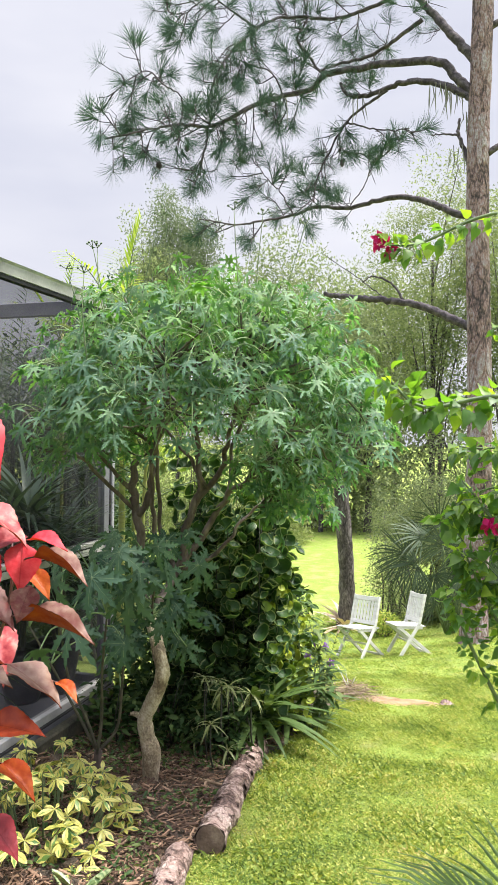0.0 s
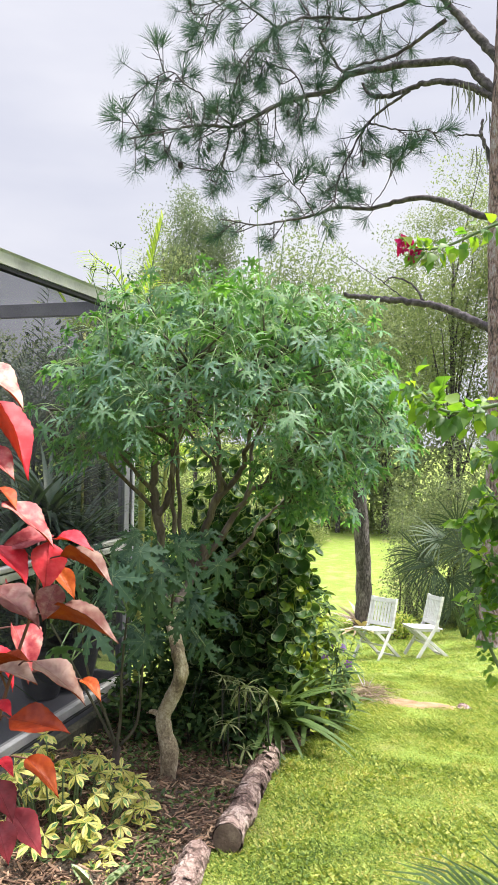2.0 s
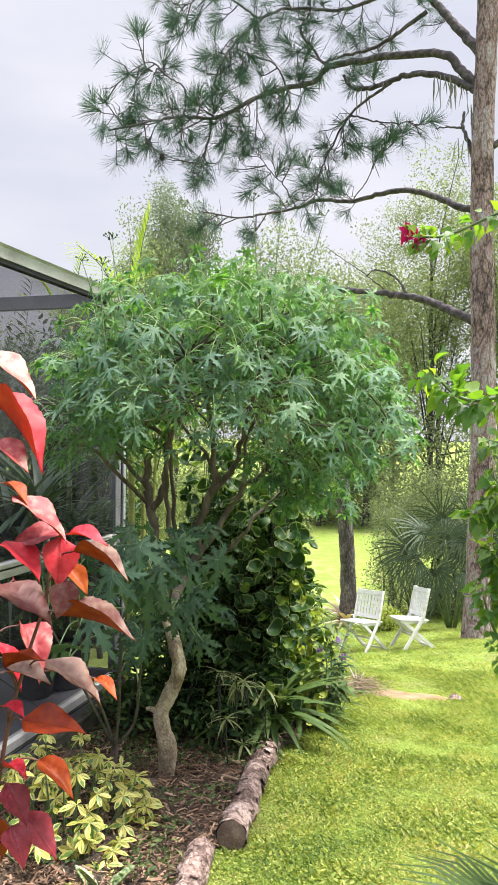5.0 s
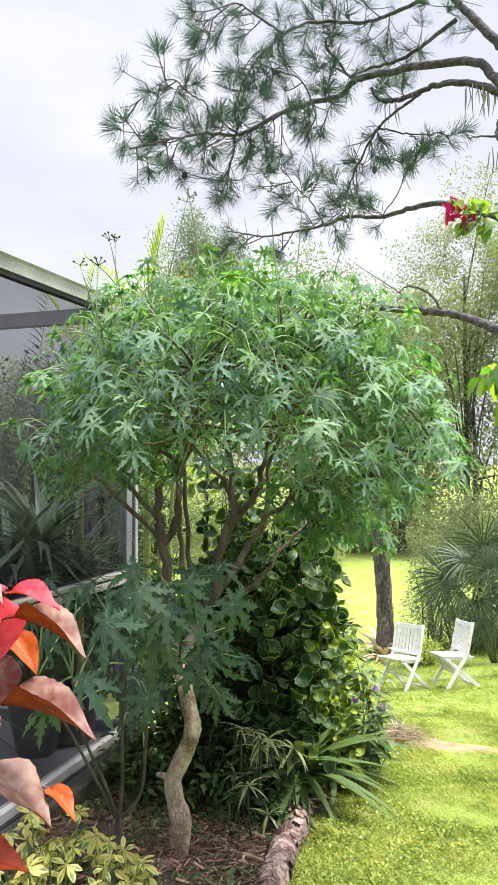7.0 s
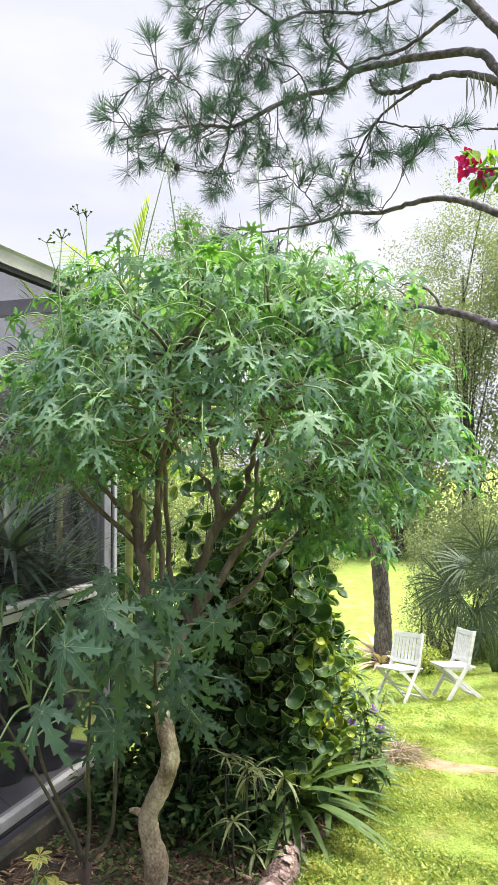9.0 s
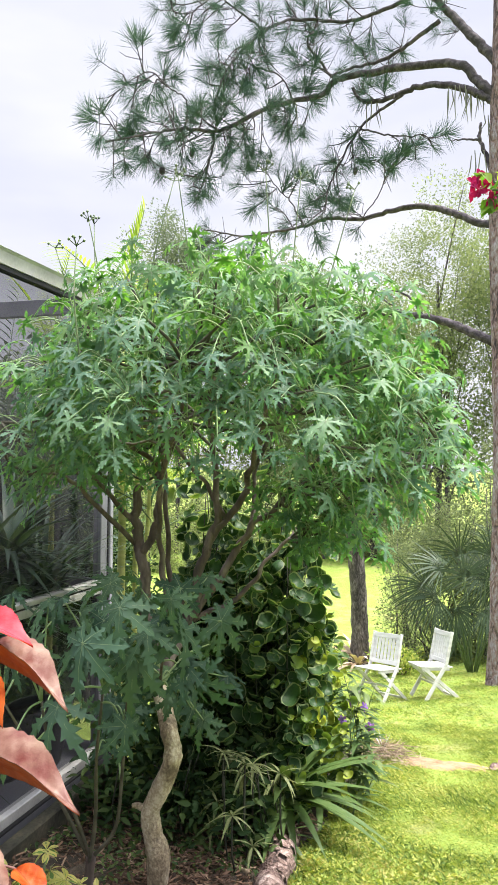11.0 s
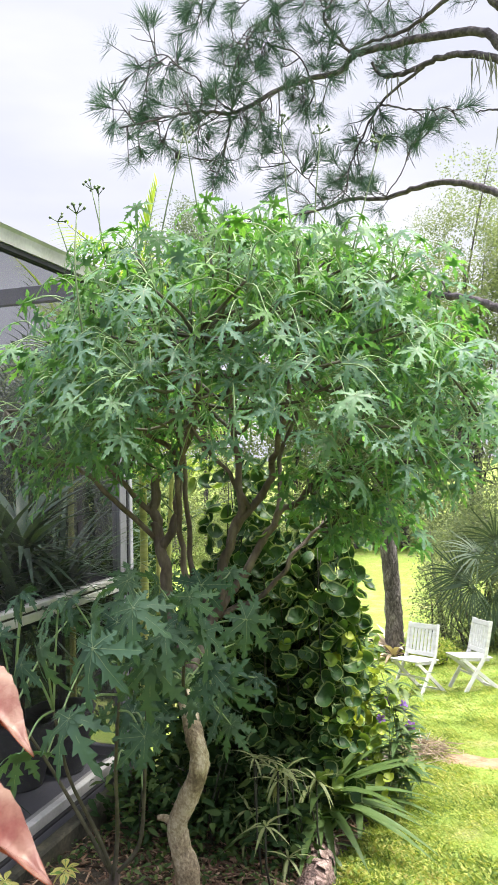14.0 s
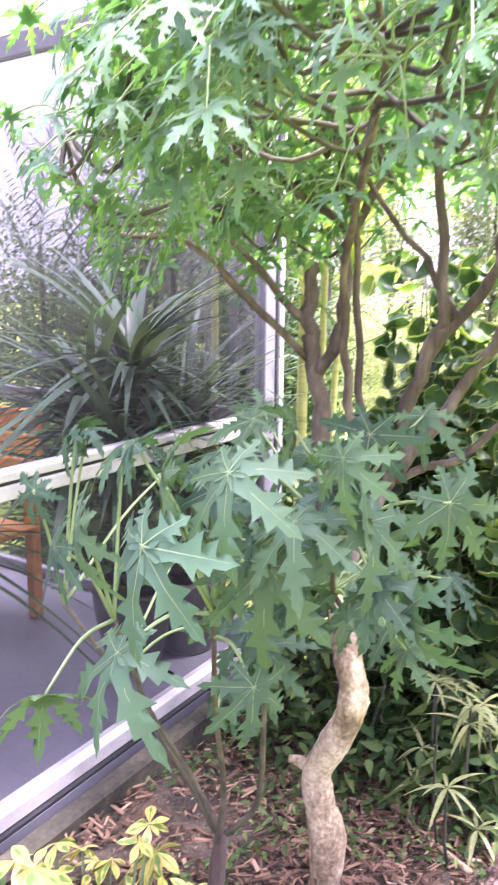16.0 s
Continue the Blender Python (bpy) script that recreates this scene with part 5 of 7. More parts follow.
def folding_chair():
    e = thing("folding_chair", "white painted wooden folding chair with slatted back on lawn", "chair", (0, 0, 0), group="chairs on the lawn")

    def piece(name, a, b, w, t, side, label=""):
        part(name, bevelled(slab(Geo(), a, b, w, t, side), name, WHITE_PAINT, 0.003), WHITE_PAINT, e, label, smooth=False)
    X = 0.215
    for s in (-1, 1):
        piece("back_leg", (s * X, 0.215, 0.0), (s * X, -0.045, 0.435), 0.042, 0.022, (0, 1, 0), "sloping leg below the backrest")
        piece("back_post", (s * X, -0.037, 0.41), (s * X, -0.115, 0.81), 0.042, 0.024, (0, 1, 0), "upright post of the backrest")
        piece("front_leg", (s * (X - 0.026), -0.27, 0.0), (s * (X - 0.026), 0.21, 0.37), 0.042, 0.022, (0, 1, 0), "crossing front leg")
        piece("seat_rail", (s * (X - 0.03), -0.10, 0.375), (s * (X - 0.03), 0.255, 0.375), 0.035, 0.02, (0, 0, 1))
    for k in range(7):
        y = -0.11 + k * 0.058
        piece("seat_slat", (-X + 0.01, y, 0.397), (X - 0.01, y, 0.397), 0.05, 0.014, (0, 1, 0))
    up = np.array([0, -0.078, 0.40]) / 0.40
    at = lambda z: np.array([0, -0.037, 0.41]) + up * (z - 0.41)
    for z, w in ((0.772, 0.06), (0.462, 0.05)):
        p = at(z)
        piece("back_rail", (-X, p[1], p[2]), (X, p[1], p[2]), w, 0.020, up)
    lo, hi = at(0.48), at(0.75)
    for k in range(7):
        x = -X + 0.05 + k * (2 * X - 0.1) / 6
        piece("back_slat", (x, lo[1], lo[2]), (x, hi[1], hi[2]), 0.040, 0.012, (1, 0, 0))
    piece("stretcher", (-X, 0.085, 0.2), (X, 0.085, 0.2), 0.025, 0.018, (0, 0, 1))
    piece("stretcher", (-X + 0.03, -0.20, 0.05), (X - 0.03, -0.20, 0.05), 0.025, 0.018, (0, 0, 1))
    return e


chair = folding_chair()
CH = [(-1.48, 10.72, 145.0), (-0.84, 10.74, 117.0)]


def chair_pose(x, y, turn):
    z0 = float(ground_z(x, y))
    slope = float(ground_z(x, y + 0.2) - ground_z(x, y - 0.2)) / 0.4
    return Matrix.Translation((x, y, z0 + 0.01)) @ Euler((math.atan(slope) * 0.6, 0, 0)).to_matrix().to_4x4() @ pose(0, 0, 0, 0, 0, turn)


chair.matrix_basis = chair_pose(*CH[0])
copy_thing(chair, chair_pose(*CH[1]))

# ---- plants of the bed ----
def leaf_cloud(geo, tmpl, centers, sizes, spread=0.8, up_bias=0.5, mi=None, face=None):
    n = len(centers)
    d = rand_dirs(n, -0.6, 0.5)
    u = unit(rand_dirs(n, 0.1, 1.0) + np.array([0, 0, up_bias]) + (np.array(face) if face is not None else 0))
    geo.scatter(tmpl, frames(centers, d, u, sizes, rng.uniform(-spread, spread, n)), mi)


# round-leaved shrub
shrub = thing("shrub", "dense dark shrub with round pale-rimmed leaves on upright stems", "shrub", (-1.55, 5.2, -0.3))
stems = []
for k in range(22):
    a, r = rng.uniform(0, 6.28), 0.42 * np.sqrt(rng.random())
    x, y = -1.58 + 0.86 * r * np.cos(a), 5.30 + 0.8 * r * np.sin(a)
    q = spline([(x, y, -0.33), (x + rng.uniform(-0.06, 0.06), y + rng.uniform(-0.05, 0.05), 0.4), (x + rng.uniform(-0.12, 0.12), y + rng.uniform(-0.1, 0.1), rng.uniform(1.0, 1.55))], 5)
    g = Geo()
    g.tube(q, np.linspace(0.0055, 0.0025, len(q)), 5)
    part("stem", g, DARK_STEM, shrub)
    stems.append(q)
RNDS = [leaf_round(0.20 + 0.05 * i, seed=i) for i in range(4)]
RND = RNDS[1]
g = Geo()
pts = []
for q in stems:
    for k in range(66):
        t = rng.uniform(0.16, 1.0)
        p = q[min(len(q) - 1, int(t * len(q)))]
        a = rng.uniform(0, 6.28)
        r = 0.16 * np.sqrt(rng.random()) + 0.02
        pts.append(p + np.array([np.cos(a) * r, np.sin(a) * r, rng.uniform(-0.08, 0.08)]))
pts = np.array(pts)
d = unit(np.stack([rng.standard_normal(len(pts)), rng.standard_normal(len(pts)), -0.6 + 0.4 * rng.standard_normal(len(pts))], 1))
u = unit(d * np.array([1, 1, 0]) * 0.9 + np.array([0.1, -0.5, 0.55]) + 0.35 * rng.standard_normal(d.shape))
M = frames(pts, d, u, rng.uniform(0.060, 0.118, len(pts)))
order = np.argsort(pts[:, 1] - 0.5 * pts[:, 0])
round_meshes = [tri_mesh("leaf", *t, [ROUND_LEAF, ROUND_RIM]) for t in RNDS]
for i in order[:240]:
    ob = new("leaf", round_meshes[i % 4])
    ob.parent = shrub
    ob.matrix_basis = Matrix.Translation(-shrub.location) @ to_matrix(M[i])
g = Geo()
for k in range(4):
    g.scatter(RNDS[k], M[order[240 + k::4]])
part("leaves", g, [ROUND_LEAF, ROUND_RIM], shrub, "round dark leaves with pale rims", kind="stuff")


# yellow-green leaves on the side that meets the light, sunlight put into their colour
n = 340
zz = rng.uniform(-0.25, 0.85, n)
cc = np.stack([-1.24 + 0.09 * rng.standard_normal(n) - 0.10 * (zz > 0.45), 5.52 + 0.19 * rng.standard_normal(n), zz], 1)
d = unit(rng.standard_normal((n, 3)) + [0.3, -0.2, -0.3])
part("young_leaves", Geo().scatter(RND, frames(cc, d, unit(np.array([0.5, -0.5, 0.6]) + 0.4 * rng.standard_normal((n, 3))), rng.uniform(0.035, 0.075, n))), [SUNLIT_ROUND, SUNLIT_ROUND], shrub, "small yellow-green curled leaves", kind="stuff")


def rosette(name, label, at, n, length, width, mat, category="plant", el=(20, 80), droop=0.5, up=(0, 0, 1), limit_x=99.0, group=""):
    """A tuft of long leaves from one base."""
    e = thing(name, label, category, at, group=group)
    t = leaf_blade(width, 8, 0.3, droop, 0.35)
    me = tri_mesh("leaf", *t, [mat])
    for k in range(n):
        az, tilt = k * 2.4 + rng.uniform(-0.3, 0.3), np.radians(rng.uniform(*el))
        d = np.array([np.cos(az) * np.cos(tilt), np.sin(az) * np.cos(tilt), np.sin(tilt)])
        ob = new("leaf", me)
        ob.parent = e
        ob.matrix_basis = to_matrix(frames((0, 0, 0.02), d, (0, 0, 1.0), min(length * rng.uniform(0.7, 1.1), (limit_x - at[0]) / max(d[0], 0.01)))[0])
    return e


def gz1(x, y):
    return float(ground_z(x, y))


# strap-leaved clumps along the border
for x, y, n, L, up in ((-1.33, 5.14, 46, 0.54, 0.20), (-1.42, 5.10, 18, 0.36, 0.08), (-1.24, 5.60, 18, 0.40, 0.08), (-1.30, 5.0, 12, 0.26, 0.05)):
    rosette("strap_leaf_plant", "clump of long arching green strap leaves by the log border", (x, y, gz1(x, y) + up), n, L, 0.052, STRAP_LEAF, el=(-8, 58), droop=0.42, group="border clumps")
# striped lance-leaved plants under the tree
for k in range(13):
    x, y = rng.uniform(-1.62, -1.24), rng.uniform(4.5, 5.0)
    z = gz1(x, y) + rng.uniform(0.10, 0.50)
    g = Geo()
    e = rosette("lance_leaf_plant", "small cane plant with cream-striped lance leaves", (x, y, z), 9, 0.115, 0.065, STRIPE_LEAF, el=(-40, 50), droop=0.6, group="cane plants")
    g.tube([(x + 0.02, y + 0.03, gz1(x, y) - 0.02), (x, y, (z + gz1(x, y)) / 2), (x, y, z + 0.02)], [0.005, 0.0045, 0.004], 6)
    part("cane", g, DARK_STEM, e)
# flowering purple plant at the border's end
fl = thing("flowering_plant", "tall thin plant with purple trumpet flowers", "flower", (-1.10, 5.85, gz1(-1.1, 5.85)))
lv = Geo()
PET = leaf_blade(0.34, 5, 0.1, 0.3, 0.65)
LN = leaf_blade(0.11, 5, 0.2, 0.4, 0.4)
for k in range(11):
    x, y = -1.17 + rng.uniform(-0.14, 0.13), 5.82 + rng.uniform(-0.25, 0.3)
    h = rng.uniform(0.4, 0.9)
    q = spline([(x, y, gz1(x, y) - 0.03), (x + rng.uniform(-0.05, 0.1), y, gz1(x, y) + h * 0.5), (x + rng.uniform(-0.05, 0.13), y + rng.uniform(-0.1, 0.1), gz1(x, y) + h)], 6)
    g = Geo()
    g.tube(q, np.linspace(0.0036, 0.002, len(q)), 5)
    part("stem", g, GREEN_STEM, fl)
    for p in q[2:]:
        lv.scatter(LN, frames(np.repeat(p[None], 3, 0), rand_dirs(3, -0.1, 0.7), (0, 0, 1), rng.uniform(0.08, 0.17, 3)))
part("leaves", lv, STRAP_LEAF, fl, "narrow leaves", kind="stuff")
for p in ((-1.12, 5.66, 0.17), (-1.085, 5.70, 0.27), (-1.00, 5.68, 0.25), (-0.97, 5.72, 0.13)):
    b = Geo()
    ax = unit(np.array([0.1, -0.75, 0.35]) + 0.3 * rng.standard_normal(3))
    a1 = unit(np.cross(ax, (0, 0, 1)))
    a2 = np.cross(ax, a1)
    b.tube([np.array(p) - ax * 0.04, np.array(p)], [0.003, 0.008], 6)
    flower = part("flower", b, RUELLIA, fl, "open purple flower")
    for t in np.arange(5) * 1.2566:
        part("petal", Geo().scatter(PET, frames([p], [ax * 0.45 + np.cos(t) * a1 + np.sin(t) * a2], ax, 0.030)), RUELLIA, flower)
# dark undergrowth in the shade of the bed
under = thing("undergrowth", "low dark green leafy undergrowth in the shaded bed", "ground cover", (-1.8, 4.9, -0.25), kind="stuff")
g = Geo()
UL = leaf_blade(0.20, 5, 0.3, 0.4, 0.4)
n = 5200
cx, cy = rng.uniform(-2.32, -1.28, n), 6.6 - 1.95 * rng.random(n) ** 1.25
hz = rng.random(n) ** 0.9 * np.interp(cy, [4.65, 5.0, 5.4, 6.6], [0.2, 0.5, 0.95, 1.0]) * np.interp(cx, [-2.3, -1.7, -1.4], [1.0, 0.95, 0.9])
leaf_cloud(g, UL, np.stack([cx, cy, bed_z(cx, cy) + 0.02 + hz], 1), rng.uniform(0.045, 0.10, n) * np.interp(cy, [4.8, 5.4], [0.8, 1.35]), face=(0.1, -0.5, 0))
for k in range(24):
    x, y = rng.uniform(-2.2, -1.3), rng.uniform(4.6, 5.6)
    z0 = gz1(x, y)
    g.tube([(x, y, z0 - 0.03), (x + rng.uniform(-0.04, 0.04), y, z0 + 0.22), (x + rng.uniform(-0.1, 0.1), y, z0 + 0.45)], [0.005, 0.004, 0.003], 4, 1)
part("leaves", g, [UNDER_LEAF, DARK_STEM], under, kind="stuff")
# weeds creeping over the bed
weeds = thing("bed_weeds", "small green weeds scattered over the mulch", "weeds", (-1.6, 3.9, -0.2), kind="stuff")
g = Geo()
n = 3000
cx, cy = rng.uniform(-2.3, -1.15, n), rng.uniform(3.2, 4.75, n)
keep = np.array([noise.noise((x * 3, y * 3, 0.3)) > -0.02 for x, y in zip(cx, cy)])
cx, cy = cx[keep], cy[keep]
leaf_cloud(g, UL, np.stack([cx, cy, bed_z(cx, cy) + 0.012 + 0.045 * rng.random(len(cx))], 1), rng.uniform(0.018, 0.045, len(cx)))
part("leaves", g, [STRAP_LEAF], weeds, kind="stuff")

# yellow variegated umbrella shrub
sch = thing("umbrella_shrub", "low umbrella shrub with bright yellow and green variegated leaves", "shrub", (-1.78, 3.45, -0.15))
LEAFLETS = [leaflet_two_tone(0.20, k, seed=i) for i, k in enumerate((0.03, 0.08, 0.18, 0.05, 0.6))]
leaflet_meshes = [tri_mesh("leaf", *t, [VARIEGATED, VARIEGATED_MID]) for t in LEAFLETS]
g = Geo()
heads = 0
extra = []
count = 0
while heads < 96:
    x, y = rng.uniform(-2.20, -1.46), rng.uniform(3.1, 3.95)
    top = 0.47 - 0.42 * ((x + 1.88) / 0.45) ** 2 - 0.25 * ((y - 3.55) / 0.5) ** 2
    if top < 0.02:
        continue
    z = gz1(x, y) + max(0.06, top * rng.uniform(0.45, 1.0))
    heads += 1
    g.tube(spline([(0.5 * (x - 1.8), 0.5 * (y + 3.5), gz1(x, y) - 0.02), (x * 0.7 - 0.3 * 1.8, y * 0.7 + 0.3 * 3.5, (z + gz1(x, y)) / 2 - 0.05), (x, y, z)], 4) + [[-0.0, 0, 0]], np.linspace(0.006, 0.003, 9), 5)
    lean = unit(np.array([(x + 1.8) * 0.8, (y - 3.6) * 0.8 - 0.15, 0.9]) + 0.3 * rng.standard_normal(3))
    a1 = unit(np.cross(lean, (0.2, 1, 0.1)))
    a2 = np.cross(lean, a1)
    m = int(rng.integers(6, 9))
    for k in range(m):
        t = k * 2 * np.pi / m + rng.uniform(-0.15, 0.15)
        d = np.cos(t) * a1 + np.sin(t) * a2 + lean * rng.uniform(-0.7, 0.25) + 0.15 * rng.standard_normal(3)
        mm = frames((x, y, z), d, lean + 0.25 * rng.standard_normal(3), rng.uniform(0.038, 0.080))[0]
        if count < 300:
            ob = new("leaf", leaflet_meshes[(heads + k % 2) % 5])
            ob.parent = sch
            ob.matrix_basis = Matrix.Translation(-sch.location) @ to_matrix(mm)
            count += 1
        else:
            extra.append(mm)
part("stem", g, GREEN_STEM, sch, kind="stuff")
g = Geo()
for k in range(5):
    g.scatter(LEAFLETS[k], np.array(extra[k::5]))
part("leaves", g, [VARIEGATED, VARIEGATED_MID], sch, kind="stuff")


# low banded plant at the bed's front
def banded_material():
    m = leafy("dark_banded_leaf", [(0.2, (0.05, 0.10, 0.04)), (0.8, (0.11, 0.18, 0.07))], 0.4, 0.1, 12, per="object", spread=0.4)
    t = m.node_tree
    N, L = t.nodes, t.links
    ramp = [n for n in N if n.bl_idname == "ShaderNodeValToRGB"][0]
    old = [k.to_socket for k in ramp.outputs[0].links]
    coord = [n for n in N if n.bl_idname == "ShaderNodeTexCoord"][0]
    wave, tint = N.new("ShaderNodeTexWave"), N.new("ShaderNodeMixRGB")
    wave.bands_direction = "Y"
    wave.inputs["Scale"].default_value, wave.inputs["Distortion"].default_value, wave.inputs["Detail Scale"].default_value = 2.6, 5.0, 3.0
    tint.blend_type, tint.inputs[2].default_value = "MIX", (0.26, 0.30, 0.15, 1)
    L.new(coord.outputs["Object"], wave.inputs["Vector"])
    L.new(wave.outputs["Fac"], tint.inputs[0])
    L.new(ramp.outputs[0], tint.inputs[1])
    for socket in old:
        L.new(tint.outputs[0], socket)
    return m


banded = thing("snake_plant", "low snake plant with thick cross-banded green leaves", "plant", (-1.45, 3.14, gz1(-1.45, 3.14)))
V, F, MI = leaf_blade(0.15, 9, 0.45, 0.12, 0.5, tip=0.7)
under = V + [0, 0, -0.03]
band_mesh = tri_mesh("leaf", np.concatenate([V, under]), np.concatenate([F, F[:, ::-1] + len(V)]), np.concatenate([MI, MI]), [banded_material()])
for dx, dy, dz, size in ((0.9, 0.1, 0.30, 0.20), (0.8, -0.35, 0.22, 0.19), (0.5, 0.5, 0.6, 0.17), (-0.2, -0.3, 0.8, 0.18), (0.2, -0.8, 0.35, 0.17), (-0.6, 0.2, 0.5, 0.16)):
    ob = new("leaf", band_mesh)
    ob.parent = banded
    ob.matrix_basis = to_matrix(frames((0, 0, 0.02), (dx, dy, dz), (0, 0, 1.0), size)[0])

# ---- red copper-leaf shrub close by ----
red = thing("copperleaf_shrub", "copperleaf shrub with large drooping red, pink and orange leaves", "shrub", (-1.16, 2.25, 0.0))
RED_SHAPES = [leaf_pinnate(0.29, 22, fo, dr, 0.40, tw, seed=i) for i, (dr, fo, tw) in enumerate(((0.20, 0.45, 0.5), (0.30, 1.15, -0.35), (0.45, 0.75, 0.6)))]
red_meshes = {}


def red_leaf(base, tip, width, mat, shape=0, roll=0.0):
    """One broad pointed leaf from its stalk's end to its tip."""
    b, t = np.array(base), np.array(tip)
    key = (mat.name, shape)
    if key not in red_meshes:
        red_meshes[key] = tri_mesh("leaf", *RED_SHAPES[shape], [mat, COPPER if mat is not CRIMSON else CRIMSON_UNDER])
    d = t - b
    up = unit((np.array([0.05, 0.40, 0.9]) if shape == 1 else np.array([0.25, -0.5, 0.8])) + 0.15 * rng.standard_normal(3))
    e = unit(d)
    n = unit(up - np.dot(up, e) * e)
    bend = math.atan((0.20, 0.30, 0.45)[shape])
    L = float(np.linalg.norm(d)) * math.cos(bend)
    k = min(1.5, max(0.92, 0.58 * width / (0.27 * L)))
    ob = new("leaf", red_meshes[key])
    ob.parent = red
    ob.matrix_basis = Matrix.Translation(-red.location) @ to_matrix(frames(b, e * math.cos(bend) + n * math.sin(bend), up, np.array([[k * L, L, L]]), roll)[0])
    return b


red_bases = []
red_bases.append(red_leaf((-1.218, 2.217, 1.476), (-1.065, 2.214, 1.371), 0.056, ROSE, 0, 0.1))
red_bases.append(red_leaf((-1.255, 2.240, 1.503), (-1.176, 2.213, 1.455), 0.042, COPPER, 2, 0))
red_bases.append(red_leaf((-1.097, 2.271, 1.382), (-0.981, 2.256, 1.364), 0.049, CRIMSON, 2, 0.1))
red_bases.append(red_leaf((-1.119, 2.291, 1.387), (-1.222, 2.205, 1.355), 0.054, ROSE, 0, -0.1))
red_bases.append(red_leaf((-1.131, 2.290, 1.372), (-1.112, 2.244, 1.254), 0.071, CRIMSON, 0, 0))
red_bases.append(red_leaf((-1.070, 2.245, 1.346), (-0.922, 2.240, 1.286), 0.065, BRONZE, 1, -0.1))
red_bases.append(red_leaf((-1.221, 2.190, 1.371), (-1.111, 2.173, 1.285), 0.085, CRIMSON, 0, 0.2))
red_bases.append(red_leaf((-1.284, 2.265, 1.249), (-1.131, 2.262, 1.158), 0.093, BRONZE, 0, 0.1))
red_bases.append(red_leaf((-1.088, 2.262, 1.271), (-1.096, 2.207, 1.191), 0.059, BRONZE, 0, -0.2))
red_bases.append(red_leaf((-1.108, 2.252, 1.188), (-0.915, 2.266, 1.142), 0.058, BRONZE, 1, 0))
red_bases.append(red_leaf((-1.130, 2.333, 1.293), (-1.062, 2.303, 1.227), 0.042, COPPER, 2, 0))
red_bases.append(red_leaf((-1.154, 2.265, 1.072), (-0.998, 2.263, 0.983), 0.087, BRONZE, 0, 0.15))
red_bases.append(red_leaf((-1.273, 2.269, 1.032), (-1.137, 2.260, 1.015), 0.071, BRONZE, 2, 0))
red_bases.append(red_leaf((-1.249, 2.235, 1.053), (-1.132, 2.220, 1.087), 0.048, COPPER, 1, 0))
red_bases.append(red_leaf((-1.046, 2.320, 1.021), (-0.974, 2.290, 0.983), 0.034, COPPER, 2, 0))
red_bases.append(red_leaf((-1.188, 2.217, 0.938), (-1.017, 2.220, 0.925), 0.068, COPPER, 0, 0))
red_bases.append(red_leaf((-1.262, 2.249, 0.952), (-1.185, 2.222, 0.942), 0.042, CRIMSON, 2, 0))
red_bases.append(red_leaf((-1.190, 2.300, 0.807), (-1.076, 2.284, 0.738), 0.034, COPPER, 2, 0.2))
red_bases.append(red_leaf((-1.247, 2.242, 0.767), (-1.170, 2.214, 0.685), 0.056, MAROON, 0, 0))
red_bases.append(red_leaf((-1.223, 2.275, 0.684), (-1.117, 2.257, 0.586), 0.059, MAROON, 0, -0.1))
red_bases.append(red_leaf((-1.262, 2.254, 0.800), (-1.179, 2.228, 0.791), 0.042, CRIMSON, 1, 0))
red_bases.append(red_leaf((-1.207, 2.201, 0.685), (-1.149, 2.168, 0.608), 0.056, MAROON, 2, 0))
red_bases.append(red_leaf((-1.226, 2.106, 1.816), (-1.078, 2.101, 1.699), 0.059, ROSE, 0, 0.1))
red_bases.append(red_leaf((-1.212, 2.091, 1.715), (-1.057, 2.089, 1.541), 0.067, CRIMSON, 1, 0))
red_bases.append(red_leaf((-1.171, 2.071, 1.603), (-1.069, 2.051, 1.540), 0.057, ROSE, 2, 0))
g = Geo()
main_a = limb(g, [(-1.220, 2.300, -0.100), (-1.307, 2.272, 0.488), (-1.279, 2.280, 0.840), (-1.227, 2.296, 1.060), (-1.181, 2.310, 1.222), (-1.177, 2.312, 1.369)], 0.007, 0.003, 7)
main_b = limb(g, [(-1.250, 2.300, -0.100), (-1.326, 2.297, 0.471), (-1.347, 2.290, 0.857), (-1.340, 2.292, 1.228), (-1.331, 2.294, 1.525), (-1.349, 2.288, 1.748)], 0.007, 0.003, 7)
for k in range(16):
    c = np.array([-1.32, 2.32, 0]) + [rng.uniform(-0.22, 0.0), rng.uniform(-0.12, 0.14), rng.uniform(0.45, 1.4)]
    red_bases.append(red_leaf(c, c + [rng.uniform(-0.05, 0.12), rng.uniform(-0.12, 0.04), -rng.uniform(0.06, 0.13)], 0.06, (CRIMSON, ROSE, BRONZE, MAROON)[k % 4], k % 3, rng.uniform(-0.5, 0.5)))
part("stem", g, MAROON_STEM, red, "dark reddish woody stems")
g = Geo()
mains = np.concatenate([main_a, main_b])
for b in red_bases:
    h = mains[np.argmin(np.linalg.norm(mains - b - [0, 0, -0.05], axis=1))]
    arc = spline([h, 0.5 * (h + b) + np.array([0, 0, 0.015]), b], 4)
    g.tube(arc, np.linspace(0.003, 0.002, len(arc)), 5)
part("leaf_stalk", g, MAROON_STEM, red, "thin dark red leaf stalks", kind="stuff")

# ---- flowering vine reaching in over the lawn ----
vine = thing("bougainvillea", "bougainvillea with lime-green leaves and magenta flower clusters", "shrub", (0.45, 3.3, -0.15))
VL = leaf_blade(0.37, 9, 0.22, 0.34, 0.27, wave=0.05, tip=1.25)
vine_mesh = tri_mesh("leaf", *VL, [BOUGAIN_LEAF])


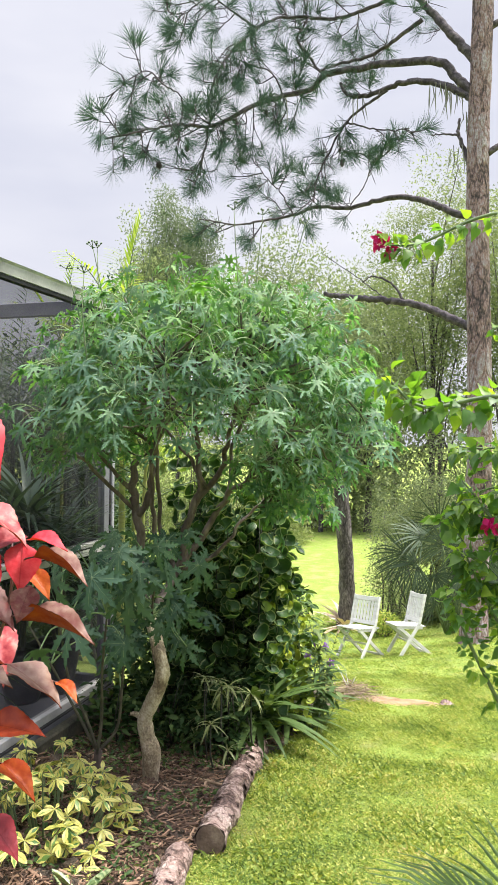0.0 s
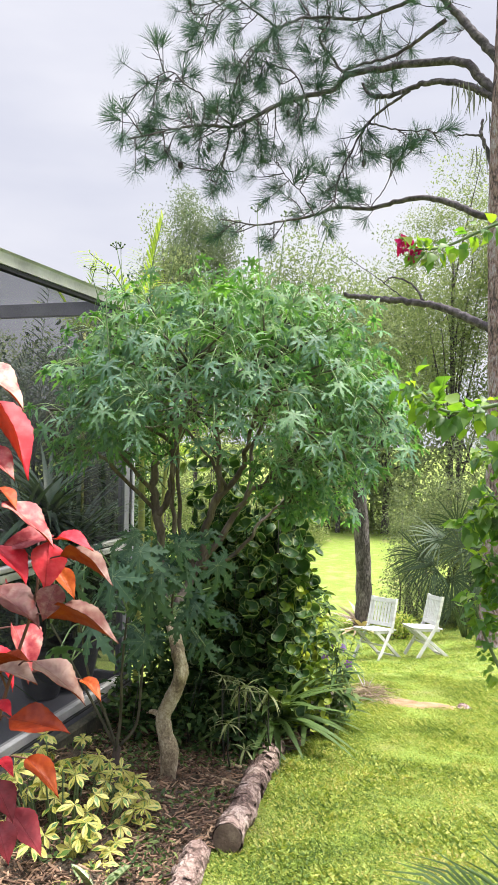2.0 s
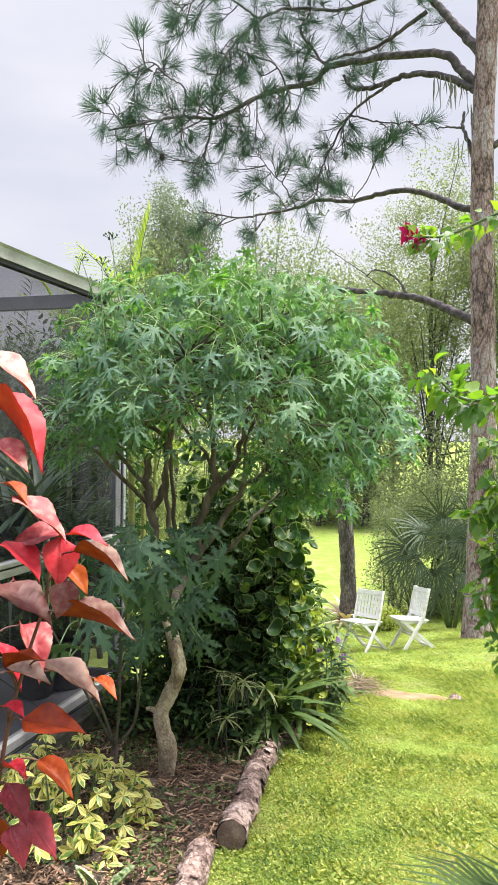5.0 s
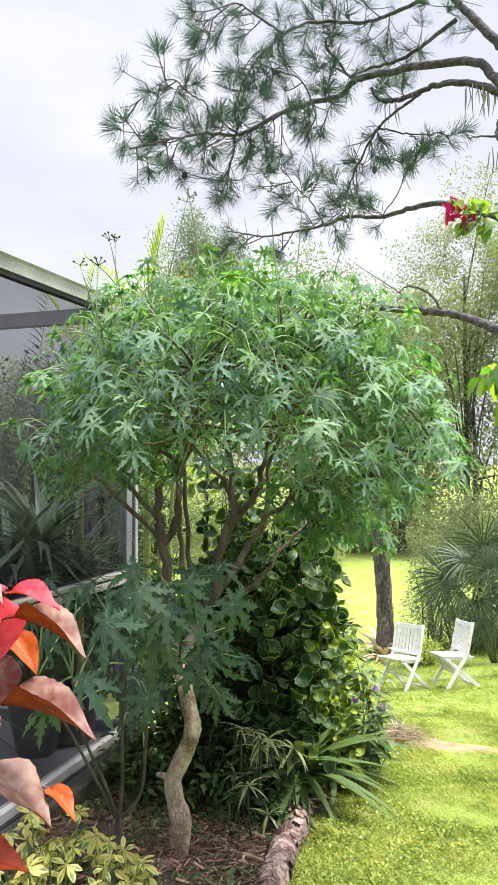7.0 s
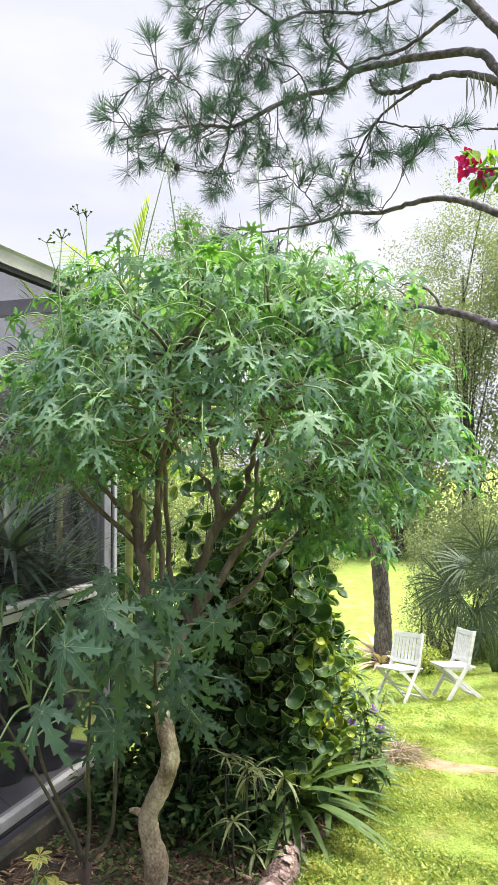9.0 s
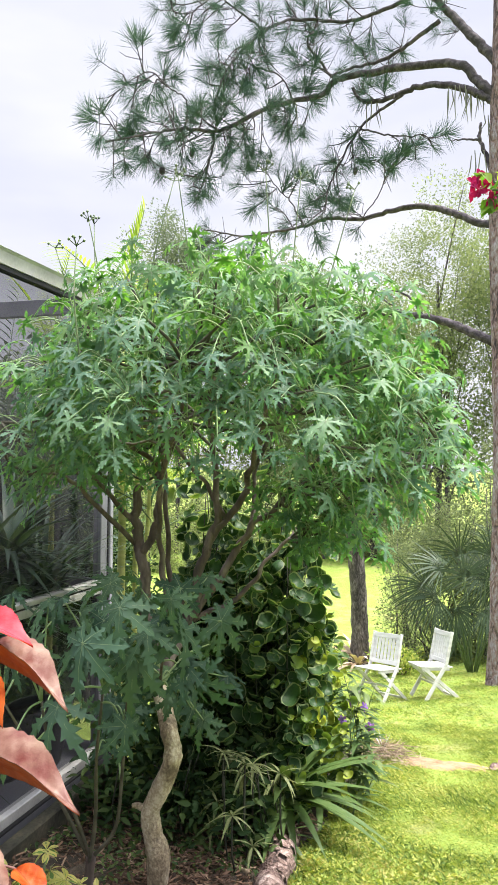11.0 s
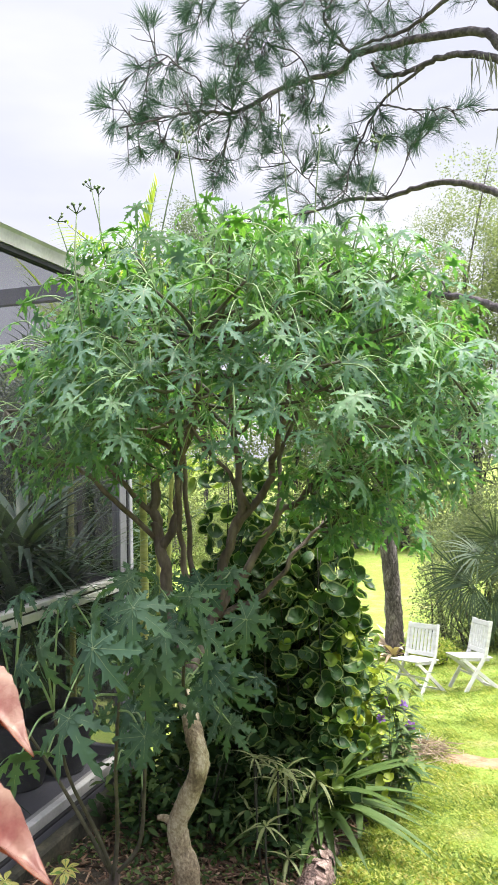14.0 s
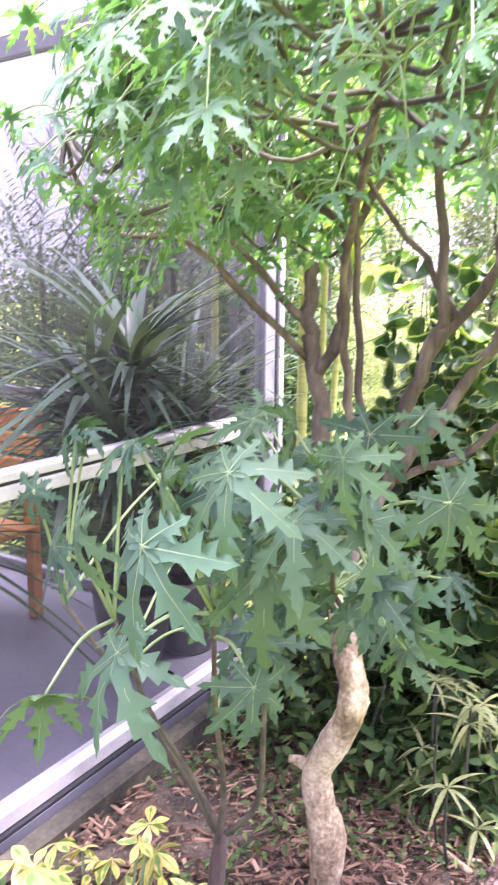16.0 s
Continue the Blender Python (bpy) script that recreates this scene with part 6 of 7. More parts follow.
def cane(pts, r0, r1, n, size, label="", tail=True):
    """An arching cane with leaves along it."""
    g = Geo()
    if pts[-1][2] < 1.58:
        pts = [(x + 0.01, y, z) for x, y, z in pts]
    q = limb(g, pts, r0, r1, 6, 7)
    part("cane", g, GREEN_STEM, vine, label)
    n = int(1.3 * n)
    for k in range(n):
        i = int(len(q) * (0.42 + 0.58 * (k + rng.random()) / n)) % len(q)
        tan = unit(q[min(i + 1, len(q) - 1)] - q[max(i - 1, 0)])
        d = unit(unit(np.cross(tan, rand_dirs(1)[0])) + 0.4 * tan + np.array([0, 0, -0.55]))
        up = unit(np.array([0.1, -0.35, 0.7]) + 0.75 * rng.standard_normal(3))
        ob = new("leaf", vine_mesh)
        ob.parent = vine
        ob.matrix_basis = Matrix.Translation(-vine.location) @ to_matrix(frames(q[i] + rng.uniform(0.01, 0.045) * d, d, up, size * rng.uniform(0.45, 1.1))[0])
    return q


cane([(0.50, 3.35, 0.2), (0.62, 3.45, 1.4), (0.45, 3.45, 2.35), (0.05, 3.42, 2.44), (-0.24, 3.45, 2.36), (-0.36, 3.455, 2.36)], 0.012, 0.003, 94, 0.053, "long arching cane with flowers at its tip")
cane([(0.48, 3.2, 0.2), (0.50, 2.9, 1.3), (0.25, 2.65, 1.74), (0.0, 2.56, 1.745), (-0.17, 2.55, 1.72), (-0.265, 2.545, 1.80)], 0.010, 0.003, 108, 0.053, "arching cane of large lime leaves")
cane([(0.45, 3.3, 0.1), (0.40, 3.4, 1.0), (0.15, 3.4, 1.55), (-0.10, 3.40, 1.62)], 0.010, 0.003, 101, 0.058)
cane([(0.45, 3.3, 0.1), (0.25, 3.45, 0.9), (0.05, 3.45, 1.3), (-0.10, 3.42, 1.50)], 0.010, 0.003, 108, 0.058)
cane([(0.45, 3.3, 0.1), (0.20, 3.45, 0.7), (0.0, 3.45, 1.05), (-0.09, 3.42, 1.25)], 0.010, 0.003, 114, 0.058)
cane([(0.45, 3.3, 0.1), (0.15, 3.5, 0.75), (0.04, 3.5, 1.1), (0.0, 3.48, 1.12)], 0.010, 0.003, 94, 0.056)
cane([(0.45, 3.3, 0.1), (0.10, 3.45, 0.6), (-0.08, 3.42, 0.95), (-0.13, 3.40, 1.12)], 0.010, 0.003, 94, 0.053)
cane([(0.45, 3.3, 0.1), (0.15, 3.42, 1.1), (-0.05, 3.40, 1.42), (-0.16, 3.38, 1.36)], 0.010, 0.003, 81, 0.056)
cane([(0.50, 3.4, 0.1), (0.35, 3.5, 1.2), (0.2, 3.5, 1.9), (0.02, 3.48, 2.05)], 0.010, 0.003, 45, 0.060)

cane([(0.45, 3.3, 0.1), (0.25, 3.42, 0.83), (0.02, 3.42, 1.32), (-0.13, 3.50, 1.36)], 0.008, 0.003, 44, 0.052)
cane([(0.45, 3.3, 0.1), (0.25, 3.42, 0.74), (0.02, 3.42, 1.18), (-0.12, 3.50, 1.22)], 0.008, 0.003, 40, 0.052)
cane([(0.45, 3.3, 0.1), (0.30, 3.42, 0.90), (0.09, 3.42, 1.43), (-0.08, 3.53, 1.45)], 0.008, 0.003, 32, 0.052)
cane([(0.45, 3.3, 0.1), (0.31, 3.42, 0.80), (0.09, 3.42, 1.26), (-0.07, 3.53, 1.28)], 0.008, 0.003, 44, 0.052)

def bract_cluster(c, n, r, size):
    """A loose head of papery flowers, each of three bracts."""
    B = leaf_blade(0.42, 5, 0.3, 0.15, 0.45)
    p = np.array(c) + r * rand_dirs(n) * rng.uniform(0.3, 1.0, (n, 1)) * [1, 1, 0.7]
    for q in p:
        a = rand_dirs(1, -0.4, 0.6)[0]
        x = unit(np.cross(a, (0.2, 0.1, 1)))
        y = np.cross(a, x)
        g = Geo().scatter(B, frames(np.repeat(q[None], 3, 0), [a * 0.7 + np.cos(t) * x + np.sin(t) * y for t in (0, 2.09, 4.19)], a, size * rng.uniform(0.8, 1.2)))
        part("flower", g, BOUGAIN_BRACT, vine, "magenta papery flower")


bract_cluster((-0.39, 3.455, 2.37), 16, 0.055, 0.021)
bract_cluster((-0.345, 3.45, 2.335), 8, 0.035, 0.021)
bract_cluster((0.0, 3.36, 1.34), 6, 0.03, 0.028)

# ---- fan palm close by at the lawn's edge ----
FAN_LEAF = leafy("fresh_fan_palm_green", [(0.05, (0.065, 0.115, 0.040)), (0.5, (0.13, 0.195, 0.065)), (0.95, (0.25, 0.31, 0.11))], 0.5, 0.3, 6, spec=0.3)


def fan_palm(at, fronds, label, stalk=0.5, size=0.6, category="palm", name="fan_palm", group="", facing=0.0, n=30, web=0.42, wide=0.017):
    e = thing(name, label, category, at, group=group)
    for k, (dx, dy, dz, s) in enumerate(fronds):
        d = unit(np.array([dx, dy, dz]))
        tip = np.array([0, 0, 0.05]) + d * stalk * s
        g = Geo()
        q = spline([(0, 0, 0), tip * 0.5 + [0, 0, 0.03], tip], 4)
        g.tube(q, np.linspace(0.012, 0.007, len(q)), 5, 1)
        out_d = unit(d + np.array([0, 0, -0.25]))
        upv = unit(np.array([-dx * 0.5, -dy * 0.5, 1.0]) * (1 - facing) + facing * np.array([0.25, -0.95, 0.35]) + 0.25 * rng.standard_normal(3))
        g.scatter(fan_frond(n, 230, k, web, wide), frames(tip, out_d, upv, size * s))
        ob = new("frond", g.mesh("frond", [FAN_LEAF, GREEN_STEM]))
        ob.parent = e
    return e


fan_palm((0.22, 3.05, -0.12), [(-0.7, 0.45, 0.55, 1.0), (-0.2, 0.6, 0.8, 0.9), (0.5, 0.5, 0.7, 1.0), (-0.8, -0.3, 0.6, 0.7), (0.6, -0.5, 0.6, 0.9)],
         "small fan palm with grey-green pointed fronds", stalk=0.25, size=0.48, n=30, web=0.26, wide=0.011)
# palmettos behind the chairs
def palmetto(at, fronds, label):
    """Long stalks from one base, each with a fan of narrow segments that arch over by their weight."""
    e = thing("palmetto", label, "palm", at, group="palmettos")
    for hx, hy, hz, ox, oz, size in fronds:
        hub = np.array([hx, hy, hz])
        fwd = unit(np.array([ox, -0.15, oz]))
        side = unit(np.cross(fwd, unit(np.array([0.2, -0.9, 0.45]) + 0.25 * rng.standard_normal(3))))
        g = Geo()
        q = spline([(0.1 * hx, 0.0, 0.02), hub * [0.55, 0.5, 0.62], hub], 5)
        g.tube(q, np.linspace(0.018, 0.009, len(q)), 5, 1)
        V, F = [hub], []
        n = 24
        for k in range(n):
            a = np.radians(-105 + 210 * (k + 0.5) / n + rng.uniform(-3, 3))
            d = np.cos(a) * fwd + np.sin(a) * side
            L = size * (0.78 + 0.22 * np.cos(a)) * rng.uniform(0.85, 1.08)
            w = unit(np.cross(d, np.cross(fwd, side)))
            b0 = len(V)
            fall = rng.uniform(0.05, 0.5)
            for u, wd in ((0.10, 0.004), (0.35, 0.011), (0.62, 0.011), (0.82, 0.007), (1.0, 0.001)):
                c = hub + L * u * d + np.array([0, 0, -fall * L * u ** 2.4])
                V += [c - wd * w, c + np.array([0, 0, -0.35 * wd]), c + wd * w]
            F += [(0, b0, b0 + 1), (0, b0 + 1, b0 + 2)]
            for m in range(4):
                r0, r1 = b0 + 3 * m, b0 + 3 * m + 3
                for c0 in (0, 1):
                    F += [(r0 + c0, r0 + c0 + 1, r1 + c0 + 1), (r0 + c0, r1 + c0 + 1, r1 + c0)]
        g.scatter((np.array(V), np.array(F), np.zeros(len(F), int)), frames((0, 0, 0), (0, 1, 0), (0, 0, 1), 1.0))
        ob = new("frond", g.mesh("frond", [PALM_LEAF, GREEN_STEM]))
        ob.parent = e
    return e


FROND_SET = [(-0.70, -0.3, 1.34, -1.0, 0.25, 0.70), (-0.52, -0.35, 1.20, -0.7, -0.35, 0.62), (-0.45, -0.1, 1.62, -0.75, 0.65, 0.72), (-0.12, -0.2, 1.50, -0.3, 0.8, 0.70),
             (-0.20, 0.2, 1.80, -0.5, 0.9, 0.70), (0.35, -0.2, 1.42, 0.9, 0.3, 0.70), (0.28, 0.1, 1.80, 0.5, 0.85, 0.70), (-0.25, -0.35, 1.05, 0.2, -0.6, 0.55),
             (0.22, -0.35, 1.10, 0.6, -0.4, 0.60), (-0.22, -0.2, 0.55, -0.4, 0.5, 0.55), (0.25, -0.2, 0.60, 0.5, 0.4, 0.55), (0.55, 0.2, 1.65, 1.0, 0.4, 0.65)]
for x, y, s in ((-0.40, 13.57, 1.0), (0.55, 14.1, 1.12)):
    palmetto((x, y, gz1(x, y)), [(a * s, b, c * s, d, o, z * s) for a, b, c, d, o, z in FROND_SET], "palmetto with spiky grey-green fan fronds behind the chairs")

# ---- log border ----
def log(a, b, r, label):
    e = thing("log", label, "log", tuple(a), group="border logs")
    a, b = np.array(a, float), np.array(b, float)
    g = Geo()
    n = 22
    q = a + (b - a) * np.linspace(0, 1, n)[:, None] + 0.006 * rng.standard_normal((n, 3))
    g.tube(q, r * (1 + 0.05 * rng.standard_normal(n)), 20, 0, 0.05, cap=False)
    part("bark", g, LOG_BARK, e, "flaking pinkish-brown bark")
    ax = unit(b - a)
    s = unit(np.cross(ax, (0, 0, 1)))
    t = np.cross(s, ax)
    for c, sg in ((q[0], -1), (q[-1], 1)):
        g = Geo()
        ang = np.arange(18) * 2 * np.pi / 18
        ring = c + sg * ax * 0.004 + np.outer(np.cos(ang), s) * r * 0.93 + np.outer(np.sin(ang), t) * r * 0.93
        back_ring = ring - sg * ax * 0.03
        g.add(np.concatenate([[c + sg * ax * 0.004], ring, back_ring]), [(0, 1 + k, 1 + (k + 1) % 18) for k in range(18)])
        g.add(np.concatenate([ring, back_ring]), [(k, (k + 1) % 18, 18 + (k + 1) % 18, 18 + k) for k in range(18)])
        part("cut_end", g, LOG_CUT, e, "dark sawn log end")
    # loose bark plates
    for k in range(60):
        u, ph = rng.random(), rng.uniform(0.2, np.pi - 0.2)
        c = a + (b - a) * u
        nrm = np.cos(ph) * s + np.sin(ph) * (t if t[2] > 0 else -t)
        m = frames(c + nrm * r * 1.02, unit(ax + 0.3 * rng.standard_normal(3)), nrm, np.array([[rng.uniform(0.012, 0.026), rng.uniform(0.025, 0.07), 0.008]]))[0]
        V = np.array([(-1, -0.5, 0), (0.2, -0.6, 0.1), (1, -0.3, 0), (0.9, 0.4, 0), (0.1, 0.55, 0.2), (-0.8, 0.45, 0), (0, 0, 0.7)])
        ob_me = Geo().add(V @ m[:, :3].T + m[:, 3], [(6, i, (i + 1) % 6) for i in range(6)])
        part("bark_plate", ob_me, LOG_BARK, e, smooth=False)
    return e


log((-1.125, 3.70, gz1(-1.12, 3.7) + 0.065), (-1.30, 5.05, gz1(-1.3, 5.05) + 0.055), 0.068, "felled pine log with flaking bark edging the bed")
log((-1.02, 2.55, gz1(-1.06, 2.6) + 0.045), (-1.215, 3.60, gz1(-1.2, 3.6) + 0.045), 0.053, "second log lying end to end along the bed")

# ---- mulch chips ----
g = Geo()
CHIP = (np.array([(-0.5, -1, 0), (0.5, -0.9, 0), (0.35, 1, 0), (-0.4, 0.9, 0), (-0.4, -0.8, 0.35), (0.4, -0.75, 0.35), (0.3, 0.85, 0.35), (-0.3, 0.8, 0.35)]),
        np.array([(4, 5, 6), (4, 6, 7), (1, 2, 6), (1, 6, 5), (3, 0, 4), (3, 4, 7)]), np.zeros(6, int))
n = 24000
cy = 2.4 + 3.0 * rng.random(n) ** 1.35
cx = -2.34 + (bed_edge(cy) + 2.34) * rng.random(n) ** 0.8
d = rand_dirs(n, -0.25, 0.35)
u = unit(np.array([0, 0, 1.0]) + 0.3 * rng.standard_normal((n, 3)))
L = 0.004 + 0.034 * rng.random(n) ** 2.6
g.scatter(CHIP, frames(np.stack([cx, cy, bed_z(cx, cy) + 0.004 + 0.028 * rng.random(n)], 1), d, u, np.stack([L * rng.uniform(0.2, 0.45, n), L, L * 0.3], 1)))
chips = part("mulch", g, MULCH, smooth=False)
tagged(chips, "reddish-brown bark mulch and wood chips over the bed", "mulch", kind="stuff")
for a, b, r in (((-1.68, 4.74, 0.03), (-1.34, 4.54, 0.03), 0.009), ((-1.52, 4.42, 0.0), (-1.22, 4.30, 0.02), 0.008), ((-1.6, 3.35, 0), (-1.45, 3.65, 0), 0.012), ((-1.35, 3.5, 0), (-1.5, 3.9, 0.01), 0.006)):
    g = Geo()
    q = np.array([(x, y, gz1(x, y) + 0.05 + z) for x, y, z in (a, ((a[0] + b[0]) / 2, (a[1] + b[1]) / 2 + 0.01, 0.01), b)])
    g.tube(spline(q, 4), np.full(9, r), 6, 0, 0.1)
    st = part("stick", g, STICK_WOOD)
    tagged(st, "dry fallen stick lying on the mulch", "stick", group="fallen sticks")

# ---- bare sand and a heap of dry cuttings ----
SX, SY = -0.60, 6.98


def sand_reach(t):
    return 1 + 0.22 * np.sin(3 * t + 1) + 0.15 * np.sin(7 * t) + 0.10 * np.sin(13 * t + 2)


g = Geo()
a = np.linspace(0, 2 * np.pi, 60, endpoint=False)
rings = np.linspace(0.15, 1.0, 7)
P = np.array([(SX, SY)] + [(SX + 0.42 * k * r * np.cos(t), SY + 0.15 * k * r * np.sin(t)) for k in rings for t, r in zip(a, sand_reach(a))])
lift = np.concatenate([[0.012], np.repeat(np.interp(rings, [0, 0.7, 1], [0.012, 0.009, -0.006]), 60)])
V = np.stack([P[:, 0], P[:, 1], ground_h(P[:, 0], P[:, 1]) + lift + 0.002 * rng.standard_normal(len(P))], 1)
F = [(0, 1 + i, 1 + (i + 1) % 60) for i in range(60)]
for k in range(6):
    for i in range(60):
        p, q = 1 + 60 * k + i, 1 + 60 * k + (i + 1) % 60
        F += [(p, p + 60, q + 60), (p, q + 60, q)]
sand = part("sand_patch", g.add(V, F), SAND)
tagged(sand, "bare patch of sandy soil in the lawn", "sand", kind="structure")
heap = thing("brush_heap", "small heap of dry grey-brown cuttings on the lawn", "debris", (-1.0, 7.0, gz1(-1.0, 7.0)))
g = Geo()
ST = leaf_blade(0.016, 4, 0.2, 0.1, 0.4)
n = 560
c = np.stack([-1.03 + 0.10 * rng.standard_normal(n), 7.0 + 0.09 * rng.standard_normal(n), np.zeros(n)], 1)
c[:, 2] = ground_z(c[:, 0], c[:, 1]) + 0.015 + 0.13 * np.exp(-(((c[:, 0] + 1.02) / 0.17) ** 2 + ((c[:, 1] - 7.0) / 0.15) ** 2)) * rng.random(n) ** 0.7
g.scatter(ST, frames(c, rand_dirs(n, -0.25, 0.25), (0, 0, 1), rng.uniform(0.06, 0.20, n), rng.uniform(-1, 1, n)))
part("straw", g, DRY_CUTTINGS, heap, kind="stuff")
g = Geo()
g.scatter(ST, frames([(-1.04, 6.98, gz1(-1, 6.98) + 0.06)] * 3, [(-0.45, 0.1, 0.8), (0.3, 0.2, 0.6), (-0.15, 0.1, 0.7)], (0.3, -1, 0.2), [0.24, 0.14, 0.17]))
part("pale_stalk", g, WHITE_PAINT, heap, "bleached pale stalks")
fallen = thing("dead_leaf", "curled reddish-brown dead leaf on the lawn", "leaf", (-0.24, 6.93, float(ground_h(-0.24, 6.93))))
g = Geo()
g.scatter(leaf_blade(0.3, 7, 0.5, 0.3, 0.4), frames([(-0.30, 6.93, float(ground_h(-0.3, 6.93)) + 0.02)], [(1, 0.1, 0.25)], (0, -0.3, 1), 0.13))
part("blade", g, LOG_BARK, fallen)

# ---- grass and weeds of the lawn ----
BL = (np.array([(-0.032, 0, 0), (0.032, 0, 0), (0.024, 0.55, -0.06), (0, 1.0, -0.32)]), np.array([(0, 1, 2), (0, 2, 3)]), np.zeros(2, int))
CL = (np.array([(0, 0, 0), (0.22, 0.45, 0.07), (0, 1.0, -0.15), (-0.22, 0.45, 0.07)]), np.array([(0, 1, 2), (0, 2, 3)]), np.zeros(2, int))


def turf(name, n, xr, yr, size, per, label, weedy=3, cover=0.6, mat=None):
    """Short turf: clumps of small weed leaves and thin blades, thick in places and worn in others."""
    g = Geo()
    cx, cy = rng.uniform(*xr, n), rng.uniform(*yr, n)
    edge = np.where(cy < 7.6, bed_edge(cy), -9) + 0.03
    t = np.arctan2((cy - SY) / 0.15, (cx - SX) / 0.42)
    bare = np.hypot((cx - SX) / 0.42, (cy - SY) / 0.15) < sand_reach(t) * (0.86 + 0.1 * rng.standard_normal(n))
    k = (cx > edge + 0.04 * rng.standard_normal(n)) & ~bare
    f = np.array([noise.noise((x * 2.2, y * 2.2, 1.7)) + 0.6 * noise.noise((x * 7, y * 7, 4.1)) for x, y in zip(cx, cy)])
    k &= rng.random(n) < cover + 0.35 * f
    k &= rng.random(n) < np.clip((xr[1] - cx) / 0.45, 0, 1) * (np.clip((cy - yr[0]) / 0.5, 0, 1) if yr[0] < 3 else 1)
    cx, cy, f = cx[k], cy[k], f[k]
    base = np.stack([cx, cy, ground_h(cx, cy) + 0.003], 1)
    tall = np.clip(1 + 0.9 * f, 0.55, 1.5)
    m = len(base)
    for j in range(per):
        off = np.concatenate([0.020 * rng.standard_normal((m, 2)), np.zeros((m, 1))], 1)
        if j % 4 < weedy:
            g.scatter(CL, frames(base + off + np.stack([0 * tall, 0 * tall, size * 0.35 * tall * rng.random(m)], 1), rand_dirs(m, -0.15, 0.8), unit(np.array([0, 0, 1.0]) + 0.5 * rng.standard_normal((m, 3))), size * tall * rng.uniform(0.3, 0.75, m)))
        else:
            g.scatter(BL, frames(base + off, rand_dirs(m, 0.3, 0.95), (0.1, -0.3, 1.0), size * tall * rng.uniform(0.8, 1.7, m)))
    ob = part(name, g, mat or GRASS)
    return tagged(ob, label, "grass", kind="stuff")


turf("grass", 44000, (-1.4, 1.3), (2.3, 5.4), 0.032, 7, "short patchy lawn grass and creeping weeds", 3, 0.80, WEEDS)
turf("grass", 40000, (-1.5, 1.45), (5.4, 8.6), 0.027, 5, "short patchy lawn grass and creeping weeds", 2, 0.82, WEEDS)
turf("grass", 35000, (-3.2, 2.0), (8.6, 16.5), 0.028, 5, "bright lawn grass round the chairs", 1, 0.85)

# ---- trees and shrubs beyond ----
CLUMPS = [leaf_clump(30, 0.20, i) for i in range(4)]
FINE = [leaf_clump(58, 0.17, 10 + i) for i in range(4)]
FEATHER = [leaf_clump(68, 0.102, 20 + i, 1.9) for i in range(4)]


def broad_tree(name, label, at, height, crown, n, mat, r=0.14, fine=False, low=0.35, clump=0.5, bark=None, group="", lean=(0, 0)):
    """A tree with limbs and an uneven crown of many leaf clumps."""
    e = thing(name, label, "tree", at, group=group)
    x, y, z = at
    g = Geo()
    top = np.array([x + lean[0], y + lean[1], z + height * 0.75])
    q = limb(g, [(x, y, z - 0.2), (x + 0.3 * lean[0] + 0.05, y, z + height * 0.3), top], r, r * 0.35, 9, 6, 0.05)
    ctr = np.array([x + lean[0], y + lean[1], z + height * (low + 1) / 2])
    rad = np.array([crown, crown * 0.8, height * (1 - low) / 2])
    pts = []
    for k in range(n):
        d = rand_dirs(1)[0]
        p = ctr + rad * d * rng.uniform(0.35, 1.0) ** 0.7 * (1 + 0.25 * np.sin(5 * d[0] + 3 * d[2] + x))
        pts.append(p)
    pts = np.array(pts)
    for k in range(14):
        p = pts[rng.integers(len(pts))]
        i = int(rng.uniform(0.35, 1.0) * (len(q) - 1))
        limb(g, [q[i], 0.5 * (q[i] + p) + [0, 0, 0.2], p], r * 0.3, r * 0.08, 6, 4)
    part("trunk", g, bark or LIMB_BARK, e)
    lv = Geo()
    src = FEATHER if fine else CLUMPS
    for k in range(4):
        s = pts[k::4]
        lv.scatter(src[k], frames(s, rand_dirs(len(s)), rand_dirs(len(s)), clump * rng.uniform(0.6, 1.2, len(s))))
    part("crown", lv, mat, e, kind="stuff")
    return e


def bush(name, label, at, radius, height, n, mat, clump=0.35, fine=True, category="shrub", group=""):
    e = thing(name, label, category, at, group=group)
    x, y, z = at
    d = rand_dirs(n, -0.1, 1.0)
    p = np.array(at) + d * np.array([radius, radius, height]) * (rng.uniform(0.3, 1.0, (n, 1)) ** 0.6) * (1 + 0.2 * np.sin(4 * d[:, :1] + x))
    g, src = Geo(), (FEATHER if "feathery" in label or "pale" in label or "woodland" in label or name == "hedge_shrub" else FINE) if fine else CLUMPS
    for k in range(4):
        s = p[k::4]
        g.scatter(src[k], frames(s, rand_dirs(len(s)), rand_dirs(len(s)), clump * rng.uniform(0.6, 1.2, len(s))))
    for k in range(9):
        t = p[rng.integers(n)]
        b = Geo()
        limb(b, [(x + rng.uniform(-0.2, 0.2), y, z - 0.1), 0.5 * (np.array(at) + t), t], 0.025, 0.008, 5, 3)
        part("branch", b, LIMB_BARK, e)
    part("foliage", g, mat, e, kind="stuff")
    return e


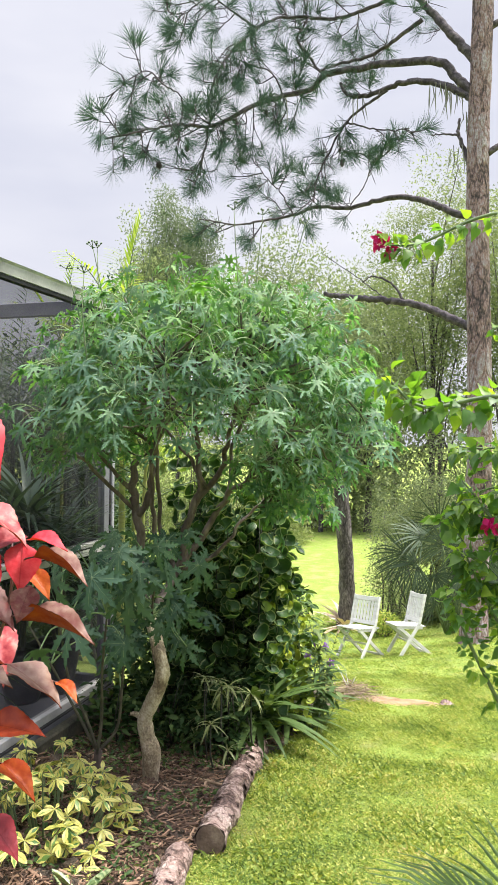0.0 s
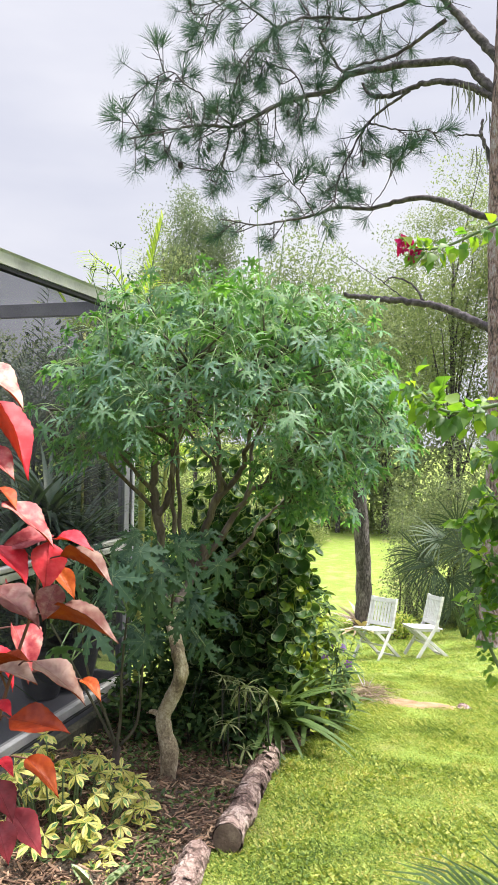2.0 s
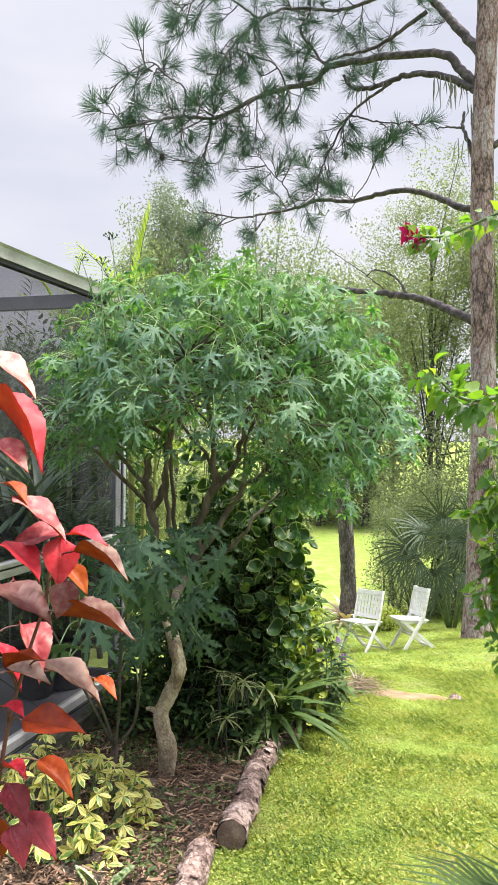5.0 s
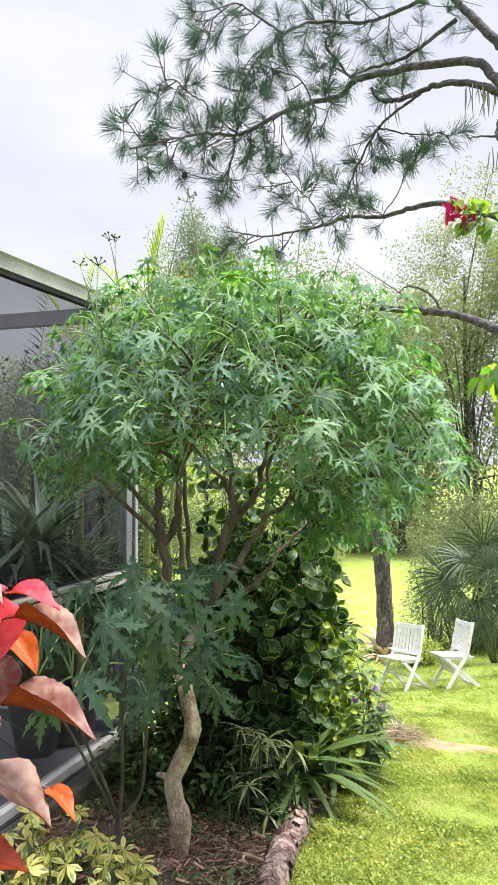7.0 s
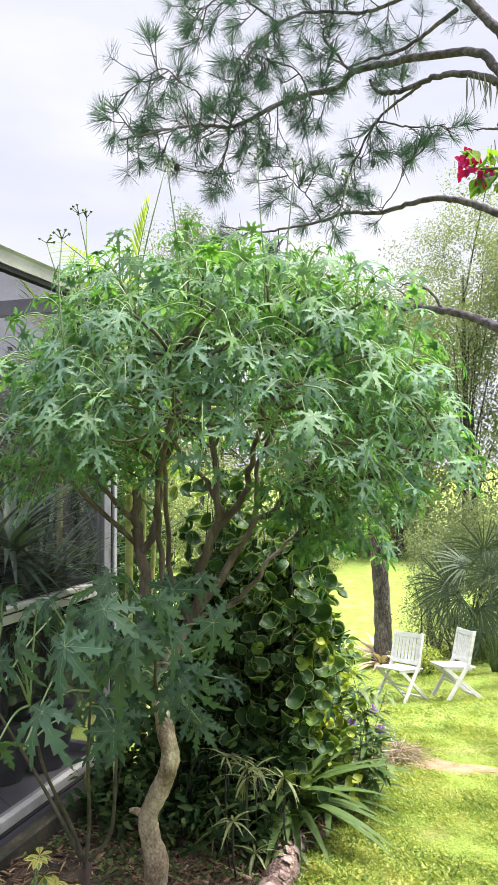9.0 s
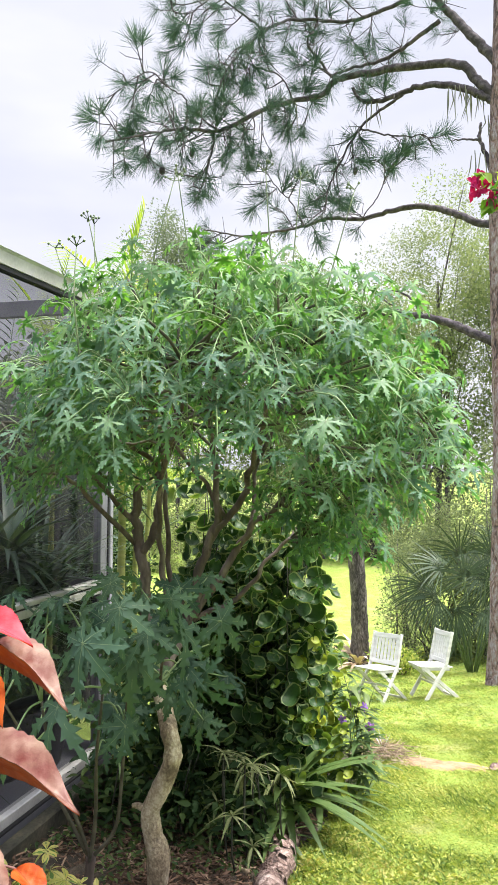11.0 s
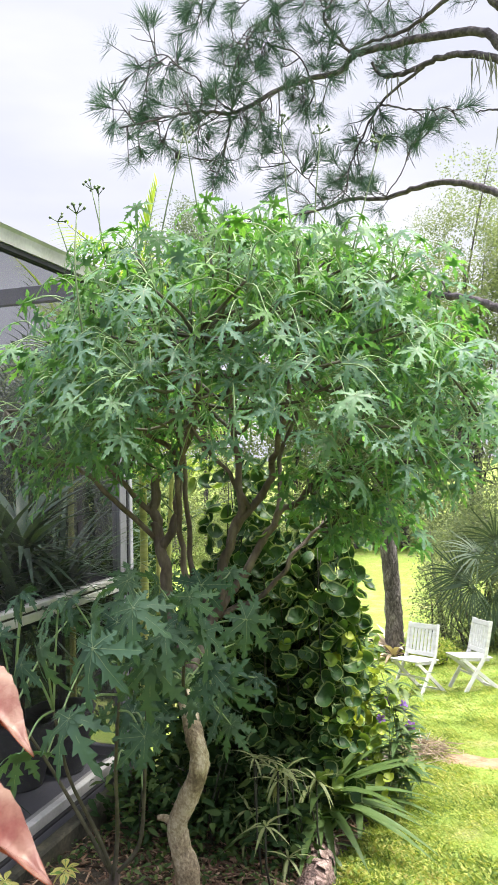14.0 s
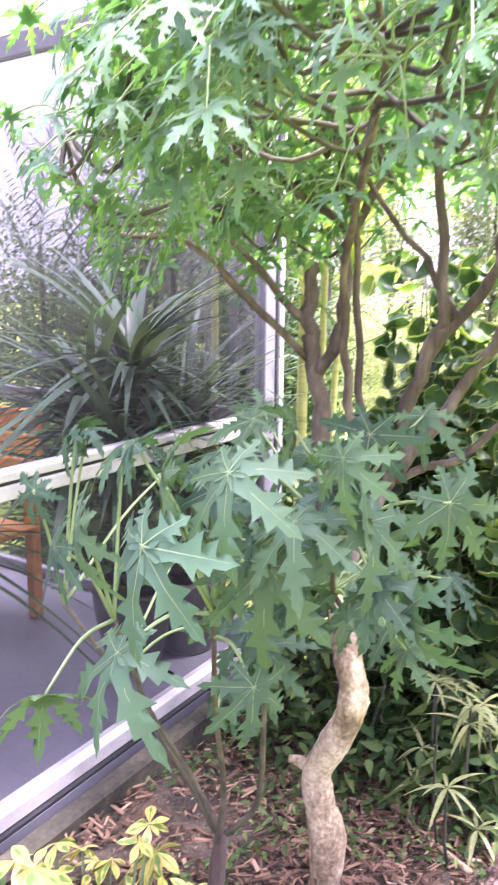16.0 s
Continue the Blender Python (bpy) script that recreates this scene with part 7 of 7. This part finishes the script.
# bare-stemmed tree behind the chairs
snag = thing("tree", "slender tree with a rough dark grey trunk behind the chairs", "tree", (-2.36, 15.0, gz1(-2.36, 15.0)))
g = Geo()
q = spline([(-2.36, 15.0, -2.1), (-2.35, 15.0, -1.3), (-2.40, 15.0, -0.2), (-2.48, 15.0, 0.8), (-2.46, 15.0, 2.2), (-2.5, 15.0, 3.6)], 7)
g.tube(q, np.interp(np.linspace(0, 1, len(q)), [0, 0.15, 0.6, 1], [0.20, 0.15, 0.135, 0.10]), 18, 0, 0.07)
part("trunk", g, ROUGH_BARK, snag, "rough dark grey trunk")
DR = leaf_blade(0.06, 5, 0.2, 0.6, 0.4)
g = Geo()
g.scatter(DR, frames(np.repeat([(-2.34, 14.8, gz1(-2.34, 14.8))], 26, 0), rand_dirs(26, 0.3, 0.95), (0, 0, 1), rng.uniform(0.4, 0.9, 26)))
part("dry_leaves", g, DRY_LEAF, snag, "dry strap leaves at the trunk's foot", kind="stuff")

broad_tree("oak_tree", "airy oak with small light-green leaves", (-1.72, 32.09, -2.20), 15.0, 2.68, 430, OAK_LEAF, 0.16, True, 0.36, 0.56)
broad_tree("oak_tree", "airy oak with small light-green leaves", (1.00, 31.77, -2.20), 13.9, 2.60, 340, OAK_LEAF, 0.16, True, 0.40, 0.62)
broad_tree("oak_tree", "airy oak with small light-green leaves", (-3.76, 37.59, -2.20), 12.8, 2.81, 380, OAK_LEAF, 0.16, True, 0.35, 0.70)
broad_tree("oak_tree", "airy oak with small light-green leaves", (3.95, 34.45, -2.20), 15.2, 3.81, 280, OAK_LEAF, 0.16, True, 0.40, 0.83)
broad_tree("tree", "rounded grey-green tree rising behind the garden", (-11.72, 29.41, -2.20), 13.8, 1.77, 560, HAZE_LEAF, 0.10, True, 0.55, 0.51)
broad_tree("tree", "hazy leafy tree rising behind the garden", (-12.29, 27.68, -2.20), 12.3, 1.46, 251, FAR_LEAF, 0.10, True, 0.4, 0.61)
broad_tree("tree", "hazy leafy tree rising behind the garden", (-8.53, 31.33, -2.20), 12.4, 2.07, 308, FAR_LEAF, 0.10, True, 0.2, 0.73)
broad_tree("tree", "hazy leafy tree rising behind the garden", (-5.76, 29.61, -2.20), 11.5, 2.07, 308, FAR_LEAF, 0.10, True, 0.15, 0.73)
broad_tree("tree", "hazy leafy tree rising behind the garden", (-5.06, 33.62, -2.20), 11.7, 2.44, 308, FAR_LEAF, 0.10, True, 0.1, 0.73)
bush("bush", "grey-green feathery bush beside the palmettos", (-1.01, 15.48, -1.82), 0.75, 3.60, 300, BUSH_LEAF, 0.26)
bush("bush", "grey-green feathery bush beside the palmettos", (-0.12, 15.23, -1.80), 0.9, 3.89, 320, BUSH_LEAF, 0.28)
bush("bush", "grey-green feathery bush beside the palmettos", (0.86, 14.99, -1.78), 0.9, 3.65, 260, BUSH_LEAF, 0.3)
bush("bush", "grey-green feathery bush beside the palmettos", (-1.68, 16.33, -1.89), 0.5, 2.99, 160, BUSH_LEAF, 0.22)
bush("bush", "low yellow-green bush behind the chairs", (-1.61, 13.95, -1.69), 0.35, 0.34, 70, GRASS, 0.16)
for x, y, r, h in ((-5.4, 9.2, 1.0, 3.5), (-7.0, 9.2, 1.1, 3.7), (-8.8, 9.4, 1.3, 3.8), (-4.5, 8.8, 0.7, 2.9), (-4.3, 6.5, 0.6, 1.2)):
    bush("hedge_shrub", "dark leafy hedge shrub behind the screen house", (x, y, gz1(x, y)), r, h, 240, UNDER_LEAF, 0.44, True, group="hedge")

# far woodland edge, one thing each near the middle
for k, x in enumerate(np.arange(-30, 24, 2.6)):
    y = 32 + 2.0 * np.sin(k * 1.7) + abs(x + 4) * 0.15
    h = 7.4 + 1.8 * np.sin(k * 2.3) + rng.uniform(-0.6, 0.6)
    broad_tree("woodland_tree", "tree of the far woodland edge", (x, y, -1.85), h, 2.3, 80, FAR_LEAF, 0.165, True, 0.02, 0.85, group="woodland edge")
for k, x in enumerate(np.arange(-26, 22, 2.2)):
    y = 30.5 + 1.0 * np.sin(k * 2.1)
    bush("woodland_bush", "leafy undergrowth at the woodland edge", (x, y, -1.88), 1.7, 1.9, 42, FAR_LEAF, 0.7, True, group="woodland edge")
# far pines beyond the roof
for x, y, h in ((-14.5, 30.0, 10.5), (-17.5, 33.0, 11.0)):
    broad_tree("pine_tree", "distant pine with thin crown", (x, y, -1.85), h, 1.6, 60, PINE_NEEDLE, 0.16, True, 0.6, 0.7)

# light-leaved plants at the far side of the lawn, seen past the corner of the screen house
for x, y, r, h, n in ((-11.2, 25.2, 1.4, 3.8, 190), (-8.9, 26.0, 1.6, 4.4, 210), (-6.6, 26.4, 1.3, 3.4, 150)):
    bush("bush", "loose bush with pale yellow-green leaves across the lawn", (x, y, gz1(x, y)), r, h, n, LIME_LEAF, 0.42)


def feather_palm(at, stems, fronds, length, mat, label, reach=(0.35, 0.95), leaflet=0.22, low=0.25, stem_mat=None, group=""):
    """A clump of slender stems, each ending in arching feather fronds with two rows of leaflets."""
    x0, y0 = at
    palm = thing("palm", label, "palm", (x0, y0, gz1(x0, y0)), group=group)
    blade = leaf_blade(0.045, 5, 0.25, 0.30, 0.3)
    for dx, dy, z, r in stems:
        x, y = x0 + dx, y0 + dy
        g = Geo()
        limb(g, [(x, y, gz1(x, y) - 0.1), (x - 0.3 * dx, y, 0.5 * (z + gz1(x, y))), (x, y, z)], r, 0.7 * r, 10)
        part("stem", g, stem_mat or GREEN_STEM, palm, "smooth ringed yellow-green stem")
        for k in range(fronds):
            base = np.array([x, y, z - (1 - low) * 0.5 * rng.random() * min(k, 1)])
            az = 2.4 * k + rng.uniform(-0.4, 0.4)
            rise = rng.uniform(*reach) if k > 1 else 0.985
            L = length * (rng.uniform(0.7, 1.1) if k > 1 else 1.0 - 0.2 * k)
            flat = np.array([np.cos(az), np.sin(az), 0.0])
            top = base + L * (flat * np.sqrt(1 - rise ** 2) * 0.55 + np.array([0, 0, 0.62 * rise]))
            end = base + L * (flat * np.sqrt(1 - rise ** 2) * 1.05 + np.array([0, 0, rise * 1.0 - 0.35 * (1 - rise)]))
            line = spline([base, top, end], 9)
            g = Geo()
            g.tube(line, np.linspace(0.006, 0.002, len(line)), 5, 1)
            side = np.cross(flat, (0, 0, 1.0))
            for i in range(3, len(line)):
                tan = unit(line[i] - line[i - 1])
                w = leaflet * (1.0 - 0.55 * (i / len(line)) ** 2) * rng.uniform(0.85, 1.1)
                for sgn in (-1, 1):
                    g.scatter(blade, frames([line[i]], [0.75 * sgn * side + 0.8 * tan + np.array([0, 0, -0.15])], (0, 0, 1), w))
            ob = new("frond", g.mesh("frond", [mat, GREEN_STEM]))
            ob.parent = palm
            ob.matrix_basis = Matrix.Translation(-palm.location)


feather_palm((-2.60, 5.95), ((-0.08, 0.0, 2.50, 0.030), (0.03, 0.05, 1.95, 0.022), (0.15, 0.0, 1.55, 0.020)), 10, 0.85, LIME_FROND, "slender clumping palm with bright lime fronds behind the tree", (0.2, 0.98), 0.26, 0.2, LIME_STEM)
feather_palm((-3.22, 6.0), ((0.0, 0.0, 2.48, 0.024),), 9, 0.62, LIME_FROND, "slender palm with bright lime fronds beside the roof edge", (0.55, 0.98), 0.16, 0.5, LIME_STEM)
for x, y, z in ((-3.95, 7.3, 1.6), (-4.75, 7.6, 1.9), (-5.6, 7.8, 2.0), (-6.7, 8.0, 1.9)):
    feather_palm((x, y), ((0.0, 0.0, z, 0.03), (0.3, 0.1, z - 0.6, 0.03)), 12, 1.35, STRAP_DARK, "dark clumping palm with arching fronds behind the screen house", (0.55, 0.98), 0.30, 0.0, DARK_STEM, "dark palms")

# ---- inside the screened patio ----
def potted(x, y, n, L, w, el, droop, limit_x=-2.47):
    pot = thing("plant_pot", "dark glazed round pot on the patio floor", "pot", (x, y, -0.012), group="patio pots")
    g = Geo()
    zs = [0.0, 0.02, 0.2, 0.36, 0.38, 0.38, 0.30]
    rs = [0.12, 0.13, 0.19, 0.20, 0.215, 0.185, 0.18]
    g.tube([(x, y, -0.012 + z) for z in zs], rs, 20, 0)
    part("body", g, DARK_POT, pot)
    rosette("strap_plant", "bushy plant with long dark arching strap leaves in a pot", (x, y, 0.30), n, L, w, UNDER_LEAF, el=el, droop=droop, group="patio plants", limit_x=limit_x)


potted(-3.7, 4.4, 120, 1.0, 0.012, (20, 88), 0.8)
potted(-2.95, 3.55, 60, 0.7, 0.011, (60, 88), 0.5)
potted(-3.1, 2.6, 100, 0.85, 0.011, (30, 88), 0.7)


def cane_plant(x, y, heads, n, L, w, el, droop):
    """A potted cane plant: bare stems that carry heads of arching strap leaves."""
    pot = thing("plant_pot", "dark glazed round pot on the patio floor", "pot", (x, y, -0.012), group="patio pots")
    g = Geo()
    zs = [0.0, 0.02, 0.2, 0.30, 0.32, 0.32, 0.26]
    rs = [0.10, 0.11, 0.15, 0.16, 0.17, 0.15, 0.14]
    g.tube([(x, y, -0.012 + z) for z in zs], rs, 20, 0)
    part("body", g, DARK_POT, pot)
    e = thing("strap_plant", "bushy cane plant with long dark arching strap leaves", "plant", (x, y, 0.26), group="patio plants")
    blade = tri_mesh("leaf", *leaf_blade(w, 9, 0.3, droop, 0.3), [STRAP_DARK])
    for dx, dy, z in heads:
        g = Geo()
        g.tube(spline([(x, y, 0.24), (x + 0.6 * dx, y + 0.6 * dy, (z + 0.24) / 2), (x + dx, y + dy, z)], 4), np.full(9, 0.016), 7)
        part("cane", g, DARK_STEM, e)
        for k in range(n):
            az, tilt = k * 2.4 + rng.uniform(-0.3, 0.3), np.radians(rng.uniform(*el))
            d = np.array([np.cos(az) * np.cos(tilt), np.sin(az) * np.cos(tilt), np.sin(tilt)])
            q = np.array([x + dx, y + dy, z - 0.12 * rng.random()])
            size = L * rng.uniform(0.65, 1.1)
            size = min(size, (-2.45 - q[0]) / max(d[0], 0.01), (5.16 - q[1]) / max(d[1], 0.01))
            ob = new("leaf", blade)
            ob.parent = e
            ob.matrix_basis = Matrix.Translation(-e.location) @ to_matrix(frames(q, d, (0, 0, 1.0), size)[0])


cane_plant(-2.76, 4.78, ((0.02, 0.0, 1.16), (-0.12, -0.08, 0.98), (0.08, -0.15, 0.85)), 78, 0.60, 0.040, (20, 89), 1.0)
cane_plant(-2.66, 5.0, ((0.0, 0.0, 0.95), (-0.05, 0.02, 0.8)), 40, 0.62, 0.026, (50, 88), 1.0)
bench = thing("bench", "orange-stained wooden slat bench on the patio", "bench", (-4.05, 4.6, -0.012))
for k in range(3):
    part("backrest_slat", bevelled(Geo().box((-4.5, 4.85 + 0.01 * k, 0.62 + 0.11 * k), (-3.35, 4.875 + 0.01 * k, 0.71 + 0.11 * k)), "slat", ORANGE_WOOD, 0.005), ORANGE_WOOD, bench, smooth=False)
for k in range(4):
    part("seat_slat", bevelled(Geo().box((-4.5, 4.42 + 0.11 * k, 0.40), (-3.35, 4.51 + 0.11 * k, 0.425)), "slat", ORANGE_WOOD, 0.005), ORANGE_WOOD, bench, smooth=False)
for x in (-4.46, -3.43):
    for y in (4.44, 4.83):
        part("leg", bevelled(Geo().box((x, y, -0.012), (x + 0.05, y + 0.05, 0.40 if y < 4.5 else 0.62)), "leg", ORANGE_WOOD, 0.004), ORANGE_WOOD, bench, smooth=False)
